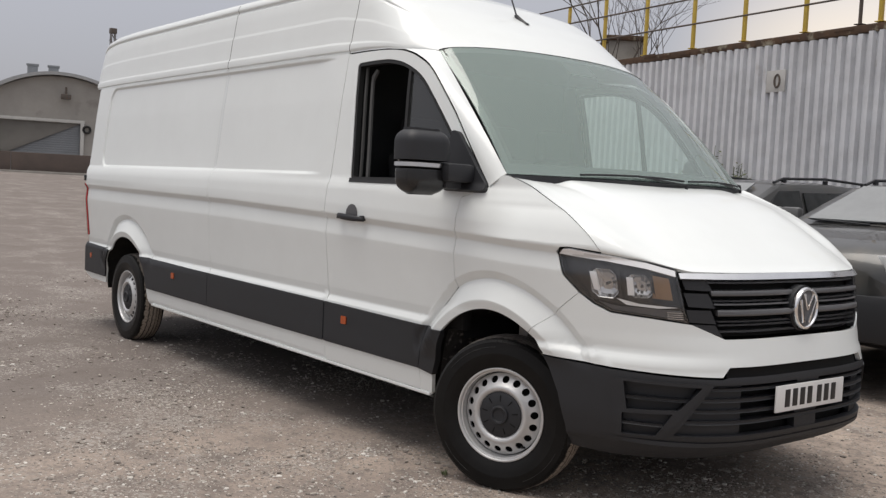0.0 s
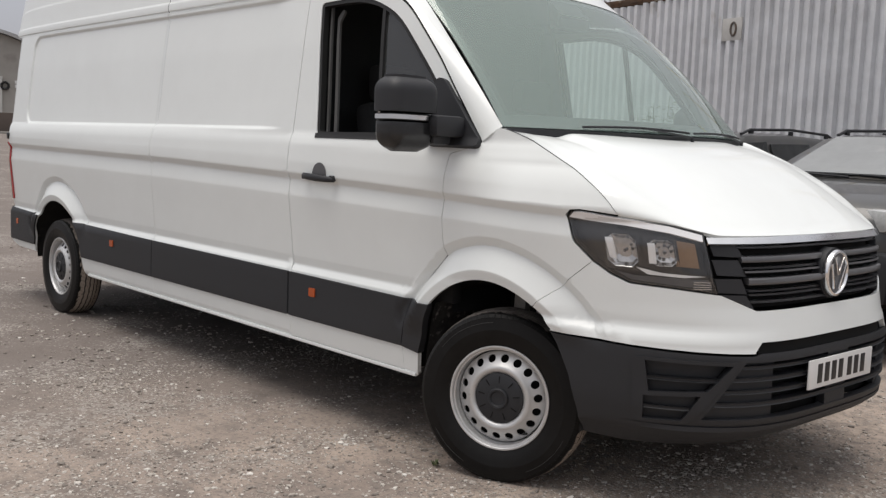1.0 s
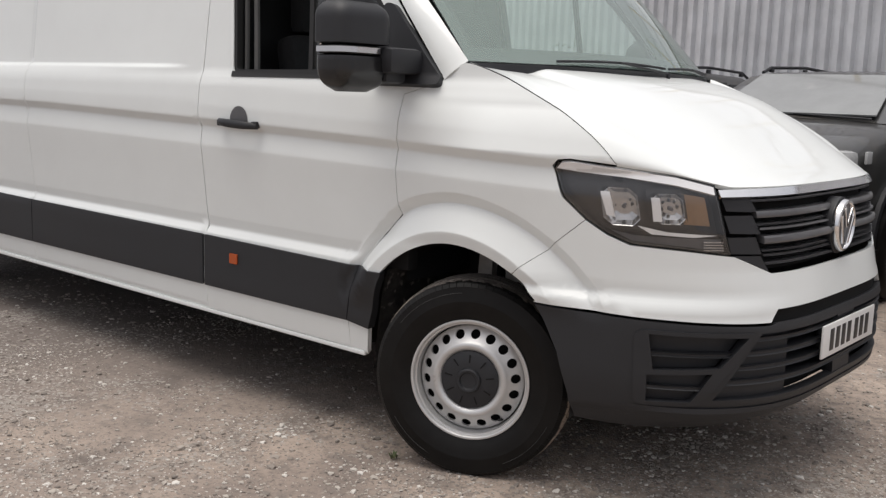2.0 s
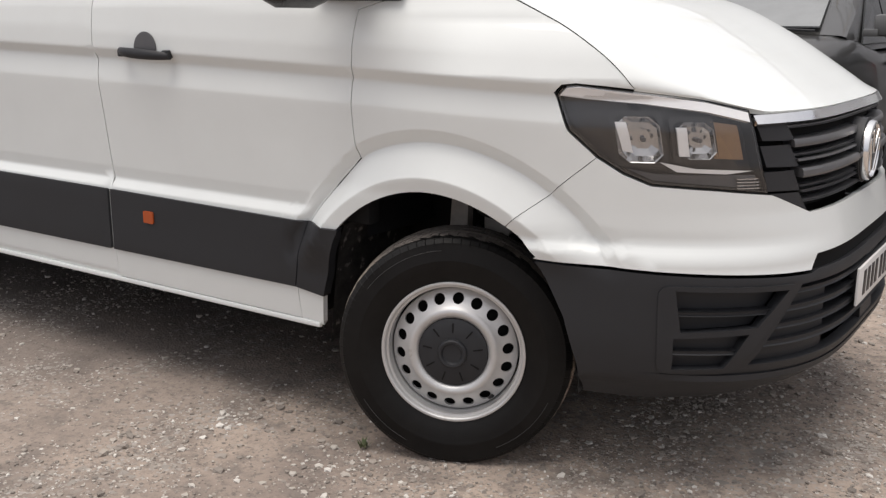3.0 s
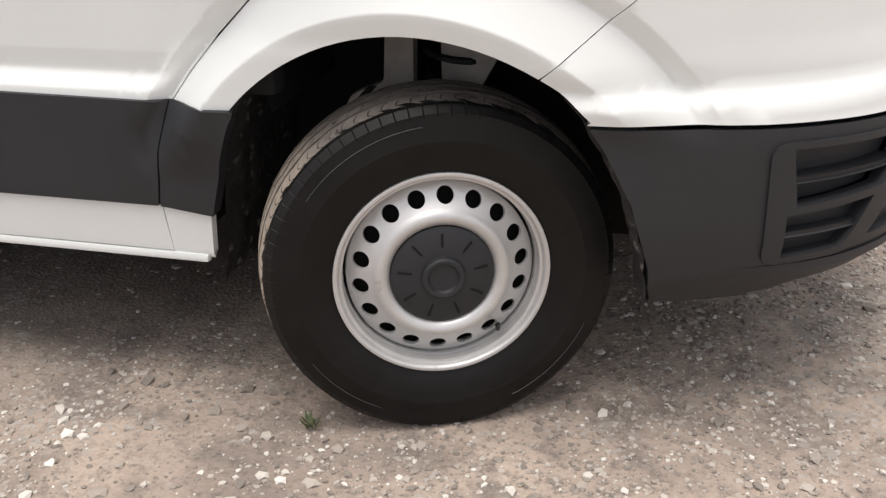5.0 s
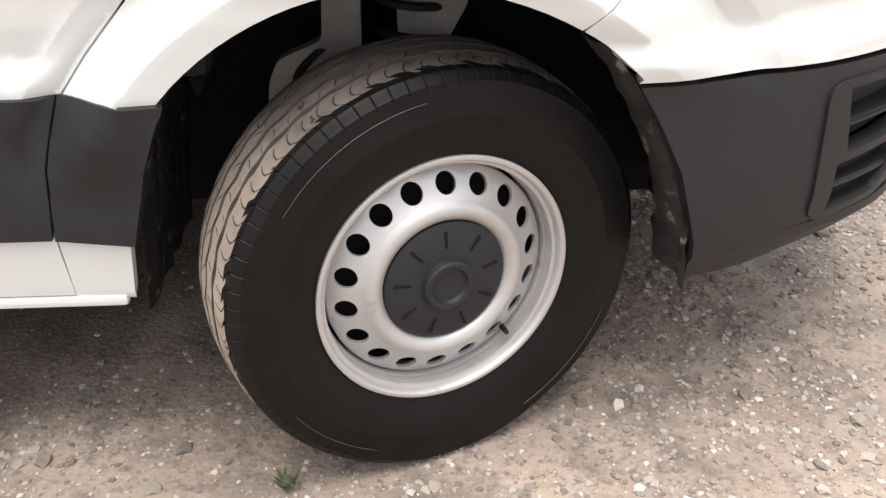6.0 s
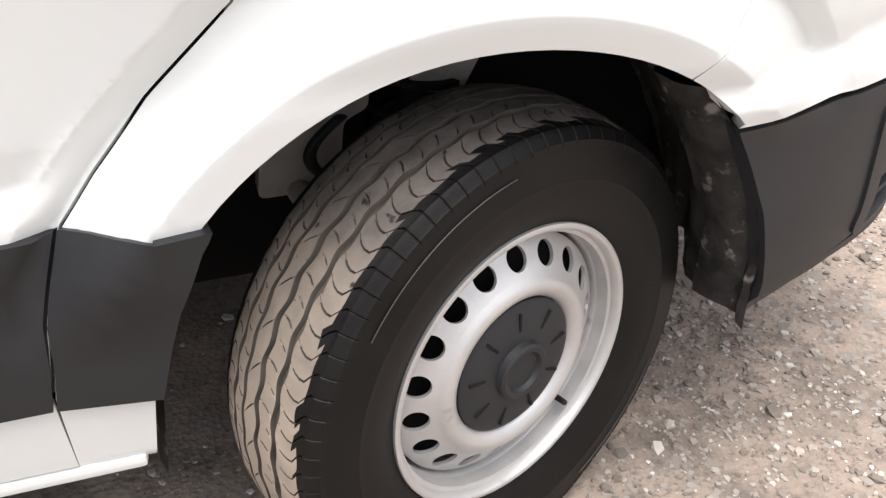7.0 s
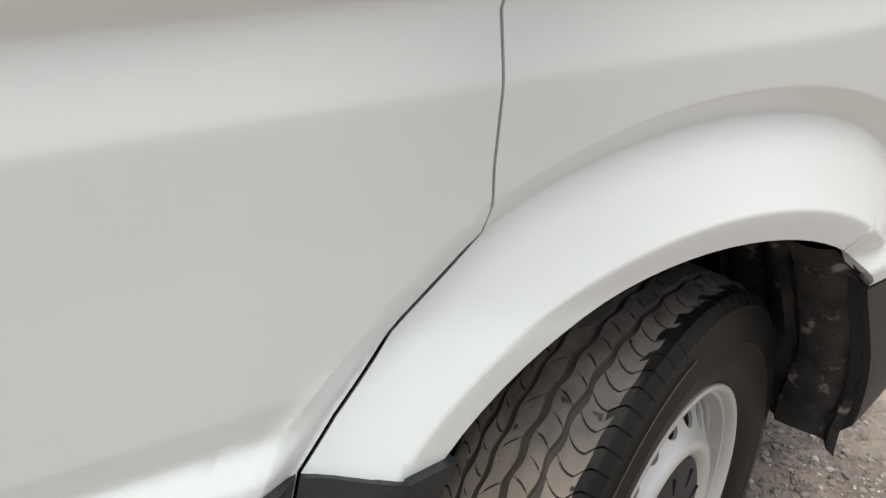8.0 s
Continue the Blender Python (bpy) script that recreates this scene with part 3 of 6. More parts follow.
DOOR = [(-1.440, 0.345), (-1.440, 0.69), (-1.452, 1.18), (-1.452, 1.50), (-1.448, 1.80)] + DOOR_TOP + [ (-0.298, 1.292), (-0.306, 1.13), (-0.318, 1.09), (-0.318, 0.95), (-0.312, 0.872), (-0.405, 0.785), (-0.468, 0.715), (-0.508, 0.664), (-0.540, 0.56), (-0.556, 0.46), (-0.553, 0.345)]
WINDOW = rounded([(-0.255, 1.352), (-1.248, 1.352), (-1.338, 1.984), (-1.12, 1.988)], 0.03, 4)[5:15] + spline([(-1.17, 1.988), (-1.02, 1.982), (-0.87, 1.945), (-0.71, 1.860), (-0.52, 1.675), (-0.375, 1.505), (-0.262, 1.360)], 5)
BONNET_GAP = spline([(-0.085, 1.402), (-0.032, 1.391), (0.11, 1.340), (0.29, 1.261), (0.40, 1.196), (0.466, 1.140), (0.497, 1.1015)], 5)
WING = [(-0.312, 0.872), (-0.318, 0.95), (-0.318, 1.09), (-0.306, 1.13), (-0.298, 1.292), (-0.158, 1.335), (-0.150, 1.375)] + BONNET_GAP + [(0.43, 1.109), (0.365, 1.1145), (0.33, 1.110), (0.306, 1.090), (0.345, 0.995), (0.415, 0.930), (0.199, 0.745)] + arc(ARCH_X, ARCH_Z, 0.442, 57.9, 137, 22) + [(-0.415, 0.56), (-0.450, 0.46), (-0.466, 0.335), (-0.553, 0.335),
        (-0.556, 0.46), (-0.540, 0.56), (-0.508, 0.664), (-0.468, 0.715), (-0.405, 0.785)]
FLARE_COVER = [(-0.508, 0.664), (-0.540, 0.56), (-0.556, 0.452), (-0.444, 0.438), (-0.409, 0.56), (-0.366, 0.661)]


def rear_arch(a0, a1):
    return arc(REAR_X - 0.01, ARCH_Z, 0.455, a0, a1, 26)


FLANK_1 = [(-1.440, 0.335), (-1.440, 0.69), (-1.452, 1.18), (-1.452, 1.50), (-1.448, 1.80), (-1.448, 2.054), (-2.957, 2.056), (-2.957, 1.36), (-2.957, 0.335)]
FLANK_2 = [(-2.957, 0.335), (-2.957, 1.36), (-2.957, 2.060), (-5.50, 2.060), (-5.585, 1.95), (-5.61, 1.5), (-5.615, 0.72), (-5.58, 0.45), (-5.35, 0.40), (-4.965, 0.40)] + rear_arch(175, 3) + [(-4.02, 0.335)]

for sg in (1, -1):
    side_word = "driver" if sg > 0 else "passenger"
    door = panel("front_door", DOOR, side, WHITE, van, 0.022, [WINDOW], 0.008, "white %s door with its window %s" % (side_word, "lowered" if sg > 0 else "closed"), CREASES, flip=sg, gap=0.0025, rings=RINGS_F, shift=crease_shift)
    wing = panel("front_wing", WING, side, WHITE, van, 0.020, [], 0.02, "", CREASES, flip=sg, gap=0.0008, rings=RINGS_F, shift=crease_shift)
    panel("side_panel", FLANK_1, side, WHITE, van, 0.040, [], 0.014, "", CREASES, flip=sg, gap=0.0018, rings=FIELD, shift=crease_shift)
    panel("side_panel", FLANK_2, side, WHITE, van, 0.040, [], 0.014, "", CREASES, flip=sg, gap=0.0010, rings=RINGS_R + FIELD, shift=crease_shift)
    # black rubbing strips and arch covers, standing proud of the paint
    panel("rubbing_strip", rounded([(-1.437, 0.452), (-1.437, 0.672), (-0.5105, 0.664), (-0.5425, 0.56), (-0.5585, 0.452)], 0.002, 2), side, BLACK, door, 0.04, [], 0.012, "matt black plastic", [0.46, 0.665], lift=0.010, flip=sg, gap=0.001)
    panel("arch_cover", FLARE_COVER, side, BLACK, wing, 0.02, [], 0.034, "matt black plastic", lift=0.010, flip=sg, gap=0.001)
    panel("rubbing_strip", rounded([(-1.450, 0.452), (-1.450, 0.672), (-2.95, 0.678), (-2.955, 0.452)], 0.006, 2), side, BLACK, van, 0.06, [], 0.012, "matt black plastic", [0.46, 0.665], lift=0.010, flip=sg, gap=0.001)
    panel("rubbing_strip", [(-2.958, 0.452), (-2.958, 0.678), (-4.155, 0.685), (-4.075, 0.55), (-4.04, 0.452)], side, BLACK, van, 0.06, [], 0.012, "matt black plastic", [0.46, 0.665], lift=0.010, flip=sg, gap=0.001)
    panel("rubbing_strip", [(-4.82, 0.685), (-5.60, 0.70), (-5.605, 0.452), (-4.945, 0.452), (-4.92, 0.54)], side, BLACK, van, 0.05, [], 0.012, "matt black plastic", [0.46, 0.665], lift=0.012, flip=sg, gap=0.001)
    # amber side reflectors
    for x, z, w in ((-1.232, 0.592, 0.050), (-3.53, 0.60, 0.050), (-5.33, 0.60, 0.045)):
        panel("side_reflector", rounded([(x - w / 2, z - 0.020), (x + w / 2, z - 0.020), (x + w / 2, z + 0.022), (x - w / 2, z + 0.022)], 0.006, 3), side, AMBER, van, 0.01, [], 0.008, "orange side reflector", lift=0.015, flip=sg, gap=0)

    # added shell in the shade colour, so the gaps read dark
    def inner(x, z):
        q = side(x, z)
        return (x, q[1] + 0.024, z)
    panel("inner_shell", [(-0.62, 0.36), (-0.62, 0.70), (-0.36, 0.90), (-0.33, 1.36), (-0.40, 1.52), (-0.62, 1.80), (-0.85, 2.0), (-1.2, 2.06), (-5.55, 2.08), (-5.56, 0.72), (-5.0, 0.70), (-4.9, 0.84), (-4.49, 0.96), (-4.08, 0.84), (-3.97, 0.70), (-3.9, 0.36)],
          inner, CAVITY_SHADE, van, 0.10, [[(-1.27, 1.33), (-1.37, 2.03), (-0.86, 2.0), (-0.66, 1.85), (-0.34, 1.47), (-0.30, 1.33)]], 0, flip=sg)

    # door window: rubber surround, divider, fixed quarter pane
    panel("window_seal", WINDOW, side, SEAL, door, 0.03, [shrink(WINDOW, 0.014)], 0.03, "", lift=-0.004, flip=sg, gap=-0.002)
    panel("sill_trim", [(-1.25, 1.338), (-1.255, 1.360), (-0.30, 1.360), (-0.30, 1.338)], side, SEAL, door, 0.03, [], 0.01, "", lift=0.004, flip=sg, gap=0)
    panel("window_divider", [(-0.805, 1.352), (-0.866, 1.945), (-0.843, 1.933), (-0.782, 1.352)], side, SEAL, door, 0.03, [], 0.02, "", lift=-0.006, flip=sg, gap=0)
    panel("quarter_pane", [(-0.79, 1.352), (-0.853, 1.935), (-0.71, 1.853), (-0.52, 1.668), (-0.375, 1.498), (-0.265, 1.352)], side, TINT if sg > 0 else CLEAR, door, 0.04, [], 0, "%s fixed quarter glass" % ("dark" if sg > 0 else "clear"), lift=-0.016, flip=sg, gap=0.003)
    if sg < 0:
        panel("door_pane", [(-1.25, 1.352), (-1.336, 1.982), (-1.02, 1.978), (-0.866, 1.94), (-0.80, 1.352)], side, CLEAR, door, 0.06, [], 0, "closed clear side glass", lift=-0.016, flip=sg, gap=0.002)
        panel("window_frame_inner", [(-1.30, 1.352), (-1.30, 1.42), (-0.26, 1.42), (-0.26, 1.352)], side, CABIN, door, 0.06, [], 0, lift=-0.05, flip=sg, gap=0)

    # door handle: bar on two feet in front of a half-round scoop
    hx, hz = -1.175, 1.152
    hy = side(hx, hz)[1] * sg
    rows_ = []
    for i in range(15):
        t = i / 14
        x = hx - 0.125 + 0.25 * t
        bow = 0.040 - 0.030 * abs(2 * t - 1) ** 3
        h = 0.017 - 0.005 * abs(2 * t - 1) ** 2
        y = side(x, hz)[1] * sg - sg * bow
        rows_.append([(x, y - sg * 0.010 * math.cos(a), hz + 0.012 * (2 * t - 1) * -0.5 + h * math.sin(a)) for a in [2 * math.pi * k / 10 for k in range(10)]])
    v_, f_ = loft(rows_, True)
    f_ += [tuple(range(10)), tuple(range(140, 150))]
    handle = raw("door_handle", v_, f_, BLACK, door, "black plastic pull handle")
    for dx in (-0.11, 0.11):
        boxed("handle_foot", (hx + dx, hy - sg * 0.008, hz), (0.026, 0.03, 0.026), BLACK, handle, "", 0.006)
    panel("handle_scoop", [(hx - 0.055, hz + 0.01)] + arc(hx, hz + 0.015, 0.055, 180, 0, 14) + [(hx + 0.055, hz + 0.01)], side, SATIN, handle, 0.012, [], 0.002, "grey scoop", lift=0.0035, flip=sg, gap=0)

    # mirror on its triangular foot
    foot = [(-0.150, 1.315), (-0.160, 1.352), (-0.338, 1.545), (-0.385, 1.60), (-0.43, 1.60), (-0.425, 1.45), (-0.445, 1.318)]
    mirror = panel("mirror", rounded(foot, 0.03, 4), side, BLACK, door, 0.025, [], 0.03, "black door mirror with two stacked housings%s" % ("" if sg > 0 else ", folded"), lift=0.026, flip=sg, gap=0)
    mx, my, mz = -0.355, -1.165 * sg, 1.445

    def shell(z0, z1, dx, dy, top_round, bot_round, cy=0.0):
        rows = []
        zs = [z0 + (z1 - z0) * k / 16 for k in range(17)]
        for z in zs:
            a = max(0.0, (z - (z1 - top_round)) / top_round) if top_round else 0
            b = max(0.0, ((z0 + bot_round) - z) / bot_round) if bot_round else 0
            s = math.sqrt(max(0.34, 1 - a ** 2.6)) if a > 0 else math.sqrt(max(0.10, 1 - b ** 2.2))
            row = []
            for k in range(28):
                t = 2 * math.pi * k / 28
                c, q = math.cos(t), math.sin(t)
                px = dx * s * (abs(c) ** 0.45) * (1 if c > 0 else -0.72)
                py = dy * (0.30 + 0.70 * s) * (abs(q) ** 0.42) * (1 if q > 0 else -1)
                row.append((mx + px - 0.02 * (z - mz), my - sg * (py + cy), z))
            rows.append(row)
        v, f = loft(rows, True)
        return v, f + [tuple(range(28)), tuple(range(16 * 28, 17 * 28))]
    v_, f_ = shell(1.440, 1.592, 0.088, 0.122, 0.070, 0.010)
    raw("mirror_cap", v_, f_, BLACK, mirror, "satin black upper housing")
    v_, f_ = shell(1.294, 1.416, 0.082, 0.114, 0.010, 0.070)
    raw("mirror_base", v_, f_, GLOSSBLACK, mirror, "gloss black lower housing")
    v_, f_ = shell(1.412, 1.444, 0.078, 0.112, 0.004, 0.004)
    raw("mirror_band", v_, f_, SEAL, mirror)
    rows_ = []
    for k in range(19):
        t = radians(-8 + 106 * k / 18)
        c, q = math.cos(t), math.sin(t)
        px, py = 0.0865 * math.copysign(abs(c) ** 0.45, c), 0.119 * math.copysign(abs(q) ** 0.42, q)
        rows_.append([(mx + px * s_, my - sg * py * s_, z) for s_, z in ((0.94, 1.419), (1.0, 1.419), (1.0, 1.437), (0.94, 1.437))])
    v_, f_ = loft(rows_, True)
    keep = f_ + [(0, 1, 2, 3), (72, 73, 74, 75)]
    raw("indicator", v_, keep, CHROME, mirror, "clear indicator strip")
    bm = bmesh.new()
    box(bm, (mx - 0.056, my - 0.002 * sg, 1.49), (0.012, 0.16, 0.11), 0.004)
    part("mirror_glass", bm, CHROME, mirror, "mirror glass")
    bm = bmesh.new()
    box(bm, (mx + 0.06, my + sg * 0.145, 1.400), (0.13, 0.16, 0.085), 0.022)
    box(bm, (mx + 0.045, my + sg * 0.13, 1.355), (0.09, 0.10, 0.06), 0.02)
    part("mirror_arm", bm, BLACK, mirror)
    if sg < 0:
        # the passenger's mirror is folded back against the door
        pivot = Matrix.Translation((-0.38, 1.03, 0))
        for ob in mirror.children:
            ob.data.transform(pivot @ Matrix.Rotation(radians(76), 4, "Z") @ pivot.inverted())

    # tail lamp and rear door edge
    panel("tail_lamp", rounded([(-5.46, 0.77), (-5.612, 0.77), (-5.612, 1.22), (-5.475, 1.22)], 0.02, 3), side, RED, van, 0.02, [], 0.01, "tall red tail lamp", lift=0.008, flip=sg, gap=0)
    boxed("rear_hinge", (-5.50, -sg * (half_width(-5.5, 1.26) + 0.004), 1.27), (0.035, 0.014, 0.05), GLOSSBLACK, van, "black hinge")

    # windscreen pillar: rounded strip between the door gap and the screen
    outer = [(-0.155, 1.341), (-0.330, 1.550), (-0.467, 1.720), (-0.657, 1.910), (-0.80, 1.990), (-0.93, 2.030)]
    innr = [(-0.083, 0.884, 1.408), (-0.235, 0.866, 1.560), (-0.400, 0.843, 1.716), (-0.565, 0.818, 1.868), (-0.665, 0.802, 1.955), (-0.745, 0.790, 2.018)]
    rows_ = []
    OUT_ = spline(outer, 8)
    for i in range(41):
        t = i / 40 * 5
        k = min(4, int(t))
        f = t - k
        ox, oz = OUT_[min(len(OUT_) - 1, round(t * 8))]
        a = Vector(side(ox, oz)) + Vector((0.003, 0, 0.003))
        b = Vector(innr[k]) * (1 - f) + Vector(innr[k + 1]) * f
        b.y = -b.y
        a0 = a + Vector((-0.004, 0.022, -0.004))
        b0 = b + Vector((-0.014, 0.006, -0.016))
        mid_ = (a + b) / 2 + Vector((0.006, -0.016, 0.004))
        row = [a0] + [(1 - s) ** 2 * a + 2 * s * (1 - s) * mid_ + s * s * b for s in [j / 8 for j in range(9)]] + [b0]
        rows_.append([(p.x, p.y * sg, p.z) for p in row])
    v_, f_ = loft(rows_)
    raw("windscreen_pillar", v_, f_ if sg < 0 else [tuple(reversed(f)) for f in f_], WHITE, van, angle=50)

# roof: lofted from the top of the screen to the back, in three pressings
ZTOP = ([-5.62, -5.3, -3.0, -2.0, -1.6, -1.3, -0.98, -0.78, -0.70, -0.60], [2.52, 2.575, 2.61, 2.59, 2.545, 2.445, 2.295, 2.185, 2.135, 2.068])


# the load space's upper side: height over the gutter, and how far it leans in; with a gutter line, a rib, a soft fold and a rail groove
ROOF_S = [(0.0, 0.0), (0.006, 0.006), (0.012, 0.006), (0.018, -0.001), (0.030, -0.001), (0.056, 0.002), (0.060, 0.003), (0.070, 0.011), (0.075, 0.012), (0.14, 0.020),
          (0.205, 0.029), (0.212, 0.030), (0.224, 0.036), (0.23, 0.037), (0.30, 0.047), (0.372, 0.058), (0.378, 0.060), (0.386, 0.070), (0.394, 0.071), (0.402, 0.062),
          (0.408, 0.061), (0.425, 0.066), (0.443, 0.078), (0.458, 0.098), (0.469, 0.130), (0.477, 0.175), (0.484, 0.240)]
TAIL = ([-5.62, -5.52, -5.30, -4.9, -3.0, -2.0, -1.45], [0.80, 0.93, 0.975, 0.99, 1.0, 0.99, 0.985])


def roof_row(xe, xc):
    """One bow across the roof, from gutter to gutter: rounded over the cab, flat-sided over the load space."""
    ye, ze = half_width(xe, 2.05) + 0.001, float(np.interp(xe, [-2.0, -1.45, -1.25, -1.08, -0.93], [2.052, 2.050, 2.051, 2.047, 2.031]))
    if xe > -0.93:
        f = smoothstep(xe, -0.93, -0.745)
        ye, ze = 0.868 + (0.790 - 0.868) * (xe + 0.93) / 0.185, 2.031 + (2.020 - 2.031) * f
    zc = float(np.interp(xc, *ZTOP))
    e = 3.0 + 5.0 * smoothstep(-xe, 0.76, 1.4)
    w = smoothstep(-xe, 0.86, 1.45)
    tail = min(float(np.interp(xe, *TAIL)), (zc - ze) / 0.508)
    half = []
    for h, lean in ROOF_S:
        g = h / 0.508
        u = (1 - g * g) ** (1 / e)
        y1, z1 = ye * u, ze + (zc - ze) * g
        y2, z2 = ye - lean, ze + h * tail
        half.append((y1 + (y2 - y1) * w, z1 + (z2 - z1) * w, 1 - u * u))
    y0, z0, f0 = half[-1]
    g0 = ROOF_S[-1][0] / 0.508
    u0 = (1 - g0 * g0) ** (1 / e)
    for k in range(1, 11):
        u = u0 * (1 - k / 10)
        z1, z2 = ze + (zc - ze) * math.sqrt(max(0.0, 1 - u ** e)), ze + (0.484 + 0.024 * (1 - (1 - k / 10) ** 2)) * tail
        half.append((y0 * (1 - k / 10), z1 + (z2 - z1) * w, 1 - u * u))
    full = [(-y, z, f) for y, z, f in half] + [(y, z, f) for y, z, f in reversed(half[:-1])]
    return [(xe + (xc - xe) * f, y, z) for y, z, f in full]


def lerp_list(n, a, b):
    return [a + (b - a) * i / n for i in range(n + 1)]


segs = [[(xe, xe + 0.145 * (1 - smoothstep(xe, -0.745, -1.4))) for xe in lerp_list(28, -0.745, -1.447)],
        [(x, x) for x in lerp_list(16, -1.452, -2.954)], [(x, x) for x in lerp_list(36, -2.960, -5.60)]]
for sgm, sharp in zip(segs, (65, 40, 40)):
    v_, f_ = loft([roof_row(a, b) for a, b in sgm])
    raw("roof_panel", v_, f_, WHITE, van, angle=sharp)
v_, f_ = loft([[(x, y * 0.975, z - 0.03) for x, y, z in roof_row(a, a)] for a in lerp_list(30, -1.40, -5.55)])
raw("roof_lining", v_, f_, CAVITY_SHADE, van)
# back: two tall doors with a centre gap
for sg in (1, -1):
    bm = bmesh.new()
    prof = [(0.003, 0.46), (0.86, 0.46), (0.845, 1.2), (0.81, 1.9), (0.79, 2.15), (0.74, 2.38), (0.66, 2.43), (0.003, 2.45)]
    vv = [bm.verts.new((-5.595, -sg * y, z)) for y, z in prof]
    bm.faces.new(vv)
    r = bmesh.ops.extrude_face_region(bm, geom=list(bm.faces))
    bmesh.ops.translate(bm, vec=(-0.03, 0, 0), verts=[e for e in r["geom"] if isinstance(e, bmesh.types.BMVert)])
    part("rear_door", bm, WHITE, van)
bm = bmesh.new()
box(bm, (-5.60, 0, 0.55), (0.16, 1.80, 0.24), 0.05)
part("rear_bumper", bm, BLACK, van, "matt black rear step bumper")

# bonnet
def wing_top(x):
    return float(np.interp(x, [p[0] for p in BONNET_GAP], [p[1] for p in BONNET_GAP]))


PHI1 = phi_of(0.497, 1.100)
SIN1 = math.sin(radians(-PHI1))


def bonnet_at(u, t):
    """The bonnet: u across from -1 to 1, t from the screen to the leading edge."""
    phi = math.degrees(math.asin(abs(u) * SIN1))
    zl = float(np.interp(phi, [0, 40, 43.8, 52, 61.0, -PHI1], [1.043, 1.045, 1.055, 1.081, 1.0985, 1.1025]))
    fx, fy, _ = nose(phi, zl)
    bx, by = 0.075 - 0.145 * u * u, abs(u) * (-side(-0.07, wing_top(-0.07))[1] - 0.003)
    g = 1 - (1 - t) ** 1.25
    x, y = bx + (fx - bx) * g, by + (fy - by) * g
    xs = -0.07 + 0.567 * g
    ys = -side(xs, wing_top(xs))[1] - 0.003
    e = -side(-0.07, wing_top(-0.07))[1] - 0.003
    e = e + (-side(0.497, 1.10)[1] - 0.003 - e) * g
    y += (ys - e) * abs(u) ** 3
    d = fx - x
    w = smoothstep(abs(u), 0.74, 1.0)
    hs = wing_top(xs) - 1.100
    swell = 0.018 * min(1.0, max(0.0, (1 - abs(u) - 0.27) / 0.075)) * smoothstep(d, 0.02, 0.30)
    return (x, math.copysign(y, u), zl + swell + float(np.interp(d, _BD, _BG)) * (1 - w) + hs * w)


rows_ = [[bonnet_at(math.copysign(1 - (1 - abs(j) / 44) ** 1.4, j), i / 60) for j in range(-44, 45)] for i in range(61)]
lid = [[(x * 0.98 - 0.02, y * 0.95, z - 0.055) for x, y, z in r] for r in rows_[::6]]
rows_.append([(x - 0.012, y * 0.99, z - 0.012) for x, y, z in rows_[-1]])
v_, f_ = loft(rows_)
raw("bonnet", v_, f_, WHITE, van, "white bonnet with a raised centre", angle=60)
v_, f_ = loft(lid)
raw("engine_bay_lid", v_, f_, CAVITY_SHADE, van)


# windscreen with its black border, cowl and wipers
def screen_at(u, t):
    """u across from -1 to 1, t from bottom to top."""
    yb, yt = 0.884, 0.790
    y = u * (yb + (yt - yb) * t)
    xb = 0.085 - 0.168 * u * u
    xt = -0.600 - 0.145 * u * u
    zb = 1.412 - 0.004 * u * u
    zt = 2.018 + 0.047 * math.sqrt(max(0.0, 1 - abs(u) ** 3))
    bow = 0.035 * math.sin(math.pi * t)
    return Vector((xb + (xt - xb) * t + bow * 0.6, y, zb + (zt - zb) * t + bow * 0.5))


v_, f_ = loft([[tuple(screen_at(-1 + i / 14, j / 20)) for i in range(29)] for j in range(21)])
screen = raw("windscreen", v_, f_, SCREEN, van, "green-tinted laminated windscreen", angle=80)


def band(us, ts, lift=-0.004):
    q = []
    for t in ts:
        q.append([tuple(screen_at(u, t) + Vector((0.7, 0, 0.7)) * lift) for u in us])
    return loft(q)


for nm, us, ts in (("screen_border", lerp_list(24, -1, 1), [0.0, 0.04, 0.075]), ("screen_border", lerp_list(24, -1, 1), [0.955, 0.98, 1.0]),
                   ("screen_border", [-1, -0.975, -0.955], lerp_list(20, 0.0, 1)), ("screen_border", [0.955, 0.975, 1], lerp_list(20, 0.0, 1))):
    v_, f_ = band(us, ts)
    raw(nm, v_, f_, GLOSSBLACK, screen)
for sg in (1, -1):
    v_, f_ = band([sg * u for u in (0.952, 0.93, 0.905)], lerp_list(20, 0.0, 1), -0.03)
    raw("pillar_lining", v_, f_, CABIN, van, "dark grey inner pillar lining")
v_, f_ = band(lerp_list(6, -0.13, 0.13), lerp_list(4, 0.84, 0.96), -0.006)
raw("sensor_patch", v_, f_, SEAL, screen)
rows_ = []
for i in range(25):
    u = -1 + i / 12
    p = screen_at(u, 0.0)
    q = Vector(bonnet_at(u * 0.985, 0.0))
    rows_.append([tuple(p + Vector((-0.03, 0, 0.0))), tuple(p + Vector((0.004, 0, -0.006))), tuple(q - Vector((0, 0, 0.016))), tuple(q + Vector((0.05, 0, -0.06)))])
v_, f_ = loft(rows_)
raw("cowl", v_, f_, BLACK, van, "black plastic scuttle")
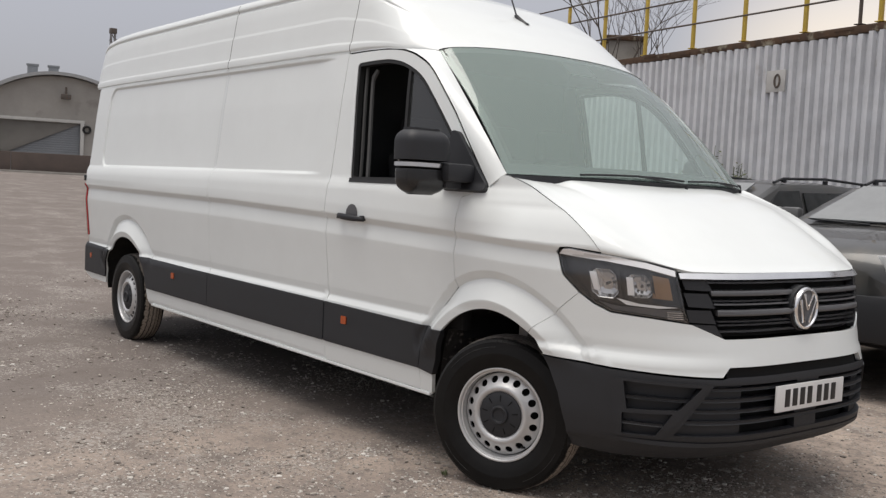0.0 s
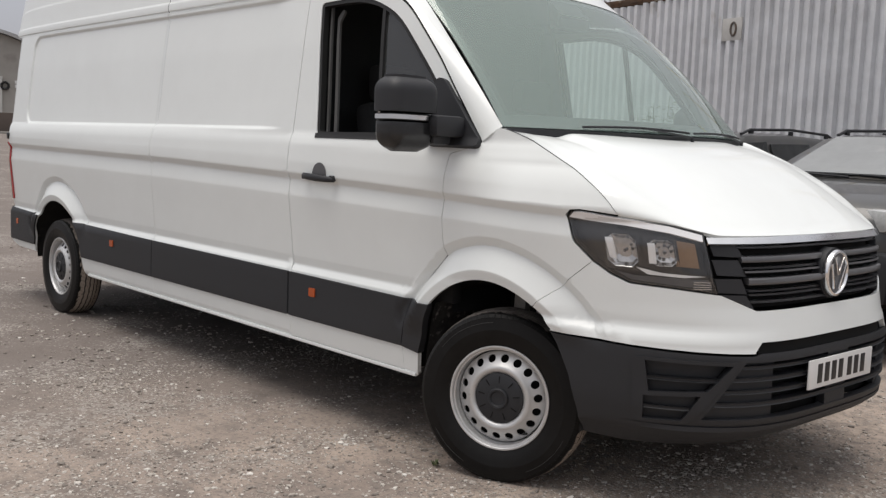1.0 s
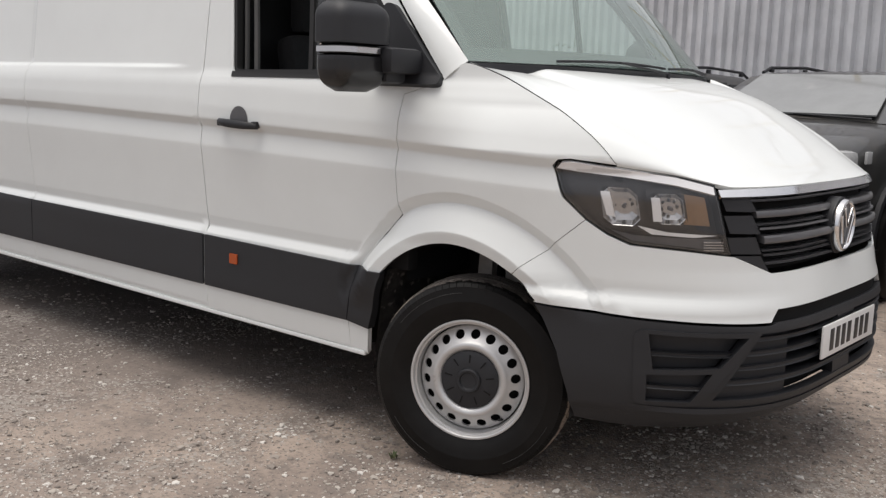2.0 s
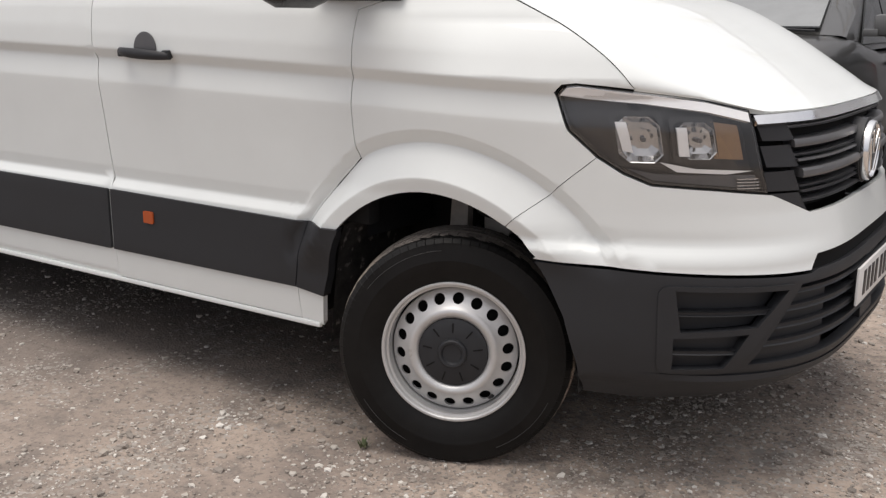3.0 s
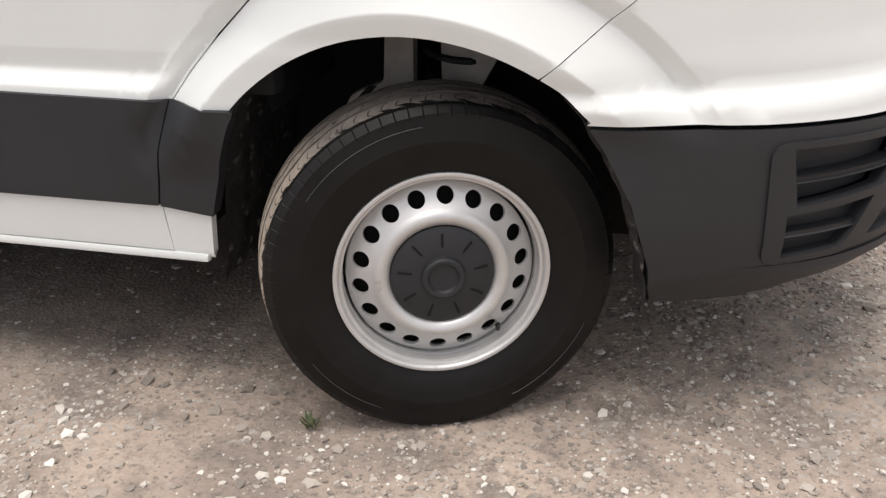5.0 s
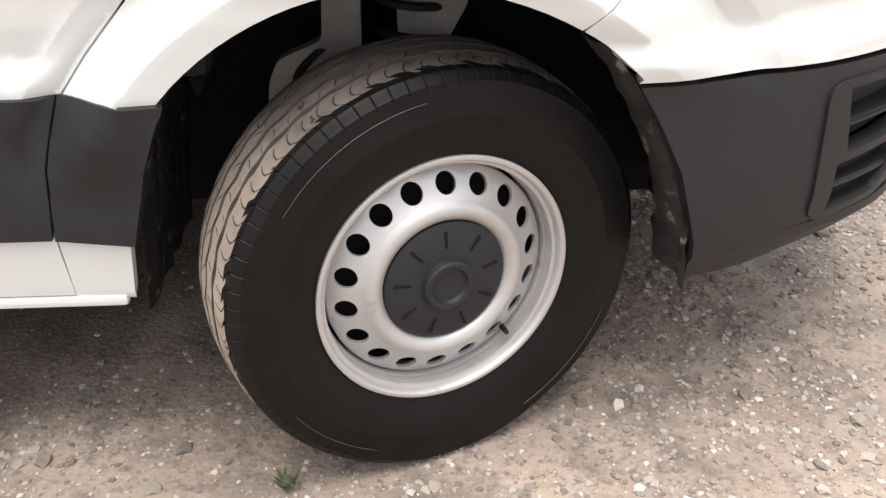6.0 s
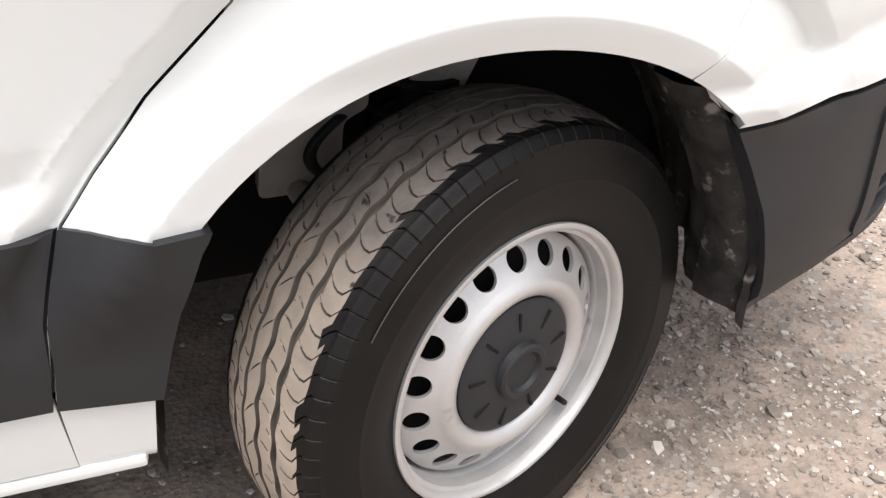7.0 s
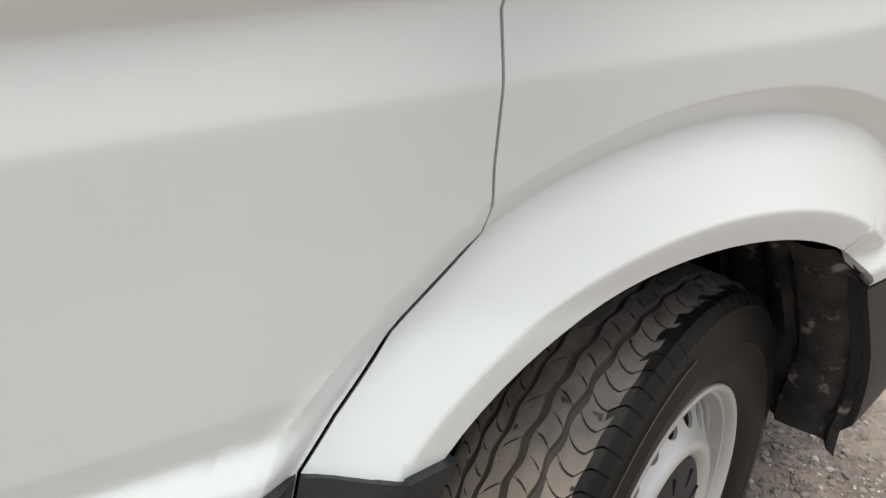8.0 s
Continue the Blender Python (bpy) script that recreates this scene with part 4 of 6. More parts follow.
for y0, y1 in ((-0.52, 0.16), (0.20, 0.80)):
    bm = bmesh.new()
    prev = None
    for i in range(13):
        t = i / 12
        y = y0 + (y1 - y0) * t
        p = screen_at(y / 0.87, 0.006 + 0.012 * math.sin(math.pi * t)) + Vector((0.008, 0, 0.008))
        if prev is not None:
            tube(bm, prev, p, 0.005, sides=6)
        prev = p
    wiper = part("wiper_blade", bm, BLACK, van, "black wiper")
    bm = bmesh.new()
    a = screen_at(y1 / 0.87, 0.0) + Vector((0.022, 0, -0.008))
    b = screen_at((y0 + y1) / 2 / 0.87, 0.014) + Vector((0.012, 0, 0.012))
    tube(bm, a, b, 0.005, 0.004, 8)
    tube(bm, a - Vector((0, 0, 0.03)), a + Vector((0, 0, 0.003)), 0.008, sides=12)
    part("wiper_arm", bm, BLACK, wiper)
# roof aerial
rows_ = []
for i in range(9):
    t = i / 8
    rows_.append([(-0.985 - 0.07 * t + (0.045 - 0.03 * t) * math.cos(a), (0.020 - 0.012 * t) * math.sin(a), 2.285 + 0.062 * t ** 1.2) for a in [2 * math.pi * k / 14 for k in range(14)]])
v_, f_ = loft(rows_, True)
aerial = raw("aerial", v_, f_ + [tuple(range(112, 126))], BLACK, van, "short black roof aerial")
bm = bmesh.new()
tube(bm, (-1.05, 0, 2.34), (-1.19, 0, 2.62), 0.005, 0.003, 8)
part("aerial_rod", bm, BLACK, aerial)


# ---- front end ----
def mirrored(right):
    """A closed loop from its right half, which runs from the middle outwards or back."""
    return right + [(-a, z) for a, z in reversed(right)]


ARCH_R = [fx_(x, z) for x, z in arc(ARCH_X, ARCH_Z, 0.442, 57.6, 43, 6)]
top_r = [fp(-31.8, 0.779), fp(-41.5, 0.835), fp(-52, 0.851), fp(-61.9, 0.862), fp(-65.8, 0.890), fx_(0.415, 0.930), fx_(0.361, 0.8838), fx_(0.307, 0.8375), fx_(0.253, 0.7913), fx_(0.199, 0.745)] + ARCH_R
low_r = [fp(-68, 0.650), fp(-61.9, 0.644), fp(-50, 0.637), fp(-40, 0.632), fp(-33.6, 0.630), fp(-31.0, 0.668)]
RINGS_N = [fx_(x, z) for x, z in RINGS_F if x > 0.05]
RINGS_N += [(-a, z) for a, z in RINGS_N]
panel("upper_bumper", mirrored(top_r + [fx_(0.2675, 0.6555)] + low_r), front_place, WHITE, van, 0.025, [], 0.02, "white upper bumper moulding", [0.69, 0.70, 0.71, 0.78, 0.79], gap=0.0008, rings=RINGS_N)
lower_edge = [fx_(0.270, 0.650), fx_(0.309, 0.58), fx_(0.346, 0.505), fx_(0.372, 0.412), fx_(0.382, 0.33), fx_(0.384, 0.285)]
fog = [fp(-59.4, 0.597), fp(-58.4, 0.486), fp(-46.0, 0.497), fp(-40.0, 0.590)]
fog2 = [fp(-59.4, 0.470), fp(-59.4, 0.385), fp(-51.5, 0.388), fp(-47.5, 0.480)]
cen = [fp(-36.5, 0.598), fp(-39.0, 0.55), fp(-47.0, 0.395), fp(-25, 0.395), fp(0, 0.395), fp(25, 0.395), fp(47.0, 0.395), fp(39.0, 0.55), fp(36.5, 0.598)]
bumper_out = [fp(-31.5, 0.632), fp(-33.8, 0.624), fp(-40, 0.626), fp(-50, 0.631), fp(-61.9, 0.638), fp(-68, 0.644)] + lower_edge + [fp(-60, 0.275), fp(-45, 0.275), fp(-25, 0.275), fp(0, 0.275)]
flipped = [[(-a, z) for a, z in h] for h in (fog, fog2)]
bumper = panel("lower_bumper", mirrored(list(reversed(bumper_out))), front_place, BLACK, van, 0.022, [fog, fog2, cen] + flipped, 0.03, "matt black textured lower bumper", [0.36, 0.375, 0.39, 0.34, 0.30], gap=0.002)


def behind(depth):
    def place(a, z):
        x, y, zz = nose(a * DEG, z)
        return (x * (1 - depth / 0.9), y * (1 - depth / 0.9), zz)
    return place


panel("grille_backing", mirrored([fp(0, 0.665), fp(-60, 0.640), fp(-63, 0.38), fp(0, 0.38)]), behind(0.055), CAVITY_SHADE, bumper, 0.06, [], 0)


def nose_bar(name, phis, zlo, zhi, lift, depth, material, parent, n=24, label="", taper=0.0):
    """A bar that follows the front, from one angle to another."""
    rows = []
    for i in range(n + 1):
        ph = phis[0] + (phis[1] - phis[0]) * i / n
        t = i / n
        z0, z1 = (zlo(t) if callable(zlo) else zlo), (zhi(t) if callable(zhi) else zhi)
        ring = []
        lf = lift * smoothstep(min(t, 1 - t), 0.0, taper) if taper else lift
        for z, d in ((z0, -depth), (z0, lf * 0.4), (z0 + 0.25 * (z1 - z0), lf), (z1 - 0.25 * (z1 - z0), lf), (z1, lf * 0.4), (z1, -depth)):
            x, y, zz = nose(ph, z)
            k = 1 + d / 0.9
            ring.append((x * k, y * k, zz))
        rows.append(ring)
    v, f = loft(rows, True)
    k = len(rows[0])
    return raw(name, v, f + [tuple(range(k)), tuple(range(n * k, n * k + k))], material, parent, label, angle=30)


# louvres: outer pockets, lower middle, and the slot above the plate
for sg in (1, -1):
    nose_bar("louvre", (sg * -59, sg * -43), 0.528, 0.541, -0.008, 0.05, BLACK, bumper, 12)
    nose_bar("louvre", (sg * -59.4, sg * -47.5), 0.424, 0.436, -0.004, 0.05, BLACK, bumper, 12)
    panel("pocket_floor", fog if sg > 0 else [(-a, z) for a, z in fog], behind(0.034), BLACK, bumper, 0.03, [], 0, gap=-0.004)
    panel("pocket_floor", fog2 if sg > 0 else [(-a, z) for a, z in fog2], behind(0.022), BLACK, bumper, 0.03, [], 0, gap=-0.004)
for zlo, zhi in ((0.440, 0.456), (0.486, 0.500), (0.530, 0.545), (0.575, 0.588)):
    e = 36.5 + (0.598 - zlo) * 52
    nose_bar("louvre", (-e, e), zlo, zhi, -0.006, 0.05, BLACK, bumper, 36)
for sg in (1, -1):
    panel("grille_web", [(sg * a, z) for a, z in (fp(-27, 0.60), fp(-37, 0.60), fp(-47.5, 0.392), fp(-27, 0.392))], behind(0.020), BLACK, bumper, 0.03, [], 0.02, gap=0)
    surround = [(sg * a, z) for a, z in rounded([fp(-61.8, 0.610), fp(-61.6, 0.372), fp(-50.0, 0.374), fp(-37.6, 0.604)], 0.03, 4)]
    panel("pocket_surround", surround, front_place, BLACK, bumper, 0.02, [fog, fog2] if sg > 0 else flipped, 0.014, "raised black surround", lift=0.005, gap=0.0)
nose_bar("grille_web", (-5, 5), 0.392, 0.60, -0.010, 0.04, BLACK, bumper, 6)
nose_bar("bumper_lip", (-67, 67), lambda t: 0.300, lambda t: 0.364 + 0.006 * abs(2 * t - 1) ** 3, 0.013, 0.012, BLACK, bumper, 60, "matt black lower lip", 0.14)
nose_bar("upper_slot", (-32, 32), 0.622, 0.675, -0.045, 0.02, CAVITY_SHADE, bumper, 24)
# number plate: plain dark bars for its characters
px = 0.944
bm = bmesh.new()
box(bm, (px, 0, 0.530), (0.008, 0.520, 0.111), 0.003)
plate = part("number_plate", bm, PLATE, van, "white number plate with plain dark bars")
bm = bmesh.new()
box(bm, (px - 0.02, 0, 0.530), (0.03, 0.44, 0.09), 0.004)
part("plate_mount", bm, BLACK, plate)
for y in (-0.178, -0.122, -0.066, -0.010, 0.064, 0.120, 0.176):
    bm = bmesh.new()
    box(bm, (px + 0.0045, y, 0.530), (0.002, 0.036, 0.074), 0.0006)
    part("plate_bar", bm, INK, plate)

# grille
grille = panel("grille", mirrored([fp(0, 1.036), fp(-36, 1.030), fp(-43.3, 1.022), fp(-42.8, 0.90), fp(-41.9, 0.838), fp(-32, 0.782), fp(0, 0.782)]), behind(0.045), CAVITY_SHADE, van, 0.05, [], 0, "black slatted radiator grille")
for sg in (1, -1):
    for zl, zh in ((0.972, 1.018), (0.905, 0.962), (0.842, 0.895)):
        panel("grille_cheek", [(sg * a, z) for a, z in (fp(-42.9, zh), fp(-42.2, zl), fp(-34.0, zl - 0.004), fp(-35.5, zh))], front_place, BLACK, grille, 0.03, [], 0.03, gap=0.002, lift=-0.006)
    panel("grille_cheek", [(sg * a, z) for a, z in (fp(-41.9, 0.836), fp(-34.3, 0.836), fp(-32.2, 0.785))], front_place, BLACK, grille, 0.03, [], 0.03, gap=0.002, lift=-0.006)
for zl, zh, li, ma in ((0.952, 0.972, 0.004, SATIN), (0.872, 0.896, 0.006, SATIN), (1.000, 1.008, -0.012, SATIN), (0.928, 0.934, -0.012, SATIN), (0.915, 0.921, 0.0, SATIN), (0.846, 0.852, -0.012, SATIN), (0.838, 0.832, -0.01, SATIN), (0.806, 0.812, -0.010, SATIN)):
    nose_bar("grille_bar", (-35.2 + (0.97 - zl) * -14 * -1, 35.2 - (0.97 - zl) * 14), min(zl, zh), max(zl, zh), li, 0.04, ma, grille, 28)


def strip_place(a, z):
    x, y, zz = nose(a * DEG, 1.03)
    k = 1 + (0.016 * (1.043 - z) / 0.026) / 0.9
    return (x * k, y * k, zz + (z - 1.03))


panel("chrome_strip", mirrored([fp(0, 1.043), fp(-20, 1.042), fp(-36, 1.040), fp(-43.6, 1.038), fp(-43.2, 1.017), fp(-36, 1.018), fp(-20, 1.018), fp(0, 1.018)]), strip_place, CHROME, grille, 0.01, [], 0.012, "bright chrome strip", gap=0)
# round badge: ring and plain chevrons
bx, bz = 0.893, 0.893
v_, f_ = lathe([(0.090, -0.010), (0.092, 0.0), (0.088, 0.010), (0.080, 0.012), (0.075, 0.006), (0.074, -0.004)], 48)
M_ = pose(bx, 0, bz, 0, 4, 90)
badge = raw("badge_ring", [M_ @ Vector((a, -b, c)) for a, b, c in v_], f_, CHROME, grille, "round chrome badge")
v_, f_ = lathe([(0.078, 0.002), (0.0, 0.004)], 40)
raw("badge_field", [M_ @ Vector((a, -b, c)) for a, b, c in v_], f_, SATIN, badge)
v_, f_ = lathe([(0.098, -0.05), (0.098, -0.012), (0.0, -0.008)], 40)
raw("badge_mount", [M_ @ Vector((a, -b, c)) for a, b, c in v_], f_, BLACK, badge)
for a0, b0, a1, b1 in ((-0.036, 0.062, 0.0, -0.004), (0.036, 0.062, 0.0, -0.004), (-0.058, 0.036, -0.020, -0.060), (0.058, 0.036, 0.020, -0.060)):
    bm = bmesh.new()
    d = Vector((a1 - a0, 0, b1 - b0))
    box(bm, (0, 0, 0), (0.016, 0.012, d.length), 0.003, Matrix.Rotation(math.atan2(d.x, d.z), 4, "Y"))
    bmesh.ops.transform(bm, matrix=M_ @ Matrix.Translation(((a0 + a1) / 2, -0.008, (b0 + b1) / 2)), verts=bm.verts)
    part("badge_bar", bm, CHROME, badge)

# headlamps
LAMP = [fp(-73.9, 1.084), fp(-72.6, 1.107), fp(-70.5, 1.111), fp(-61.8, 1.096), fp(-52, 1.077), fp(-43.8, 1.051), fp(-43.2, 0.90), fp(-42.4, 0.838), fp(-52, 0.853), fp(-61.8, 0.864), fp(-65.7, 0.892), fx_(0.416, 0.932), fx_(0.347, 0.996)]
# matt white stands in for the sky glint on the lamp's strip
STRIP_GLINT = mat("light_strip", (0.86, 0.86, 0.86), 0.2, 0.15, (0.75, 0.75, 0.76), 14, 0.4)


def strip_slope(a, z):
    """The bright strip along the lens, set proud of it to catch the light."""
    zb = float(np.interp(abs(a * DEG), [44.2, 52, 61.6, 69.5, 73.3], [1.022, 1.048, 1.067, 1.076, 1.082]))
    x, y, zz = nose(a * DEG, z)
    k = 1 + (0.0032 - 0.04 * max(0.0, z - zb)) / 0.9
    return (x * k, y * k, zz)


for sg in (1, -1):
    def mir(lp):
        return [(sg * a, z) for a, z in lp]
    lamp = panel("headlamp", mir(LAMP), behind(0.045), LAMPGREY, van, 0.04, [], 0, "clear headlamp with chrome reflectors and amber indicator", gap=0)
    panel("lens", mir(LAMP), front_place, LENS, lamp, 0.025, [], 0.0, "clear plastic lens", gap=0.004, lift=0.001)
    panel("lamp_rim", mir(LAMP), front_place, SEAL, lamp, 0.025, [mir(shrink(LAMP, 0.0020))], 0.012, gap=0.0015, lift=-0.002)
    panel("lamp_wall", mir(shrink(LAMP, 0.005)), behind(0.004), LAMPGREY, lamp, 0.025, [mir(shrink(LAMP, 0.007))], 0.04, gap=0)
    # strip along the top, its glint given by white colour
    strip = [fp(-73.3, 1.083), fp(-72.0, 1.101), fp(-70.3, 1.105), fp(-61.8, 1.090), fp(-52, 1.071), fp(-44.4, 1.045), fp(-44.4, 1.022), fp(-52, 1.048), fp(-61.6, 1.067), fp(-69.5, 1.076)]
    panel("daylight_strip", mir(strip), strip_slope, STRIP_GLINT, lamp, 0.012, [], 0.012, "lamp strip with its sky glint painted white", gap=0)
    for p0, p1, z0, z1, nm in ((-66.0, -59.6, 0.920, 1.035, "main_reflector"), (-57.2, -51.2, 0.930, 1.022, "dip_reflector")):
        # a cup: chrome bowl behind a bezel, with a bulb shield
        cxp, czp = (p0 + p1) / 2, (z0 + z1) / 2
        rows_ = []
        for j, (scale_, deep) in enumerate(((1.0, 0.006), (0.96, 0.008), (0.74, 0.024), (0.42, 0.032))):
            ring = []
            for cx_, cz_ in ((1, -0.62), (1, 0.62), (0.55, 1), (-0.55, 1), (-1, 0.62), (-1, -0.62), (-0.55, -1), (0.55, -1)):
                x, y, zz = nose(cxp + (p1 - p0) / 2 * cx_ * scale_ + 0.5 * (j > 1), czp + (z1 - z0) / 2 * cz_ * scale_)
                dpt = 1 - deep / 0.9
                ring.append((x * dpt, sg * y * dpt, zz))
            rows_.append(ring)
        v_, f_ = loft(rows_, True)
        raw(nm, v_, f_ + [tuple(range(24, 32))], BOWL, lamp, "faceted chrome reflector bowl", smooth=False)
        bz_ = [fp(p0 - 0.7, z0 - 0.012), fp(p1 + 0.7, z0 - 0.012), fp(p1 + 0.7, z1 + 0.012), fp(p0 - 0.7, z1 + 0.012)]
        panel("bezel", mir(rounded(bz_, 0.012, 3)), behind(0.022), LAMPGREY, lamp, 0.02, [mir(rounded([fp(p0, z0), fp(p1, z0), fp(p1, z1), fp(p0, z1)], 0.014, 3))], 0.02, gap=0)
        bulb = Vector(nose(cxp + 0.6, czp)) * 1.0
        bm = bmesh.new()
        k = 1 - 0.030 / 0.9
        tube(bm, (bulb.x * (k - 0.02), sg * bulb.y * (k - 0.02), czp), (bulb.x * (k + 0.020), sg * bulb.y * (k + 0.020), czp), 0.007, 0.006, 14)
        part("bulb_shield", bm, SATIN, lamp)
    panel("side_chrome", mir([fp(-66.0, 1.022), fp(-64.4, 1.022), fp(-64.0, 0.945), fp(-65.4, 0.950)]), behind(0.003), REFLECT, lamp, 0.02, [], 0.01, gap=0)
    panel("side_chrome", mir([fp(-57.2, 1.010), fp(-55.6, 1.010), fp(-55.8, 0.938), fp(-57.4, 0.938)]), behind(0.003), REFLECT, lamp, 0.02, [], 0.01, gap=0)
    panel("indicator", mir([fp(-51.0, 1.022), fp(-46.2, 1.012), fp(-46.0, 0.925), fp(-51.4, 0.930)]), behind(0.022), BRONZE, lamp, 0.02, [], 0.01, "amber indicator bowl", gap=0)
    panel("lamp_fin", mir([fp(-60.3, 0.922), fp(-55, 0.906), fp(-45.0, 0.899), fp(-50, 0.892), fp(-58, 0.898)]), behind(0.008), REFLECT, lamp, 0.02, [], 0.006, gap=0)
    panel("lamp_floor", mir([fp(-65, 0.902), fp(-61, 0.890), fp(-44, 0.885), fp(-43.5, 0.850), fp(-52, 0.862), fp(-61.5, 0.874)]), behind(0.020), SATIN, lamp, 0.02, [], 0.006, gap=0)
    for j in range(4):
        nose_bar("lamp_rib", (sg * -48.0, sg * -43.6), 0.853 + 0.008 * j, 0.856 + 0.008 * j, -0.012, 0.02, CHROME, lamp, 6)


# ---- wheels ----
R_TYRE, R_LOAD = 0.350, 0.335


def make_wheel(name, front):
    """Steel wheel in its own coordinates: the axle along y, outside towards -y, centre of the tyre at the origin."""
    wheel = empty(name, "", "")
    for k in ("label", "category"):
        if k in wheel:
            del wheel[k]
    side_prof = [(0.192, -0.080), (0.202, -0.096), (0.224, -0.106), (0.240, -0.1135), (0.262, -0.1175), (0.272, -0.1190), (0.276, -0.1200), (0.280, -0.1190), (0.300, -0.1170), (0.318, -0.1120),
                 (0.325, -0.1115), (0.3265, -0.1095), (0.333, -0.1055), (0.3385, -0.0990)]
    ring = [(r, y) for r, y in side_prof]
    # four wavy grooves round the tread, curved sipes across the ribs
    CUTS = (-0.050, -0.017, 0.017, 0.050)
    ys = [-0.093, -0.087, -0.080, -0.073, -0.066, -0.060]
    for g in CUTS:
        ys += [g - 0.0046, g - 0.0034, g, g + 0.0034, g + 0.0046, g + 0.0095, g + 0.0165, g + 0.0235]
    ys = [y for y in ys if y < 0.060] + [0.066, 0.073, 0.080, 0.087, 0.093]
    full = ring + [(R_TYRE - 0.011 * (abs(y) / 0.094) ** 2.5, y) for y in ys] + [(r, -y) for r, y in reversed(ring)]
    n, k, nt = 1440, len(full), len(ys)
    vs, fs, mats, cut = [], [], [], []
    for i in range(n):
        for j, (r, y) in enumerate(full):
            rr, yy, a, deep = r, y, 2 * math.pi * i / n, 0.0
            if len(ring) <= j < len(ring) + nt:
                if min(abs(y - g) for g in CUTS) < 0.004:
                    deep = 0.0065
                elif abs(y) > 0.0585:
                    deep = 0.0034 if i % 18 == 0 else 0.0
                elif 0.022 < abs(y) < 0.045:
                    deep = 0.0036 if i % 18 == (6 if y < 0 else 12) and (abs(y) > 0.030 or i % 4) else 0.0
                elif abs(y) < 0.012:
                    deep = 0.0030 if i % 36 == 10 else 0.0
                fade = 1 - smoothstep(abs(y), 0.080, 0.093)
                a += 0.050 * math.sin(y * 62) * fade
                yy += 0.0022 * math.sin(2 * math.pi * i / 36) * fade
                rr -= deep + 0.0016 * max(0.0, noise.noise((math.cos(a) * 9, y * 40, math.sin(a) * 9)))
            elif r > 0.322 and i % 18 == 0:
                yy -= math.copysign(0.0018, y)
            x, z = rr * math.cos(a), rr * math.sin(a)
            bulge = 0.0
            if z < -R_LOAD:
                z = -R_LOAD
            if z < -0.25:
                bulge = 0.006 * smoothstep(-z, 0.25, 0.33) * (1 if abs(y) > 0.09 else 0)
            vs.append((x, (yy if yy < 0 else 0.70 * yy) + math.copysign(bulge, y), z))
            cut.append(deep)
    for i in range(n):
        i2 = (i + 1) % n
        for j in range(k - 1):
            q = (i * k + j, i2 * k + j, i2 * k + j + 1, i * k + j + 1)
            fs.append(q)
            mats.append((2 if sum(cut[p] > 0.001 for p in q) >= 2 else 1) if len(ring) + (noise.noise((i * 0.05, 0.4, 0)) > 0.0) < j < len(ring) + nt - 2 else 0)
    me = bpy.data.meshes.new("tyre")
    me.from_pydata(vs, [], fs)
    me.shade_smooth()
    me.set_sharp_from_angle(angle=radians(28))
    tyre = link("tyre", me, [RUBBER, TREAD, GROOVE], wheel, "black road tyre with a dusty tread")
    me.polygons.foreach_set("material_index", mats)
    # raised moulding lines and bars for the sidewall writing
    for a0, a1, r in ((100, 148, 0.305), (215, 262, 0.305), (-60, -20, 0.305)):
        bm = bmesh.new()
        prev = None
        for i in range(25):
            a = radians(a0 + (a1 - a0) * i / 24)
            p = Vector((r * math.cos(a), -0.1172, r * math.sin(a)))
            if prev is not None:
                tube(bm, prev, p, 0.0009, sides=5)
            prev = p
        part("moulding_line", bm, MOULD, tyre)
    # rim: lathed flange and well, a disc with a ring of round holes, dome
    off = -0.088
    flange = [(0.200, 0.04), (0.204, -0.002), (0.2195, -0.004), (0.2235, -0.010), (0.2225, -0.016), (0.2170, -0.0180), (0.2125, -0.0150), (0.2100, -0.0040), (0.2082, 0.0130), (0.2062, 0.0175), (0.2025, 0.0165), (0.2005, 0.0200), (0.1995, 0.0600)]
    v_, f_ = lathe([(r, off + y) for r, y in flange], 96)
    rim = raw("rim", v_, f_, SILVER, wheel, "silver-painted steel rim with scuffs", angle=60)

    def depth_at(r):
        return off + float(np.interp(r, [0.0, 0.095, 0.104, 0.110, 0.117, 0.125, 0.132, 0.138, 0.143, 0.150, 0.193], [0.012, 0.012, 0.004, -0.008, -0.014, -0.017, -0.0165, -0.013, -0.008, -0.003, 0.0225]))
    pts, edges = [], []

    def add_ring(cx, cz, r, m):
        s0 = len(pts)
        for i in range(m):
            a = 2 * math.pi * i / m
            pts.append(Vector((cx + r * math.cos(a), cz + r * math.sin(a))))
        edges.extend([(s0 + i, s0 + (i + 1) % m) for i in range(m)])
    add_ring(0, 0, 0.1930, 96)
    for r in (0.146, 0.142, 0.138, 0.134, 0.130, 0.125, 0.120, 0.116, 0.112, 0.108, 0.104):
        add_ring(0, 0, r, 90)
    add_ring(0, 0, 0.095, 60)
    holes = []
    for i in range(18):
        a = 2 * math.pi * (i + 0.5) / 18
        holes.append((0.1680 * math.cos(a), 0.1680 * math.sin(a)))
        s0 = len(pts)
        for q in range(22):
            b = 2 * math.pi * q / 22
            rr_, tt_ = 0.1680 + 0.93 * 0.0176 * math.cos(b), 0.0176 * math.sin(b)
            pts.append(Vector((rr_ * math.cos(a) - tt_ * math.sin(a), rr_ * math.sin(a) + tt_ * math.cos(a))))
        edges.extend([(s0 + q, s0 + (q + 1) % 22) for q in range(22)])
    co, _, faces, *_ = geometry.delaunay_2d_cdt(pts, edges, [], 0, 1e-6)
    keepf = []
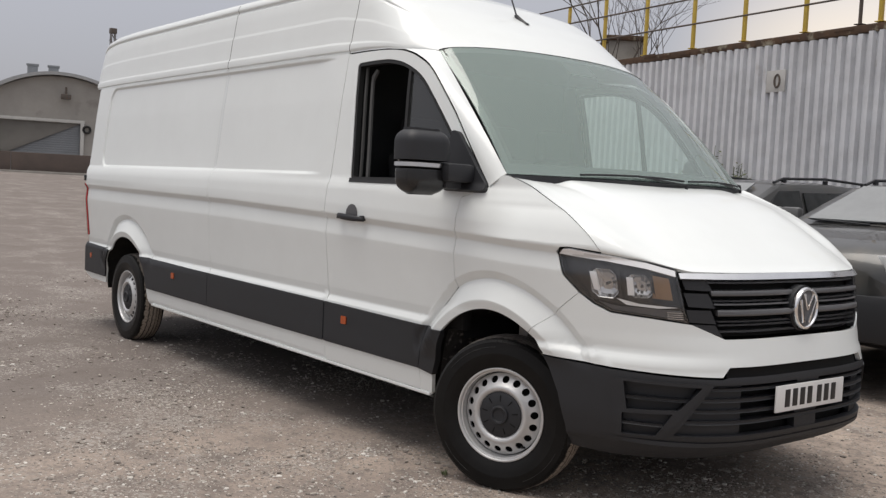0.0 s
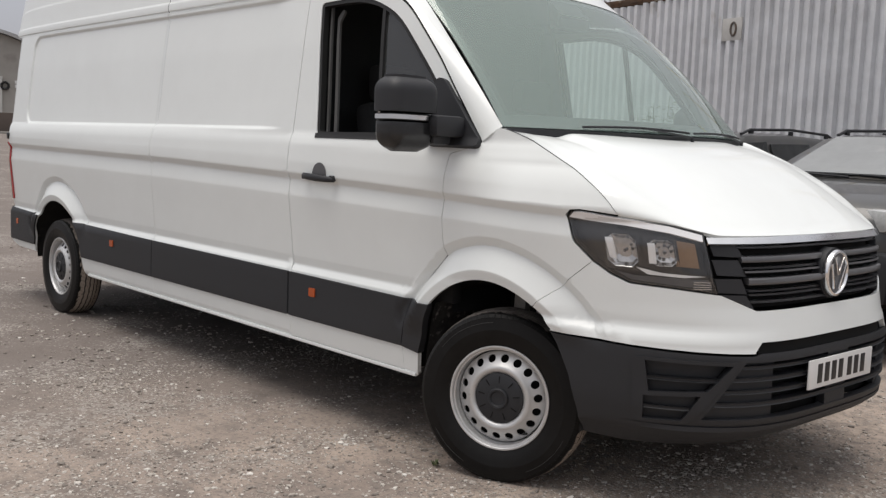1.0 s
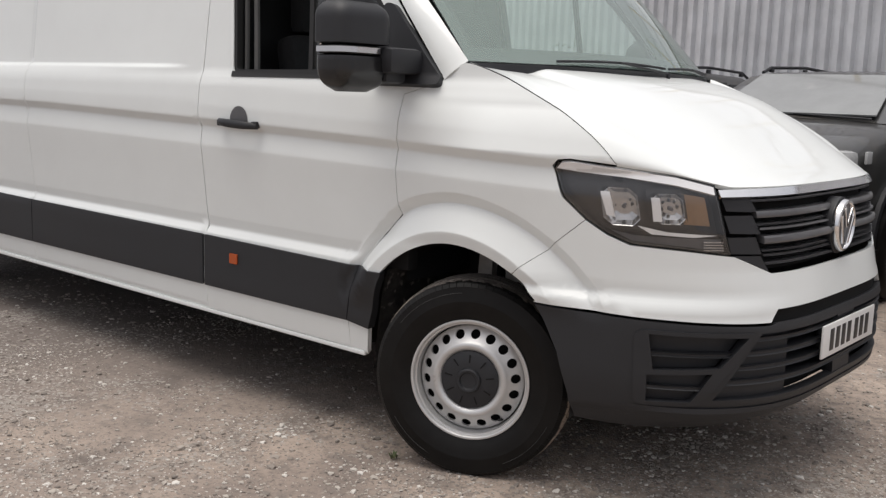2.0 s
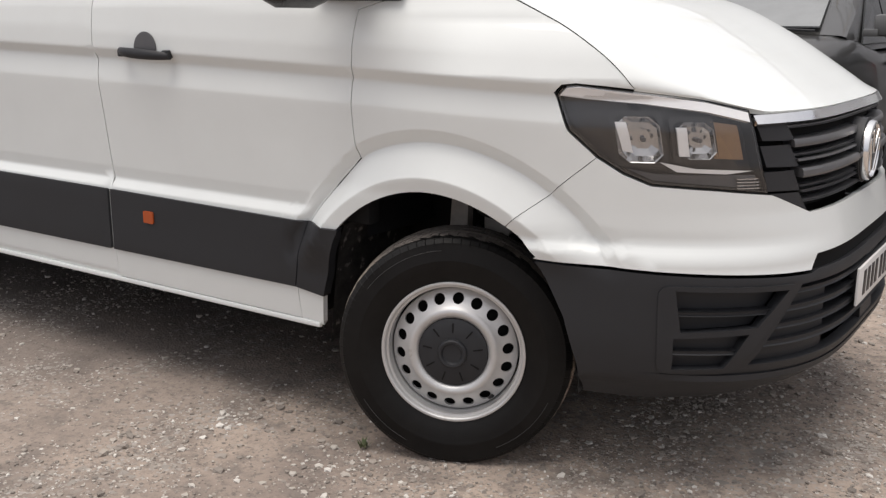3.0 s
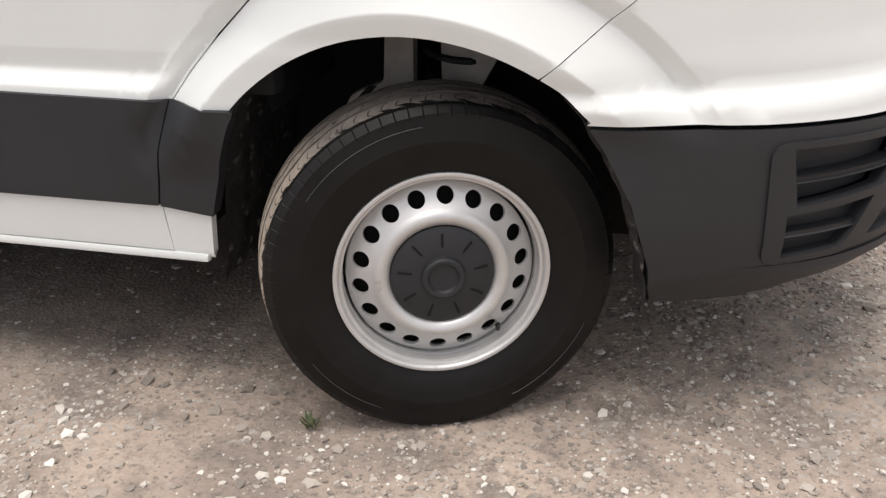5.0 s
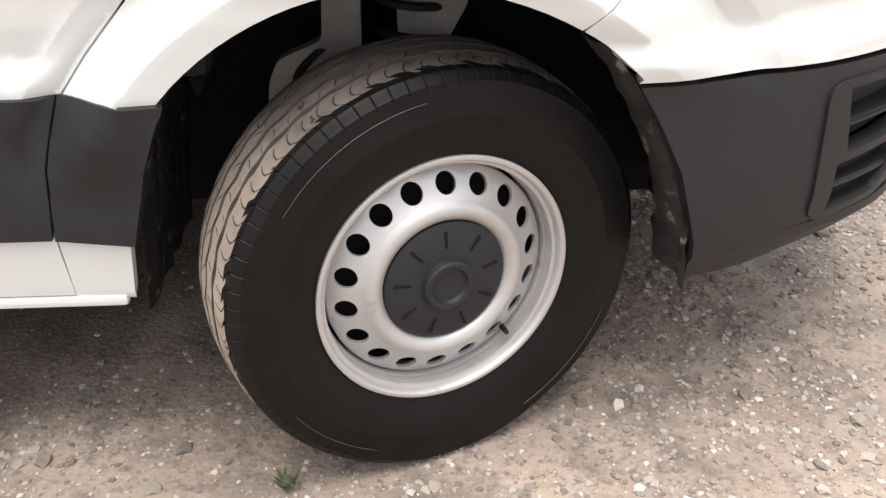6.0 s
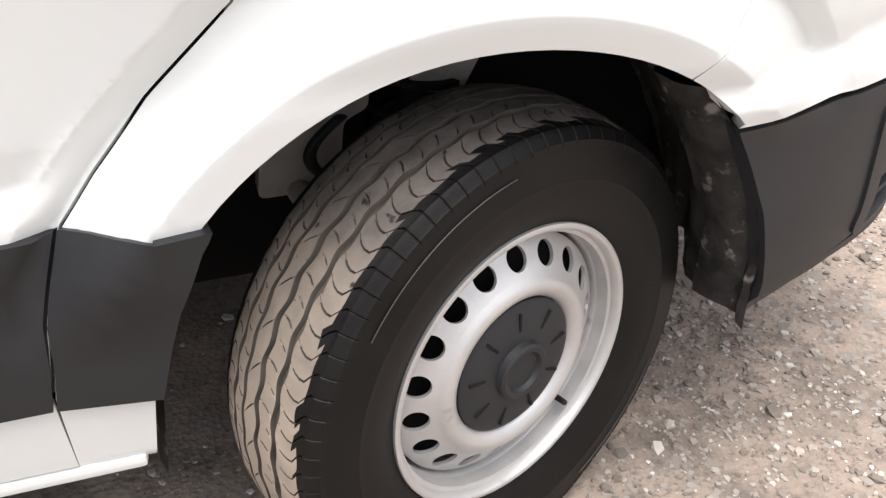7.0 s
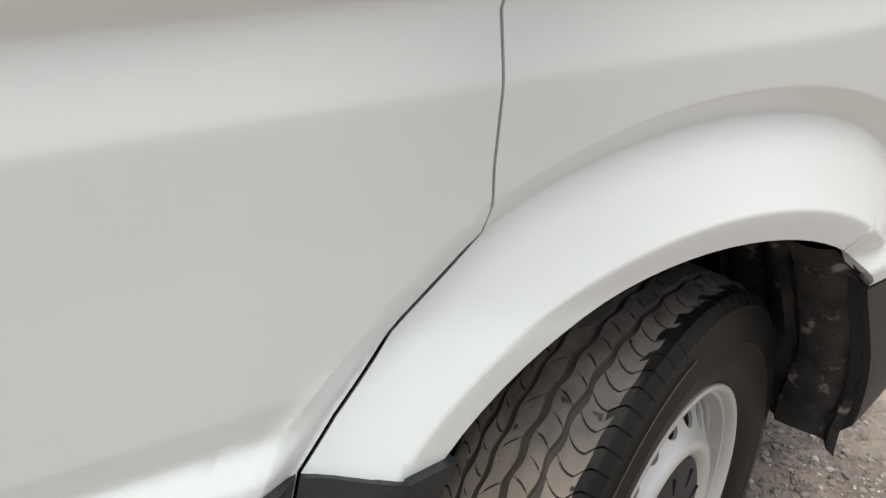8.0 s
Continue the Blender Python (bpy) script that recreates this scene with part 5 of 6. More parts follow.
    for f in faces:
        c = sum((co[i] for i in f), Vector((0, 0))) / 3
        if c.length > 0.095 and c.length < 0.1929 and all((Vector(((c - Vector(h)).dot(Vector(h)) / 0.1680 / 0.93, (c - Vector(h)).dot(Vector((-h[1], h[0]))) / 0.1680))).length > 0.0175 for h in holes):
            keepf.append(tuple(f))
    v_ = [(p.x, depth_at(p.length), p.y) for p in co]
    f_ = list(keepf)
    for hx_, hz_ in holes:
        s0 = len(v_)
        for i in range(22):
            b = 2 * math.pi * i / 22
            ha = math.atan2(hz_, hx_)
            rr_, tt_ = 0.1680 + 0.93 * 0.0176 * math.cos(b), 0.0176 * math.sin(b)
            x, z = rr_ * math.cos(ha) - tt_ * math.sin(ha), rr_ * math.sin(ha) + tt_ * math.cos(ha)
            d = depth_at(math.hypot(x, z))
            v_ += [(x, d, z), (x * 0.985, d + 0.005, z * 0.985)]
        f_ += [(s0 + 2 * i, s0 + 2 * ((i + 1) % 22), s0 + 2 * ((i + 1) % 22) + 1, s0 + 2 * i + 1) for i in range(22)]
    # the disc's edge turns inwards, clear of the barrel
    s0 = len(v_)
    for i in range(96):
        a = 2 * math.pi * i / 96
        v_ += [(0.1930 * math.cos(a), off + 0.0225, 0.1930 * math.sin(a)), (0.1944 * math.cos(a), off + 0.0250, 0.1944 * math.sin(a)), (0.1944 * math.cos(a), off + 0.050, 0.1944 * math.sin(a))]
    f_ += [(s0 + 3 * i + q, s0 + 3 * ((i + 1) % 96) + q, s0 + 3 * ((i + 1) % 96) + q + 1, s0 + 3 * i + q + 1) for i in range(96) for q in (0, 1)]
    bm = bmesh.new()
    bv = [bm.verts.new(p) for p in v_]
    for f in f_:
        bm.faces.new([bv[i] for i in f])
    bmesh.ops.remove_doubles(bm, verts=bm.verts, dist=1e-5)
    part("wheel_disc", bm, SILVER, rim, "pressed disc with a ring of round holes")
    # centre cap with raised spokes and a hub ring
    cap_prof = [(0.1085, off + 0.004), (0.1065, off - 0.008), (0.098, off - 0.0125), (0.060, off - 0.0165), (0.046, off - 0.0175), (0.044, off - 0.026), (0.040, off - 0.029), (0.033, off - 0.028), (0.029, off - 0.022), (0.020, off - 0.0215), (0.0, off - 0.0215)]
    v_, f_ = lathe(cap_prof, 64)
    cap = raw("centre_cap", v_, f_, BLACK, wheel, "black plastic centre cap", angle=30)
    for i in range(9):
        a = radians(94 + 40 * i)
        bm = bmesh.new()
        box(bm, (0, 0, 0), (0.030, 0.004, 0.0045), 0.0012, None)
        bmesh.ops.transform(bm, matrix=Matrix.Rotation(-a, 4, "Y") @ Matrix.Translation((0.079, off - 0.0145, 0)), verts=bm.verts)
        part("cap_slot", bm, CAVITY_SHADE, cap)
    bm = bmesh.new()
    va = radians(-46)
    p = Vector((0.187 * math.cos(va), off + 0.020, 0.187 * math.sin(va)))
    tube(bm, p, p + Vector((-0.006, -0.030, 0.006)), 0.0055, 0.0045, 10)
    part("valve", bm, SEAL, wheel)
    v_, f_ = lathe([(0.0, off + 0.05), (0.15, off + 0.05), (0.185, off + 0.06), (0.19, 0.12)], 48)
    part_ob = raw("brake_drum", v_, f_, CAVITY_SHADE, wheel)
    for ob in wheel.children_recursive:
        if ob.name.split(".")[0] in ("rim", "wheel_disc", "centre_cap", "cap_slot", "valve"):
            ob.data.transform(Matrix.Diagonal((0.945, 1, 0.945, 1)))
    return wheel


STEER = 23.0
CAP = Vector((0.006, -0.932, 0.335))
axis_out = Vector((math.sin(radians(STEER)), -math.cos(radians(STEER)), 0))
centre = CAP - axis_out * 0.110
wheel_a = make_wheel("wheel", True)
wheel_a.parent = van
wheel_a.matrix_world = pose(centre.x, centre.y, R_LOAD, 0, 0, STEER) @ Matrix.Rotation(radians(4), 4, "Y")
for x, y, rz, sp in ((0.0, 0.84, 180 + STEER, 33), (-4.49, -0.838, 0, 12), (-4.49, 0.838, 180, 50)):
    w = copy_thing(wheel_a, pose(x, y, R_LOAD, 0, 0, rz) @ Matrix.Rotation(0, 4, "Y"))
    w.parent = van

# ---- wheel housings, suspension, underside ----
for cx, rr, sgs in ((ARCH_X, 0.475, (1, -1)), (REAR_X - 0.01, 0.485, (1, -1))):
    for sg in sgs:
        rows_ = []
        for i in range(37):
            a = radians(-6 + 187 * i / 36)
            rib = 0.006 * (i % 3 == 0)
            r = rr + rib
            if math.degrees(a) < 20:
                r -= 0.02 * (20 - math.degrees(a)) / 34
            lx, lz = cx + r * math.cos(a), ARCH_Z + r * math.sin(a)
            rim_y = -side(lx, max(0.34, lz))[1] - 0.022
            rows_.append([(lx, -sg * y, lz) for y in (rim_y, rim_y - 0.01, 0.80, 0.70, 0.60, 0.52, 0.50)])
        v_, f_ = loft(rows_)
        raw("arch_liner", v_, f_, LINER, van, "black wheel arch liner, dusty")
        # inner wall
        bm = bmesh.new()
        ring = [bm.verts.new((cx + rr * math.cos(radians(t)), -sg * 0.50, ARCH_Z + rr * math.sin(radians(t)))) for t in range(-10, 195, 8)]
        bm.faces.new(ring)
        part("arch_wall", bm, CAVITY_SHADE, van, smooth=False)
for sg in (1, -1):
    # strut with spring, upper turret, knuckle arms, driveshaft
    bm = bmesh.new()
    tube(bm, (-0.02, -sg * 0.62, 0.36), (-0.05, -sg * 0.575, 0.80), 0.034, 0.034, 16)
    strut = part("strut", bm, SEAL, van, "black suspension strut")
    bm = bmesh.new()
    prev = None
    for i in range(120):
        a = i / 120 * 2 * math.pi * 5
        p = Vector((-0.037 + 0.072 * math.cos(a), -sg * (0.593 + 0.072 * math.sin(a)), 0.52 + 0.26 * i / 120))
        if prev is not None:
            tube(bm, prev, p, 0.0075, sides=6)
        prev = p
    part("coil_spring", bm, SEAL, strut)
    for nm, lab, y0, poly in (("strut_bracket", "dusty pressed steel bracket", 0.66, [(-0.285, 0.50), (-0.276, 0.57), (-0.258, 0.606), (-0.185, 0.636), (-0.178, 0.74), (-0.118, 0.74), (-0.122, 0.616), (-0.158, 0.60), (-0.17, 0.50)]),
                              ("strut_clamp", "", 0.655, [(-0.062, 0.74), (-0.062, 0.642), (-0.045, 0.626), (0.012, 0.617), (0.024, 0.64), (0.052, 0.69), (0.056, 0.74)])):
        bm = bmesh.new()
        fv = bm.faces.new([bm.verts.new((x, -sg * y0, z)) for x, z in rounded(poly, 0.012, 3)])
        q = bmesh.ops.extrude_face_region(bm, geom=[fv])
        bmesh.ops.translate(bm, vec=(0, sg * 0.03, 0), verts=[e for e in q["geom"] if isinstance(e, bmesh.types.BMVert)])
        part(nm, bm, STEEL, strut, lab)
    bm = bmesh.new()
    tube(bm, (-0.02, -sg * 0.70, 0.345), (-0.02, -sg * 0.10, 0.36), 0.020, 0.024, 12)
    tube(bm, (-0.02, -sg * 0.70, 0.345), (-0.02, -sg * 0.62, 0.345), 0.05, 0.04, 16)
    part("drive_shaft", bm, SEAL, van)
    bm = bmesh.new()
    box(bm, (-0.03, -sg * 0.48, 0.245), (0.10, 0.46, 0.045), 0.015)
    part("control_arm", bm, LINER, van)
    bm = bmesh.new()
    tube(bm, (-0.22, -sg * 0.70, 0.50), (-0.26, -sg * 0.45, 0.52), 0.018, 0.018, 10)
    part("tie_rod", bm, STEEL, van)
    # brake hose
    rows_ = []
    for i in range(17):
        t = i / 16
        c = Vector((-0.180 - 0.040 * math.sin(math.pi * t * 0.85), -sg * (0.75 - 0.03 * t), 0.650 - 0.10 * t))
        rows_.append([tuple(c + Vector((0.009 * math.cos(q), 0.009 * math.sin(q), 0))) for q in [2 * math.pi * k / 10 for k in range(10)]])
    v_, f_ = loft(rows_, True)
    raw("brake_hose", v_, f_ + [tuple(range(10)), tuple(range(160, 170))], SEAL, van)
    # splash guards: the liner's ends, in front of and behind the tyre
    rows_ = []
    for i in range(25):
        t = i / 24
        z = 0.70 - 0.425 * t
        x = float(np.interp(z, [0.285, 0.33, 0.412, 0.505, 0.58, 0.65, 0.70], [0.384, 0.382, 0.372, 0.346, 0.309, 0.270, 0.232]))
        w0 = -side(x, max(0.34, z))[1] - 0.012
        row = []
        for j in range(25):
            q = j / 24
            rib = 0.016 * max(0.0, math.sin(q * 21.0 + 0.4 * math.sin(5 * t))) ** 3 + 0.006 * noise.noise((q * 9, t * 12, sg))
            row.append((x - 0.030 * math.sin(math.pi * min(1, q * 1.6)) + rib, -sg * (w0 - 0.30 * q), z + t ** 4 * (0.012 * math.sin(q * 11) + 0.06 * q)))
        rows_.append(row)
    v_, f_ = loft(rows_)
    raw("splash_guard", v_, f_, MUD, van, "ribbed black splash guard, muddy")
    rows_ = []
    for i in range(9):
        t = i / 8
        z = 0.66 - 0.385 * t
        rows_.append([(-0.398 - 0.062 * t ** 0.6 - 0.010 * math.sin(1.3 * j) ** 2 * (j > 0), -sg * (0.918 - 0.035 * j), z) for j in range(12)])
    v_, f_ = loft(rows_)
    raw("splash_guard", v_, f_, MUD, van, "ribbed black splash guard, muddy")
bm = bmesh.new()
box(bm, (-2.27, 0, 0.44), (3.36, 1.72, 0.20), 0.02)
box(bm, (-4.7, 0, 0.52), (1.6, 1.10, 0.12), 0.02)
part("floor_pan", bm, CAVITY_SHADE, van)
bm = bmesh.new()
box(bm, (0.12, 0, 0.385), (1.15, 0.94, 0.29), 0.04)
box(bm, (0.45, 0, 0.80), (0.60, 0.94, 0.5), 0.04)
part("engine_tray", bm, CAVITY_SHADE, van)
bm = bmesh.new()
tube(bm, (-4.49, -0.75, 0.33), (-4.49, 0.75, 0.33), 0.05, 0.05, 14)
part("rear_axle", bm, LINER, van)
for sg in (1, -1):
    bm = bmesh.new()
    box(bm, (-2.25, -sg * 0.90, 0.375), (3.40, 0.05, 0.07), 0.01)
    part("sill_beam", bm, CAVITY_SHADE, van)
    bm = bmesh.new()
    box(bm, (-2.222, -sg * 0.9405, 0.336), (3.49, 0.020, 0.018), 0.007)
    part("sill_lip", bm, WHITE, van)
    bm = bmesh.new()
    box(bm, (-4.45, -sg * 0.60, 0.30), (1.30, 0.07, 0.02), 0.006)
    part("leaf_spring", bm, LINER, van)

# ---- cab interior ----
rows_ = []
for i in range(25):
    y = -0.86 + 1.72 * i / 24
    u = y / 0.86
    bulge = 0.05 * math.exp(-((y + 0.38) / 0.22) ** 2)
    rows_.append([(-0.02 - 0.11 * u * u, y, 1.395), (-0.22 - 0.08 * u * u, y, 1.375 + 0.3 * bulge), (-0.40 - 0.05 * u * u, y, 1.345 + bulge), (-0.46 - 0.03 * u * u, y, 1.27 + bulge * 0.5), (-0.44, y, 1.0), (-0.35, y, 0.62)])
v_, f_ = loft(rows_)
raw("dashboard", v_, f_, CABIN, van, "dark grey dashboard", angle=60)
rows_ = []
for i in range(40):
    a = 2 * math.pi * i / 40
    rows_.append([((0.19 + 0.016 * math.cos(b)) * math.cos(a), (0.19 + 0.016 * math.cos(b)) * math.sin(a), 0.016 * math.sin(b)) for b in [2 * math.pi * k / 10 for k in range(10)]])
rows_.append(rows_[0])
v_, f_ = loft(rows_, True)
M_ = pose(-0.60, -0.40, 1.24, 0, -62, 0)
wheel_rim = raw("steering_wheel", [M_ @ Vector(p) for p in v_], f_, SEAL, van, "black steering wheel")
bm = bmesh.new()
box(bm, (0, 0, -0.02), (0.34, 0.05, 0.03), 0.01)
box(bm, (0, 0, -0.02), (0.13, 0.13, 0.05), 0.02)
bmesh.ops.transform(bm, matrix=M_, verts=bm.verts)
part("wheel_hub", bm, CABIN, wheel_rim)
for y, wd in ((-0.42, 0.50), (0.42, 0.92)):
    seat = boxed("seat", (-1.02, y, 0.93), (0.50, wd, 0.16), FABRIC, van, "dark cloth cab seat", 0.05)
    n = 1 if wd < 0.6 else 2
    for k in range(n):
        yy = y + (k - (n - 1) / 2) * 0.46
        boxed("backrest", (-1.27, yy, 1.24), (0.13, 0.45, 0.58), FABRIC, seat, "", 0.05, Matrix.Rotation(radians(-10), 4, "Y"))
        boxed("headrest", (-1.345, yy, 1.63), (0.10, 0.26, 0.19), FABRIC, seat, "", 0.04)
    boxed("seat_base", (-1.02, y, 0.72), (0.48, wd, 0.26), CABIN, seat, "", 0.02)
bm = bmesh.new()
box(bm, (-1.47, 0, 1.45), (0.03, 1.66, 1.20), 0.005)
part("bulkhead", bm, CABIN, van, "grey cab bulkhead")
bm = bmesh.new()
box(bm, (-1.03, 0, 0.60), (0.86, 1.74, 0.06), 0.01)
box(bm, (-0.30, 0, 0.60), (0.62, 0.94, 0.06), 0.01)
part("cab_floor", bm, CAVITY_SHADE, van)
for sg in (1, -1):
    # door lining and the pillar trim behind the open window
    boxed("door_lining", (-0.86, -sg * 0.865, 1.0), (1.08, 0.06, 0.68), CABIN, van, "", 0.02)
    if sg < 0:
        continue
    panel("pillar_trim", [(-1.222, 1.352), (-1.310, 1.978), (-1.296, 1.978), (-1.208, 1.352)], side, TRIM, van, 0.05, [], 0.012, "", lift=-0.036, gap=0)
    panel("pillar_trim", rounded([(-1.172, 1.340), (-1.258, 1.92), (-1.222, 1.96), (-1.205, 1.95), (-1.236, 1.90), (-1.150, 1.340)], 0.01, 3), side, TRIM, van, 0.04, [], 0.012, "", lift=-0.046, gap=0)
boxed("interior_mirror", (-0.50, 0.0, 1.93), (0.03, 0.22, 0.06), SEAL, van, "", 0.012)


# ---- ground ----
def ground_z(x, y):
    return 1.2 * smoothstep(-x, 6.0, 50.0) if x < -6 else 0.0


def spread(v):
    return math.copysign(abs(v) ** 2.4, v)


gx = [spread(-9 + 18 * i / 150) * 2.2 for i in range(151)]
gy = [spread(-9 + 18 * i / 150) * 2.2 for i in range(151)]
rows_ = []
for x in gx:
    rows_.append([(x - 0.5, y - 1.2, ground_z(x - 0.5, y) + 0.012 * noise.noise((x * 0.9, y * 0.9, 0)) * smoothstep(abs(y - 1.2) + abs(x), 2.2, 4.0) - 0.004) for y in gy])
v_, f_ = loft(rows_)
ground = tagged(raw("ground", v_, f_, GRAVEL), "grey-brown compacted gravel yard with dusty patches", "ground", kind="structure")


def pebbles(name, count, region, sizes, seed, label, material):
    """Loose stones: squashed, chipped lumps of eight corners, half sunk in the yard."""
    rnd = random.Random(seed)
    vs, fs = [], []
    base = [(1, 0, 0), (-1, 0, 0), (0, 1, 0), (0, -1, 0), (0.6, 0.6, 0.75), (-0.6, 0.5, 0.8), (0.5, -0.65, 0.7), (-0.55, -0.6, 0.75)]
    tris = [(0, 2, 4), (2, 5, 4), (2, 1, 5), (1, 7, 5), (1, 3, 7), (3, 6, 7), (3, 0, 6), (0, 4, 6), (4, 5, 7), (4, 7, 6)]
    for _ in range(count):
        x, y, dens = region(rnd)
        if rnd.random() > dens:
            continue
        s = sizes[0] * (sizes[1] / sizes[0]) ** (rnd.random() ** 2.2)
        a, h = rnd.uniform(0, 6.28), rnd.uniform(0.35, 0.75)
        c, q = math.cos(a), math.sin(a)
        k = len(vs)
        z0 = ground_z(x, y) - 0.004
        el = rnd.uniform(0.6, 1.0)
        for px_, py_, pz_ in base:
            j = rnd.uniform(0.72, 1.2)
            u, v = px_ * s * j, py_ * s * j * el
            vs.append((x + u * c - v * q, y + u * q + v * c, z0 + pz_ * s * h * j))
        fs += [tuple(k + i for i in t) for t in tris]
    return tagged(raw(name, vs, fs, material, smooth=False), label, "gravel", kind="stuff")


def patch(p):
    return smoothstep(noise.noise((p[0] * 0.8 + 3, p[1] * 0.8, 1.7)) * 0.5 + noise.noise((p[0] * 2.6, p[1] * 2.6, 4.2)) * 0.35, -0.30, 0.35)


def near_region(rnd):
    x, y = rnd.uniform(-2.6, 2.4), rnd.uniform(-2.9, 0.1)
    return x, y, 0.06 + 0.94 * patch((x, y)) ** 1.5


def far_region(rnd):
    x, y = rnd.uniform(-9, 3.5), rnd.uniform(-4.6, 4)
    return x, y, 0.06 + 0.94 * patch((x, y)) ** 1.5


def front_region(rnd):
    x, y = rnd.uniform(0.3, 2.6), rnd.uniform(-1.8, 2.0)
    return x, y, 0.25 + 0.75 * patch((x, y))


pebbles("grit", 60000, near_region, (0.0022, 0.009), 3, "fine loose grit on the yard", STONE)
pebbles("small_stones", 15000, near_region, (0.0032, 0.011), 4, "pale small loose stones on the yard", STONE)
pebbles("scattered_stones", 70000, far_region, (0.0045, 0.020), 5, "scattered loose stones on the yard", STONE)
pebbles("front_stones", 26000, front_region, (0.0025, 0.011), 6, "loose stones in front of the van", STONE)

# a weed by the tyre
rnd = random.Random(8)
bm = bmesh.new()
for i in range(22):
    a, l = rnd.uniform(0, 6.28), rnd.uniform(0.012, 0.03)
    b = Vector((-0.262 + rnd.uniform(-0.012, 0.012), -1.005 + rnd.uniform(-0.01, 0.01), 0))
    t = b + Vector((math.cos(a) * l * 0.7, math.sin(a) * l * 0.7, l))
    s = Vector((-math.sin(a), math.cos(a), 0)) * 0.004
    m_ = b.lerp(t, 0.55)
    f = [bm.verts.new(p) for p in (b, m_ - s, t, m_ + s)]
    bm.faces.new(f)
tagged(part("weed", bm, LEAF), "small yellow-green weed beside the front tyre", "weed")

# ---- corrugated wall with its rusty beam and yellow guard rail ----
WALL_P, WALL_D = Vector((-3.2, 7.9, 0)), Vector((-0.987, 0.163, 0))
WALL_N = Vector((-0.163, -0.987, 0))


def on_wall(s, out, z):
    p = WALL_P + WALL_D * s + WALL_N * out
    return (p.x, p.y, z)


wall = empty("wall_north", "grey corrugated steel sheet wall", "wall", kind="structure")
PITCH = 0.150
for k in range(-11, 14):
    w = PITCH * 7
    rows_ = []
    z_off = 0.01 * ((k * 7) % 3 - 1)
    prof = []
    for i in range(7):
        b = k * w + i * PITCH
        prof += [(b, 0.0), (b + 0.048, 0.0), (b + 0.066, 0.060), (b + 0.128, 0.060), (b + 0.150, 0.0)]
    off = 0.004 * (k % 2)
    lean = 0.004 * math.sin(k * 2.3)
    rows_ = [[on_wall(s + 0.004 * (k % 2) + lean * z, o + off, z) for s, o in prof] for z in (0.0, 0.9, 1.8, 2.7, 3.545 + z_off)]
    rows_ += [[on_wall(s + 0.004 * (k % 2) + lean * 3.545, o + off - 0.004, 3.545 + z_off) for s, o in prof]]
    v_, f_ = loft(rows_)
    raw("corrugated_sheet", v_, f_, GALV, wall, smooth=False)
bm = bmesh.new()
m_ = Matrix.Rotation(math.atan2(WALL_D.y, WALL_D.x), 4, "Z")
box(bm, on_wall(1.3, -0.09, 1.7), (26.0, 0.10, 3.4), 0.01, m_)
part("wall_backing", bm, CONCRETE, wall)
bm = bmesh.new()
box(bm, on_wall(1.3, -0.065, 3.60), (26.0, 0.20, 0.105), 0.012, m_)
for i in range(60):
    rr_ = random.Random(i)
    box(bm, on_wall(-11 + i * 0.42 + rr_.uniform(-0.1, 0.1), 0.037, 3.56 + rr_.uniform(0, 0.08)), (rr_.uniform(0.05, 0.3), 0.008, rr_.uniform(0.02, 0.06)), 0.003, m_)
part("top_beam", bm, RUST, wall, "rusty flaking steel beam")
rail = empty("guard_rail", "yellow-painted steel posts with thin rails on the wall top", "railing")
for s, ma in ((8.6, YELLOW), (7.5, YELLOW), (6.4, YELLOW), (5.35, YELLOW), (4.27, YELLOW), (3.17, YELLOW), (2.13, YELLOW), (1.04, YELLOW), (0.18, WIRE), (-0.12, YELLOW), (-1.2, YELLOW), (-2.3, YELLOW), (-3.4, YELLOW), (-4.5, YELLOW)):
    bm = bmesh.new()
    box(bm, on_wall(s, -0.02, 4.20), (0.055 if ma is YELLOW else 0.03, 0.045, 1.08), 0.006, m_)
    box(bm, on_wall(s, -0.02, 3.672), (0.11, 0.10, 0.012), 0.003, m_)
    part("post", bm, ma, rail)
for z in (4.03, 4.42, 4.72):
    bm = bmesh.new()
    tube(bm, on_wall(-6, 0.0, z - 0.02), on_wall(9.5, 0.0, z + 0.03), 0.014, sides=8)
    part("rail", bm, WIRE, rail)
# plaque with an oval ring
plq = boxed("wall_plaque", on_wall(1.41, 0.055, 3.04), (0.33, 0.02, 0.30), mat("plaque_grey", (0.50, 0.49, 0.47), 0.6, 0, (0.40, 0.39, 0.37), 9, 0.6), None, "", 0.006, m_)
tagged(plq, "pale grey square plaque with an oval ring on the corrugated wall", "sign")
rows_ = []
for i in range(32):
    a = 2 * math.pi * i / 32
    rows_.append([on_wall(1.38 + (0.045 + 0.016 * math.cos(b)) * math.cos(a), 0.07 + 0.012 * math.sin(b), 3.04 + (0.085 + 0.016 * math.cos(b)) * math.sin(a)) for b in [2 * math.pi * k / 8 for k in range(8)]])
rows_.append(rows_[0])
v_, f_ = loft(rows_, True)
raw("oval_ring", v_, f_, WIRE, plq)
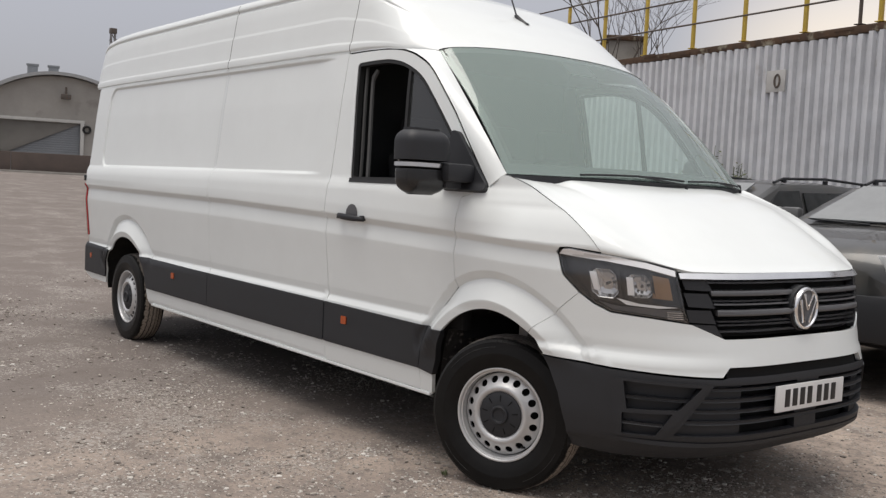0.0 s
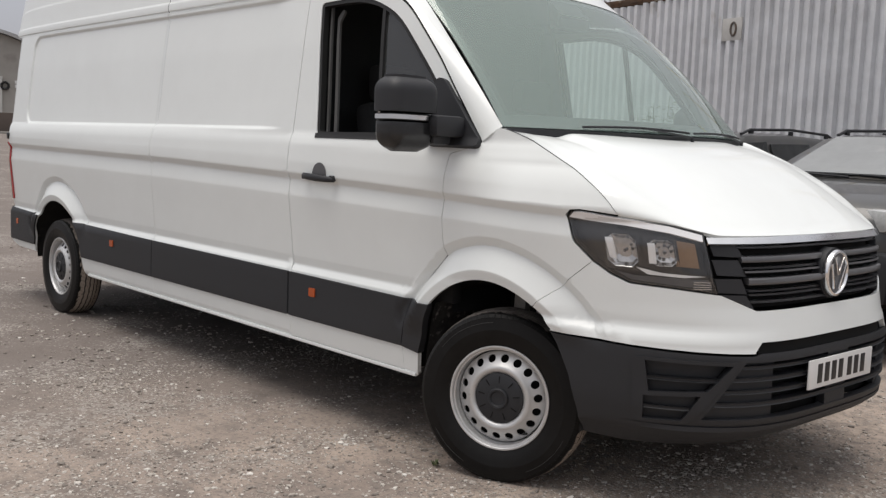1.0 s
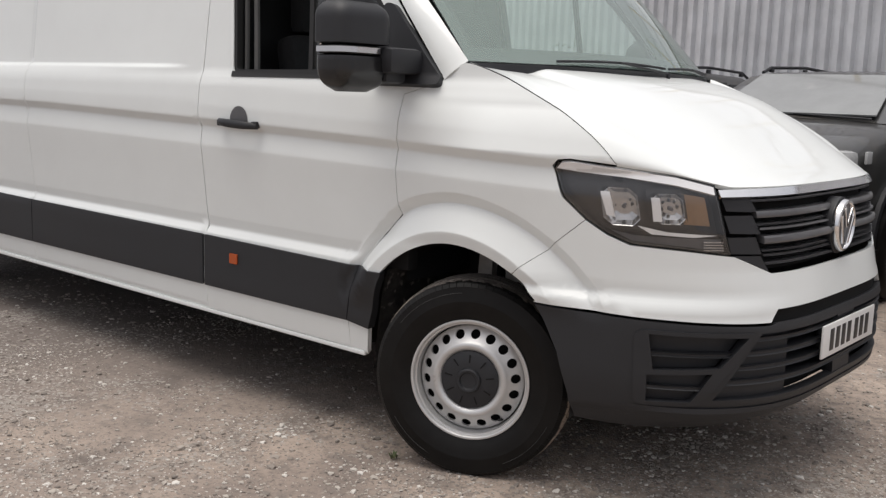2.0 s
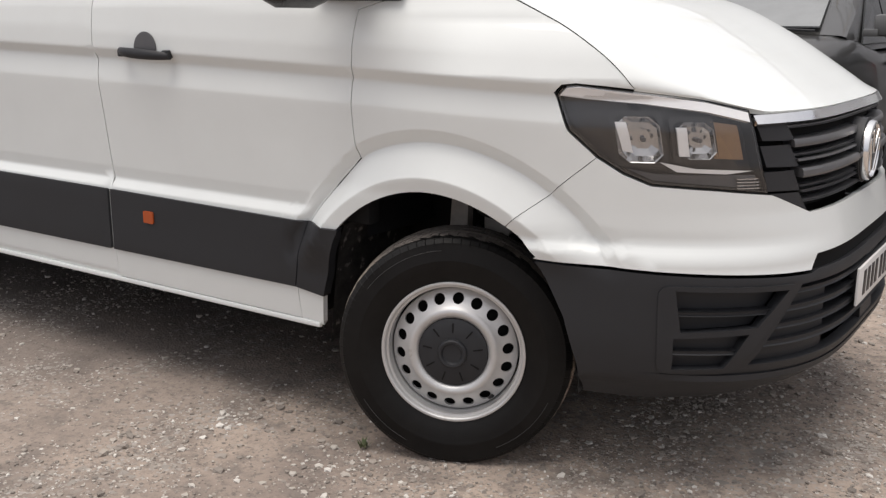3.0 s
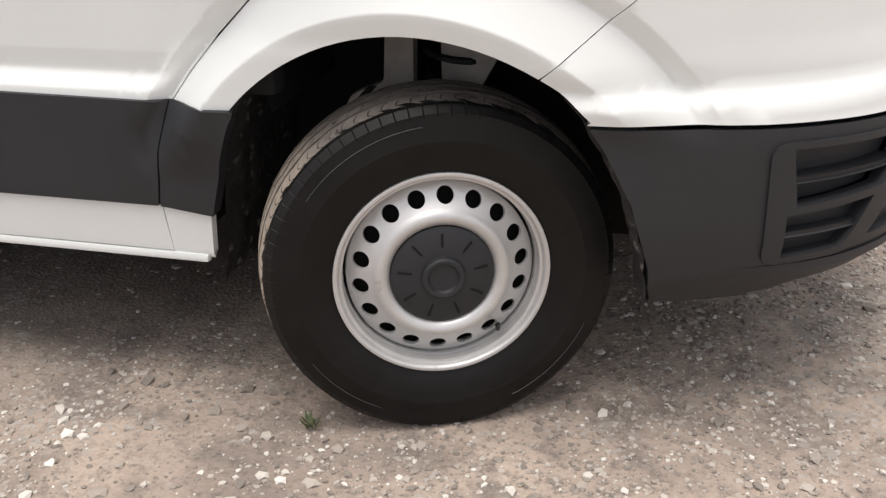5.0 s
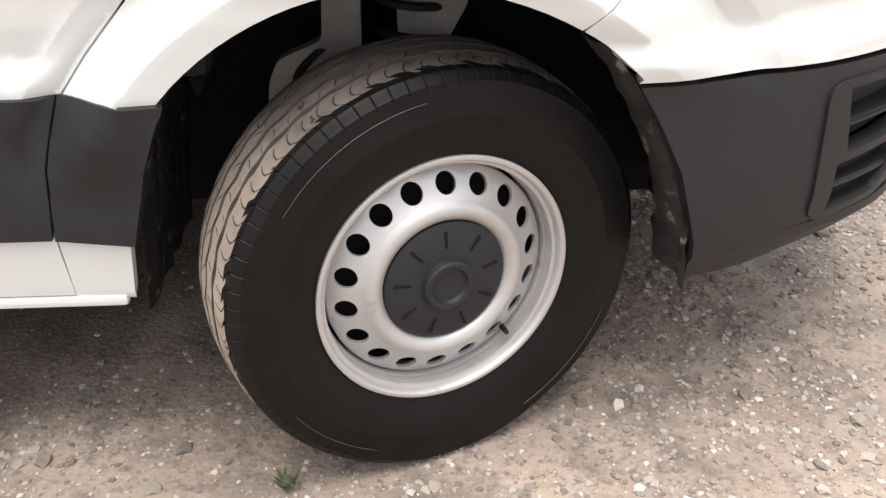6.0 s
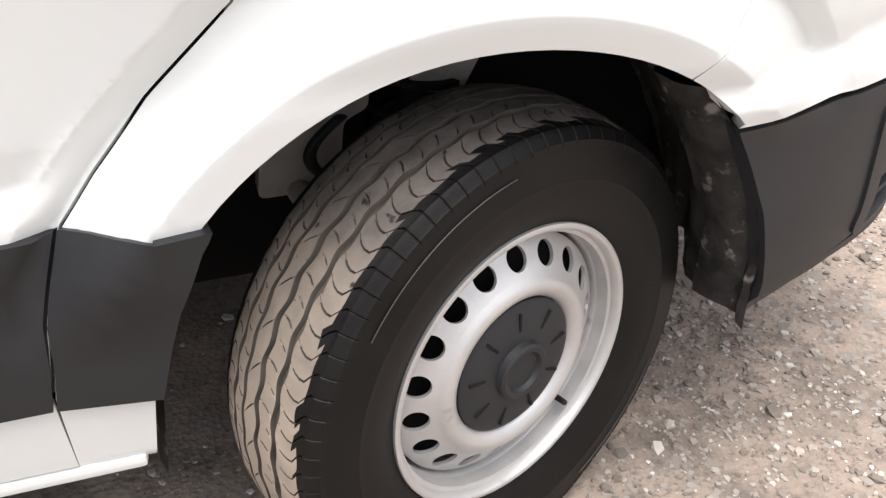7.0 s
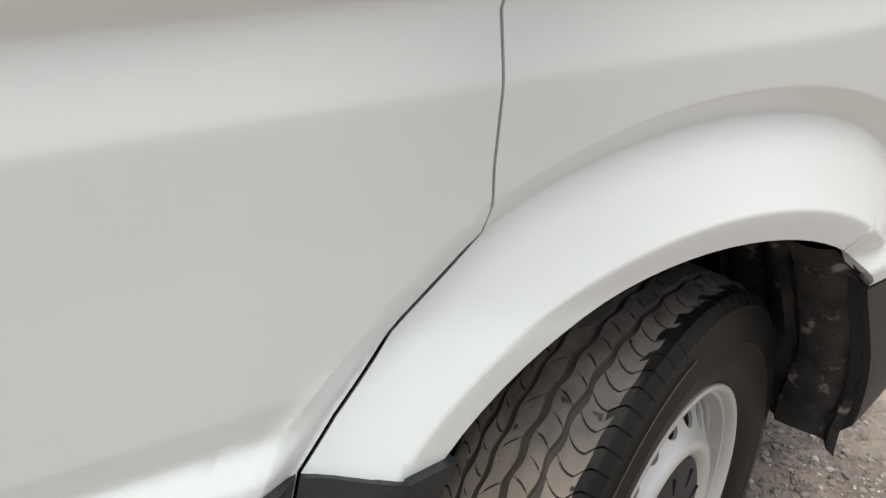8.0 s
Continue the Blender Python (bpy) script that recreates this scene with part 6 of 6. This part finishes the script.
# weeds and small clutter at the wall behind the cars
for j, (s, z, n) in enumerate(((2.75, 1.95, 26), (2.45, 2.05, 34), (1.95, 1.95, 26), (1.75, 1.9, 18))):
    rnd = random.Random(40 + j)
    bm = bmesh.new()
    for i in range(5):
        b = Vector(on_wall(s + rnd.uniform(-0.15, 0.15), 0.25, 0.0))
        t = Vector(on_wall(s + rnd.uniform(-0.2, 0.2), 0.25 + rnd.uniform(-0.1, 0.1), z + rnd.uniform(-0.25, 0.15)))
        tube(bm, b, t, 0.012, 0.004, 6)
        for q in range(n):
            c = b.lerp(t, rnd.uniform(0.5, 1.0)) + Vector((rnd.uniform(-0.1, 0.1), rnd.uniform(-0.1, 0.1), rnd.uniform(-0.06, 0.06)))
            a = rnd.uniform(0, 6.28)
            d = Vector((math.cos(a), math.sin(a), rnd.uniform(-0.6, 0.6))) * rnd.uniform(0.02, 0.045)
            e = Vector((-d.y, d.x, 0.02)) * 0.4
            bm.faces.new([bm.verts.new(c + v) for v in (d, e, -d, -e)])
    tagged(part("tall_weed", bm, LEAF), "dark leggy weed growing against the wall", "weed", "weeds by the wall")

# ---- bare tree and a cabin behind the wall ----
def bare_tree(name, at, height, seed):
    rnd = random.Random(seed)
    tree = empty(name, "bare winter tree with fine twigs behind the wall", "tree")
    bm = bmesh.new()
    tw = bmesh.new()

    def grow(p, d, l, r, depth):
        q = p + d * l
        tube(bm if depth < 3 else tw, p, q, r, r * 0.68, 7 if depth < 3 else 4)
        if depth > 6:
            return
        for i in range(rnd.choice((2, 2, 3)) if depth < 5 else 2):
            nd = (d + Vector((rnd.uniform(-1, 1), rnd.uniform(-1, 1), rnd.uniform(-0.25, 0.7))) * (0.72 if depth else 0.4)).normalized()
            grow(q, nd, l * rnd.uniform(0.62, 0.88), r * rnd.uniform(0.5, 0.68), depth + 1)
    grow(Vector(at), Vector((0.02, 0, 1)), height * 0.36, height * 0.014, 0)
    part("trunk", bm, BARK, tree)
    part("twig_spray", tw, BARK, tree, smooth=False)
    return tree


bare_tree("bare_tree", (-9.3, 10.4, 0), 5.0, 5)
cabin = boxed("cabin", (-10.87, 11.97, 2.3), (0.95, 0.7, 4.6), CONCRETE, None, "", 0.04, Matrix.Rotation(radians(-40), 4, "Z"))
tagged(cabin, "grey flat-roofed cabin behind the wall", "cabin")
boxed("cabin_roof", (-10.87, 11.97, 4.64), (1.1, 0.85, 0.10), RUST, cabin, "", 0.02, Matrix.Rotation(radians(-40), 4, "Z"))

# ---- far shed, barrier and mast ----
HEAD = radians(163.3)
shed_at = Vector((-49.52, 12.0, 1.2))
SM = Matrix.Translation(shed_at) @ Matrix.Rotation(HEAD - math.pi / 2, 4, "Z")
# local: x to the viewer's left, y towards the viewer is negative-back, z up
shed = empty("shed", "arched cement-rendered shed with a grey roller shutter", "shed", SM)


def shed_part(name, bm, material, label="", parent=None):
    ob = part(name, bm, material, parent or shed, label)
    return ob


gable = [(-5.6, -0.5)] + [(5.6 * math.cos(radians(a)), -0.55 + 5.55 * math.sin(radians(a))) for a in lerp_list(40, 180, 0)] + [(5.6, -0.5)]
DOOR_W0, DOOR_W1, DOOR_T = -0.85 - 1.95, -0.85 + 1.95, 2.62
bm = bmesh.new()
outline = [gable[0]] + gable[1:-1] + [gable[-1], (DOOR_W1, -0.5), (DOOR_W1, DOOR_T), (DOOR_W0, DOOR_T), (DOOR_W0, -0.5)]
fv = [bm.verts.new((x, 0, z)) for x, z in outline]
bm.faces.new(fv)
r = bmesh.ops.extrude_face_region(bm, geom=list(bm.faces))
bmesh.ops.translate(bm, vec=(0, 0.3, 0), verts=[e for e in r["geom"] if isinstance(e, bmesh.types.BMVert)])
bmesh.ops.triangulate(bm, faces=[f for f in bm.faces if len(f.verts) > 4])
shed_part("gable_wall", bm, RENDER_WALL)
rows_ = []
for y in (-0.35, 0.0, 4, 9, 14):
    rows_.append([(5.75 * math.cos(radians(a)), y, -0.5 + 5.72 * math.sin(radians(a))) for a in lerp_list(48, 180, 0)])
v_, f_ = loft(rows_)
v2 = [(x * 0.965, y, z - 0.16) for x, y, z in v_]
n_ = len(v_)
raw("barrel_roof", v_ + v2, f_ + [tuple(reversed([i + n_ for i in f])) for f in f_] + [(i, i + 1, i + 1 + n_, i + n_) for i in range(48)], SHEETROOF, shed, "pale grey barrel roof")
shutter = boxed("roller_shutter", (-0.85, 0.16, DOOR_T - 1.6), (3.9, 0.02, 3.2), SHUTTER, shed, "grey roller shutter, closed")
for i in range(26):
    boxed("slat", (-0.85, 0.12, DOOR_T - 0.06 - i * 0.12), (3.9, 0.03, 0.112), SHUTTER, shutter, "", 0.012)
for x, z, sx, sz in ((DOOR_W0 - 0.09, 1.1, 0.18, 3.2), (DOOR_W1 + 0.09, 1.1, 0.18, 3.2), (-0.85, DOOR_T + 0.08, 4.3, 0.16)):
    bm = bmesh.new()
    box(bm, (x, -0.05, z), (sx, 0.10, sz), 0.01)
    shed_part("door_surround", bm, mat("surround_pale", (0.55, 0.54, 0.51), 0.8, 0, (0.45, 0.44, 0.42), 3, 0.6))
for x, h in ((-1.35, 5.55), (-0.30, 5.60)):
    bm = bmesh.new()
    box(bm, (x, 2.5, 5.25), (0.52, 0.52, 1.0), 0.02)
    box(bm, (x, 2.5, 5.72), (0.62, 0.62, 0.10), 0.02)
    shed_part("roof_vent", bm, SHUTTER, "grey sheet-metal roof vent")
bm = bmesh.new()
box(bm, (0.35, -0.35, 3.95), (0.50, 0.20, 0.26), 0.03)
box(bm, (0.35, -0.15, 4.10), (0.08, 0.30, 0.30), 0.02)
tube(bm, (0.35, -0.3, 4.05), (0.35, -0.3, 4.45), 0.05, sides=8)
shed_part("flood_light", bm, WIRE, "grey flood light")
bm = bmesh.new()
prev = None
for i in range(25):
    a = 2 * math.pi * i / 24
    p = Vector((1.42 + 0.17 * math.cos(a), -0.10, 2.32 + 0.17 * math.sin(a)))
    if prev is not None:
        tube(bm, prev, p, 0.06, sides=8)
    prev = p
shed_part("hose_ring", bm, SEAL, "coiled black hose")
for dz in (0, 0.2):
    bm = bmesh.new()
    box(bm, (2.1, -0.06, 2.42 + dz - 0.1), (0.45, 0.04, 0.16), 0.01)
    shed_part("notice", bm, PLATE, "white notice")
low = empty("barrier_wall", "low brown board barrier across the yard", "wall", Matrix.Translation(shed_at) @ Matrix.Rotation(HEAD - math.pi / 2, 4, "Z"), kind="structure")
for k in range(-9, 6):
    bm = bmesh.new()
    box(bm, (k * 4.0, -5.5, 0.40), (3.98, 0.14, 0.96 + 0.01 * (k % 3)), 0.02)
    part("barrier_panel", bm, BOARD, low)
bm = bmesh.new()
box(bm, (-6, -5.85, -0.06), (60, 0.35, 0.18), 0.02)
part("barrier_kerb", bm, CONCRETE, low)
mast_at = Vector((-53.43, 16.12, 1.2))
bm = bmesh.new()
for dx, dy in ((0.16, 0.16), (-0.16, 0.16), (0.16, -0.16), (-0.16, -0.16)):
    tube(bm, mast_at + Vector((dx, dy, 0)), mast_at + Vector((dx * 0.7, dy * 0.7, 8.2)), 0.03, sides=6)
for i in range(20):
    z = i * 0.41
    tube(bm, mast_at + Vector((0.16, 0.16, z)), mast_at + Vector((-0.16, -0.16, z + 0.41)), 0.018, sides=5)
    tube(bm, mast_at + Vector((-0.16, 0.16, z)), mast_at + Vector((0.16, -0.16, z + 0.41)), 0.018, sides=5)
box(bm, mast_at + Vector((0, 0, 8.3)), (0.35, 0.35, 0.3), 0.02)
tagged(part("lattice_mast", bm, WIRE), "grey lattice mast beyond the shed", "mast")


# ---- parked cars ----
def make_car(name, label):
    """A boxy off-road estate in its own coordinates: x forward from mid-length, y left."""
    car = empty(name, label, "car", group="parked dark cars")
    # lower body: sections along the length
    st = [(-2.22, 0.70, 0.55, 1.02), (-2.16, 0.80, 0.42, 1.08), (-1.9, 0.88, 0.38, 1.10), (-1.0, 0.905, 0.36, 1.10), (0.0, 0.905, 0.36, 1.09), (0.75, 0.905, 0.36, 1.17), (0.95, 0.90, 0.37, 1.175),
          (1.5, 0.885, 0.38, 1.14), (1.9, 0.86, 0.38, 1.085), (2.08, 0.81, 0.40, 1.03), (2.17, 0.72, 0.46, 0.95), (2.20, 0.60, 0.52, 0.86)]
    rows = []
    for x, w, zb, zt in st:
        half = [(0.0, zb), (w * 0.85, zb), (w * 0.97, zb + 0.05), (w, zb + 0.18), (w * 1.005, zb + 0.36), (w * 0.99, zt - 0.16), (w * 0.965, zt - 0.07), (w * 0.90, zt - 0.018), (w * 0.80, zt + 0.006), (w * 0.4, zt + 0.022), (0, zt + 0.028)]
        ring = [(x, y, z) for y, z in half] + [(x, -y, z) for y, z in reversed(half[1:-1])]
        rows.append(ring)
    v, f = loft(rows, True)
    k = len(rows[0])
    raw("body", v, f + [tuple(range(k)), tuple(range((len(rows) - 1) * k, len(rows) * k))], CARPAINT, car, "dusty dark grey paint", angle=45)
    # cabin
    cs = [(1.00, 0.80, 1.06, 1.185), (0.57, 0.755, 1.07, 1.375), (0.18, 0.70, 1.08, 1.535), (0.0, 0.69, 1.08, 1.560), (-0.8, 0.69, 1.08, 1.590), (-1.6, 0.685, 1.08, 1.57), (-1.95, 0.70, 1.08, 1.50), (-2.12, 0.76, 1.06, 1.12)]
    rows = []
    for x, w, zb, zt in cs:
        wb = 0.845
        half = [(wb, zb), (wb + (w - wb) * 0.9, zb + (zt - zb) * 0.88), (w * 0.96, zb + (zt - zb) * 0.965), (w * 0.82, zt), (0, zt + 0.02)]
        rows.append([(x, y, z) for y, z in half] + [(x, -y, z) for y, z in reversed(half[:-1])])
    v, f = loft(rows)
    raw("cabin", v, f, CARPAINT, car, angle=30)

    def pane(nm, pts, lift, m=TINTED):
        bm = bmesh.new()
        vv = [bm.verts.new(p) for p in pts]
        fc = bm.faces.new(vv)
        bm.normal_update()
        n = fc.normal.copy()
        if n.dot(Vector(pts[0]) - Vector((-0.6, 0, 1.2))) < 0:
            fc.normal_flip()
            n = -n
        bmesh.ops.translate(bm, vec=n * lift, verts=bm.verts)
        r = bmesh.ops.extrude_face_region(bm, geom=[fc])
        bmesh.ops.translate(bm, vec=-n * 0.012, verts=[e for e in r["geom"] if isinstance(e, bmesh.types.BMVert)])
        return part(nm, bm, m, car, smooth=False)
    pane("windscreen", [(0.96, 0.62, 1.215), (0.96, -0.62, 1.215), (0.24, -0.53, 1.520), (0.24, 0.53, 1.520)], 0.028, SKYGLASS)
    pane("rear_window", [(-2.10, 0.62, 1.20), (-2.10, -0.62, 1.20), (-1.98, -0.55, 1.46), (-1.98, 0.55, 1.46)], 0.035)
    for sg in (1, -1):
        for x0, x1, t0, t1 in ((0.70, -0.22, 0.14, -0.22), (-0.30, -1.08, -0.30, -1.08), (-1.16, -1.92, -1.16, -1.78)):
            pane("side_window", [(x0, sg * 0.842, 1.12), (x1, sg * 0.842, 1.12), (t1, sg * 0.722, 1.49), (t0, sg * 0.722, 1.47)], 0.012)
        # roof rail on three feet
        bm = bmesh.new()
        pts_ = [(0.06, 1.56), (-0.10, 1.606), (-0.9, 1.635), (-1.7, 1.61), (-1.88, 1.55)]
        for a, b in zip(pts_, pts_[1:]):
            tube(bm, (a[0], sg * 0.615, a[1]), (b[0], sg * 0.615, b[1]), 0.014, sides=8)
        for x in (-0.12, -0.9, -1.68):
            box(bm, (x, sg * 0.615, 1.592), (0.07, 0.026, 0.05), 0.008)
        part("roof_rail", bm, BLACK, car, "black roof rail")
        bm = bmesh.new()
        box(bm, (0.62, sg * 1.00, 1.25), (0.11, 0.20, 0.15), 0.04)
        box(bm, (0.66, sg * 0.89, 1.20), (0.06, 0.10, 0.05), 0.01)
        part("door_mirror", bm, SATINCAR, car, "grey door mirror")
        bm = bmesh.new()
        box(bm, (2.02, sg * 0.665, 0.95), (0.22, 0.32, 0.15), 0.04, Matrix.Rotation(radians(-22 * sg), 4, "Z"))
        lampo = part("headlamp", bm, LAMPGLASS, car, "clear headlamp")
        bm = bmesh.new()
        box(bm, (1.86, sg * 0.868, 0.98), (0.10, 0.02, 0.08), 0.008)
        part("side_repeater", bm, LAMPGLASS, car, "clear side repeater")
        bm = bmesh.new()
        box(bm, (-2.10, sg * 0.78, 0.90), (0.12, 0.14, 0.40), 0.03)
        part("tail_lamp", bm, RED, car)
        for x in (-0.32, -1.18):
            bm = bmesh.new()
            box(bm, (x + 0.12, sg * 0.912, 0.98), (0.16, 0.03, 0.03), 0.008)
            part("door_handle", bm, BLACK, car)
        for x in (1.32, -1.32):
            v, f = lathe([(0.40, 0.0), (0.43, 0.01), (0.43, 0.05), (0.40, 0.06)], 28)
            raw("arch_trim", [(a + x, sg * (0.905) - sg * 0.03 + sg * b * 0.8, max(c, -0.02) + 0.40) for a, b, c in v], f, BLACK, car)
            # flat dark disc on the flank, painted shade in place of a hollow arch
            v, f = lathe([(0.0, 0.0), (0.40, 0.0)], 28)
            raw("arch_shade", [(a + x, sg * 0.898, max(c, -0.04) + 0.40) for a, b, c in v], f, CAVITY_SHADE, car)
            v, f = lathe([(0.20, -0.10), (0.24, -0.118), (0.31, -0.115), (0.343, -0.09), (0.345, 0.09), (0.31, 0.115), (0.20, 0.10)], 40)
            tyre = raw("tyre", [(a + x, sg * (0.835 + (-b)), c + 0.345) for a, b, c in v], f, RUBBER, car)
            v, f = lathe([(0.205, 0.10), (0.215, 0.108), (0.205, 0.09), (0.19, 0.07), (0.06, 0.085), (0.0, 0.09)], 40)
            raw("rim", [(a + x, sg * (0.835 + b), c + 0.345) for a, b, c in v], f, SILVER, tyre)
            for i in range(5):
                an = 2 * math.pi * i / 5
                bm = bmesh.new()
                box(bm, (0.12, 0, 0), (0.15, 0.03, 0.055), 0.01)
                bmesh.ops.transform(bm, matrix=Matrix.Translation((x, sg * 0.92, 0.345)) @ Matrix.Rotation(an, 4, "Y"), verts=bm.verts)
                part("spoke", bm, SILVER, tyre)
    bm = bmesh.new()
    box(bm, (2.10, 0, 0.58), (0.26, 1.66, 0.34), 0.06)
    part("front_bumper", bm, BLACK, car, "black plastic front bumper")
    bm = bmesh.new()
    box(bm, (-2.16, 0, 0.53), (0.18, 1.62, 0.26), 0.06)
    part("rear_bumper", bm, BLACK, car)
    bm = bmesh.new()
    for i in range(4):
        box(bm, (2.185, 0, 0.80 + 0.04 * i), (0.04, 0.78, 0.018), 0.005)
    part("grille", bm, BLACK, car)
    bm = bmesh.new()
    tube(bm, (1.00, 0.60, 1.212), (0.965, 0.02, 1.232), 0.008, 0.006, 6)
    tube(bm, (1.00, -0.05, 1.212), (0.965, -0.60, 1.232), 0.008, 0.006, 6)
    part("wiper", bm, BLACK, car)
    bm = bmesh.new()
    box(bm, (0, 0, 0.42), (4.0, 1.5, 0.12), 0.03)
    part("underside", bm, CAVITY_SHADE, car)
    return car


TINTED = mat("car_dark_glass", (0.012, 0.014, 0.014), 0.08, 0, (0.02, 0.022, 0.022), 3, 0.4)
# pale base and blotches paint the reflected sky into the cars' windscreens
SKYGLASS = mat("car_screen_sky_tone", (0.24, 0.25, 0.25), 0.05, 0, (0.15, 0.155, 0.155), 1.5, 0.6, dirt=(0.30, 0.30, 0.295), dirt_scale=1.3, dirt_at=0.55)
SATINCAR = mat("car_mirror_grey", (0.16, 0.16, 0.16), 0.35, 0.3, (0.12, 0.12, 0.12), 8, 0.5)
LAMPGLASS = mat("car_lamp", (0.55, 0.56, 0.56), 0.12, 0.1, (0.35, 0.36, 0.36), 20, 0.7)
car_a = make_car("parked_car", "dusty dark grey off-road estate car with roof rails")
car_a.matrix_world = pose(-0.82, 4.83, 0, 0, 0, -90)
copy_thing(car_a, pose(-3.05, 4.90, 0, 0, 0, -90))
copy_thing(car_a, pose(1.36, 4.65, 0, 0, 0, -90))
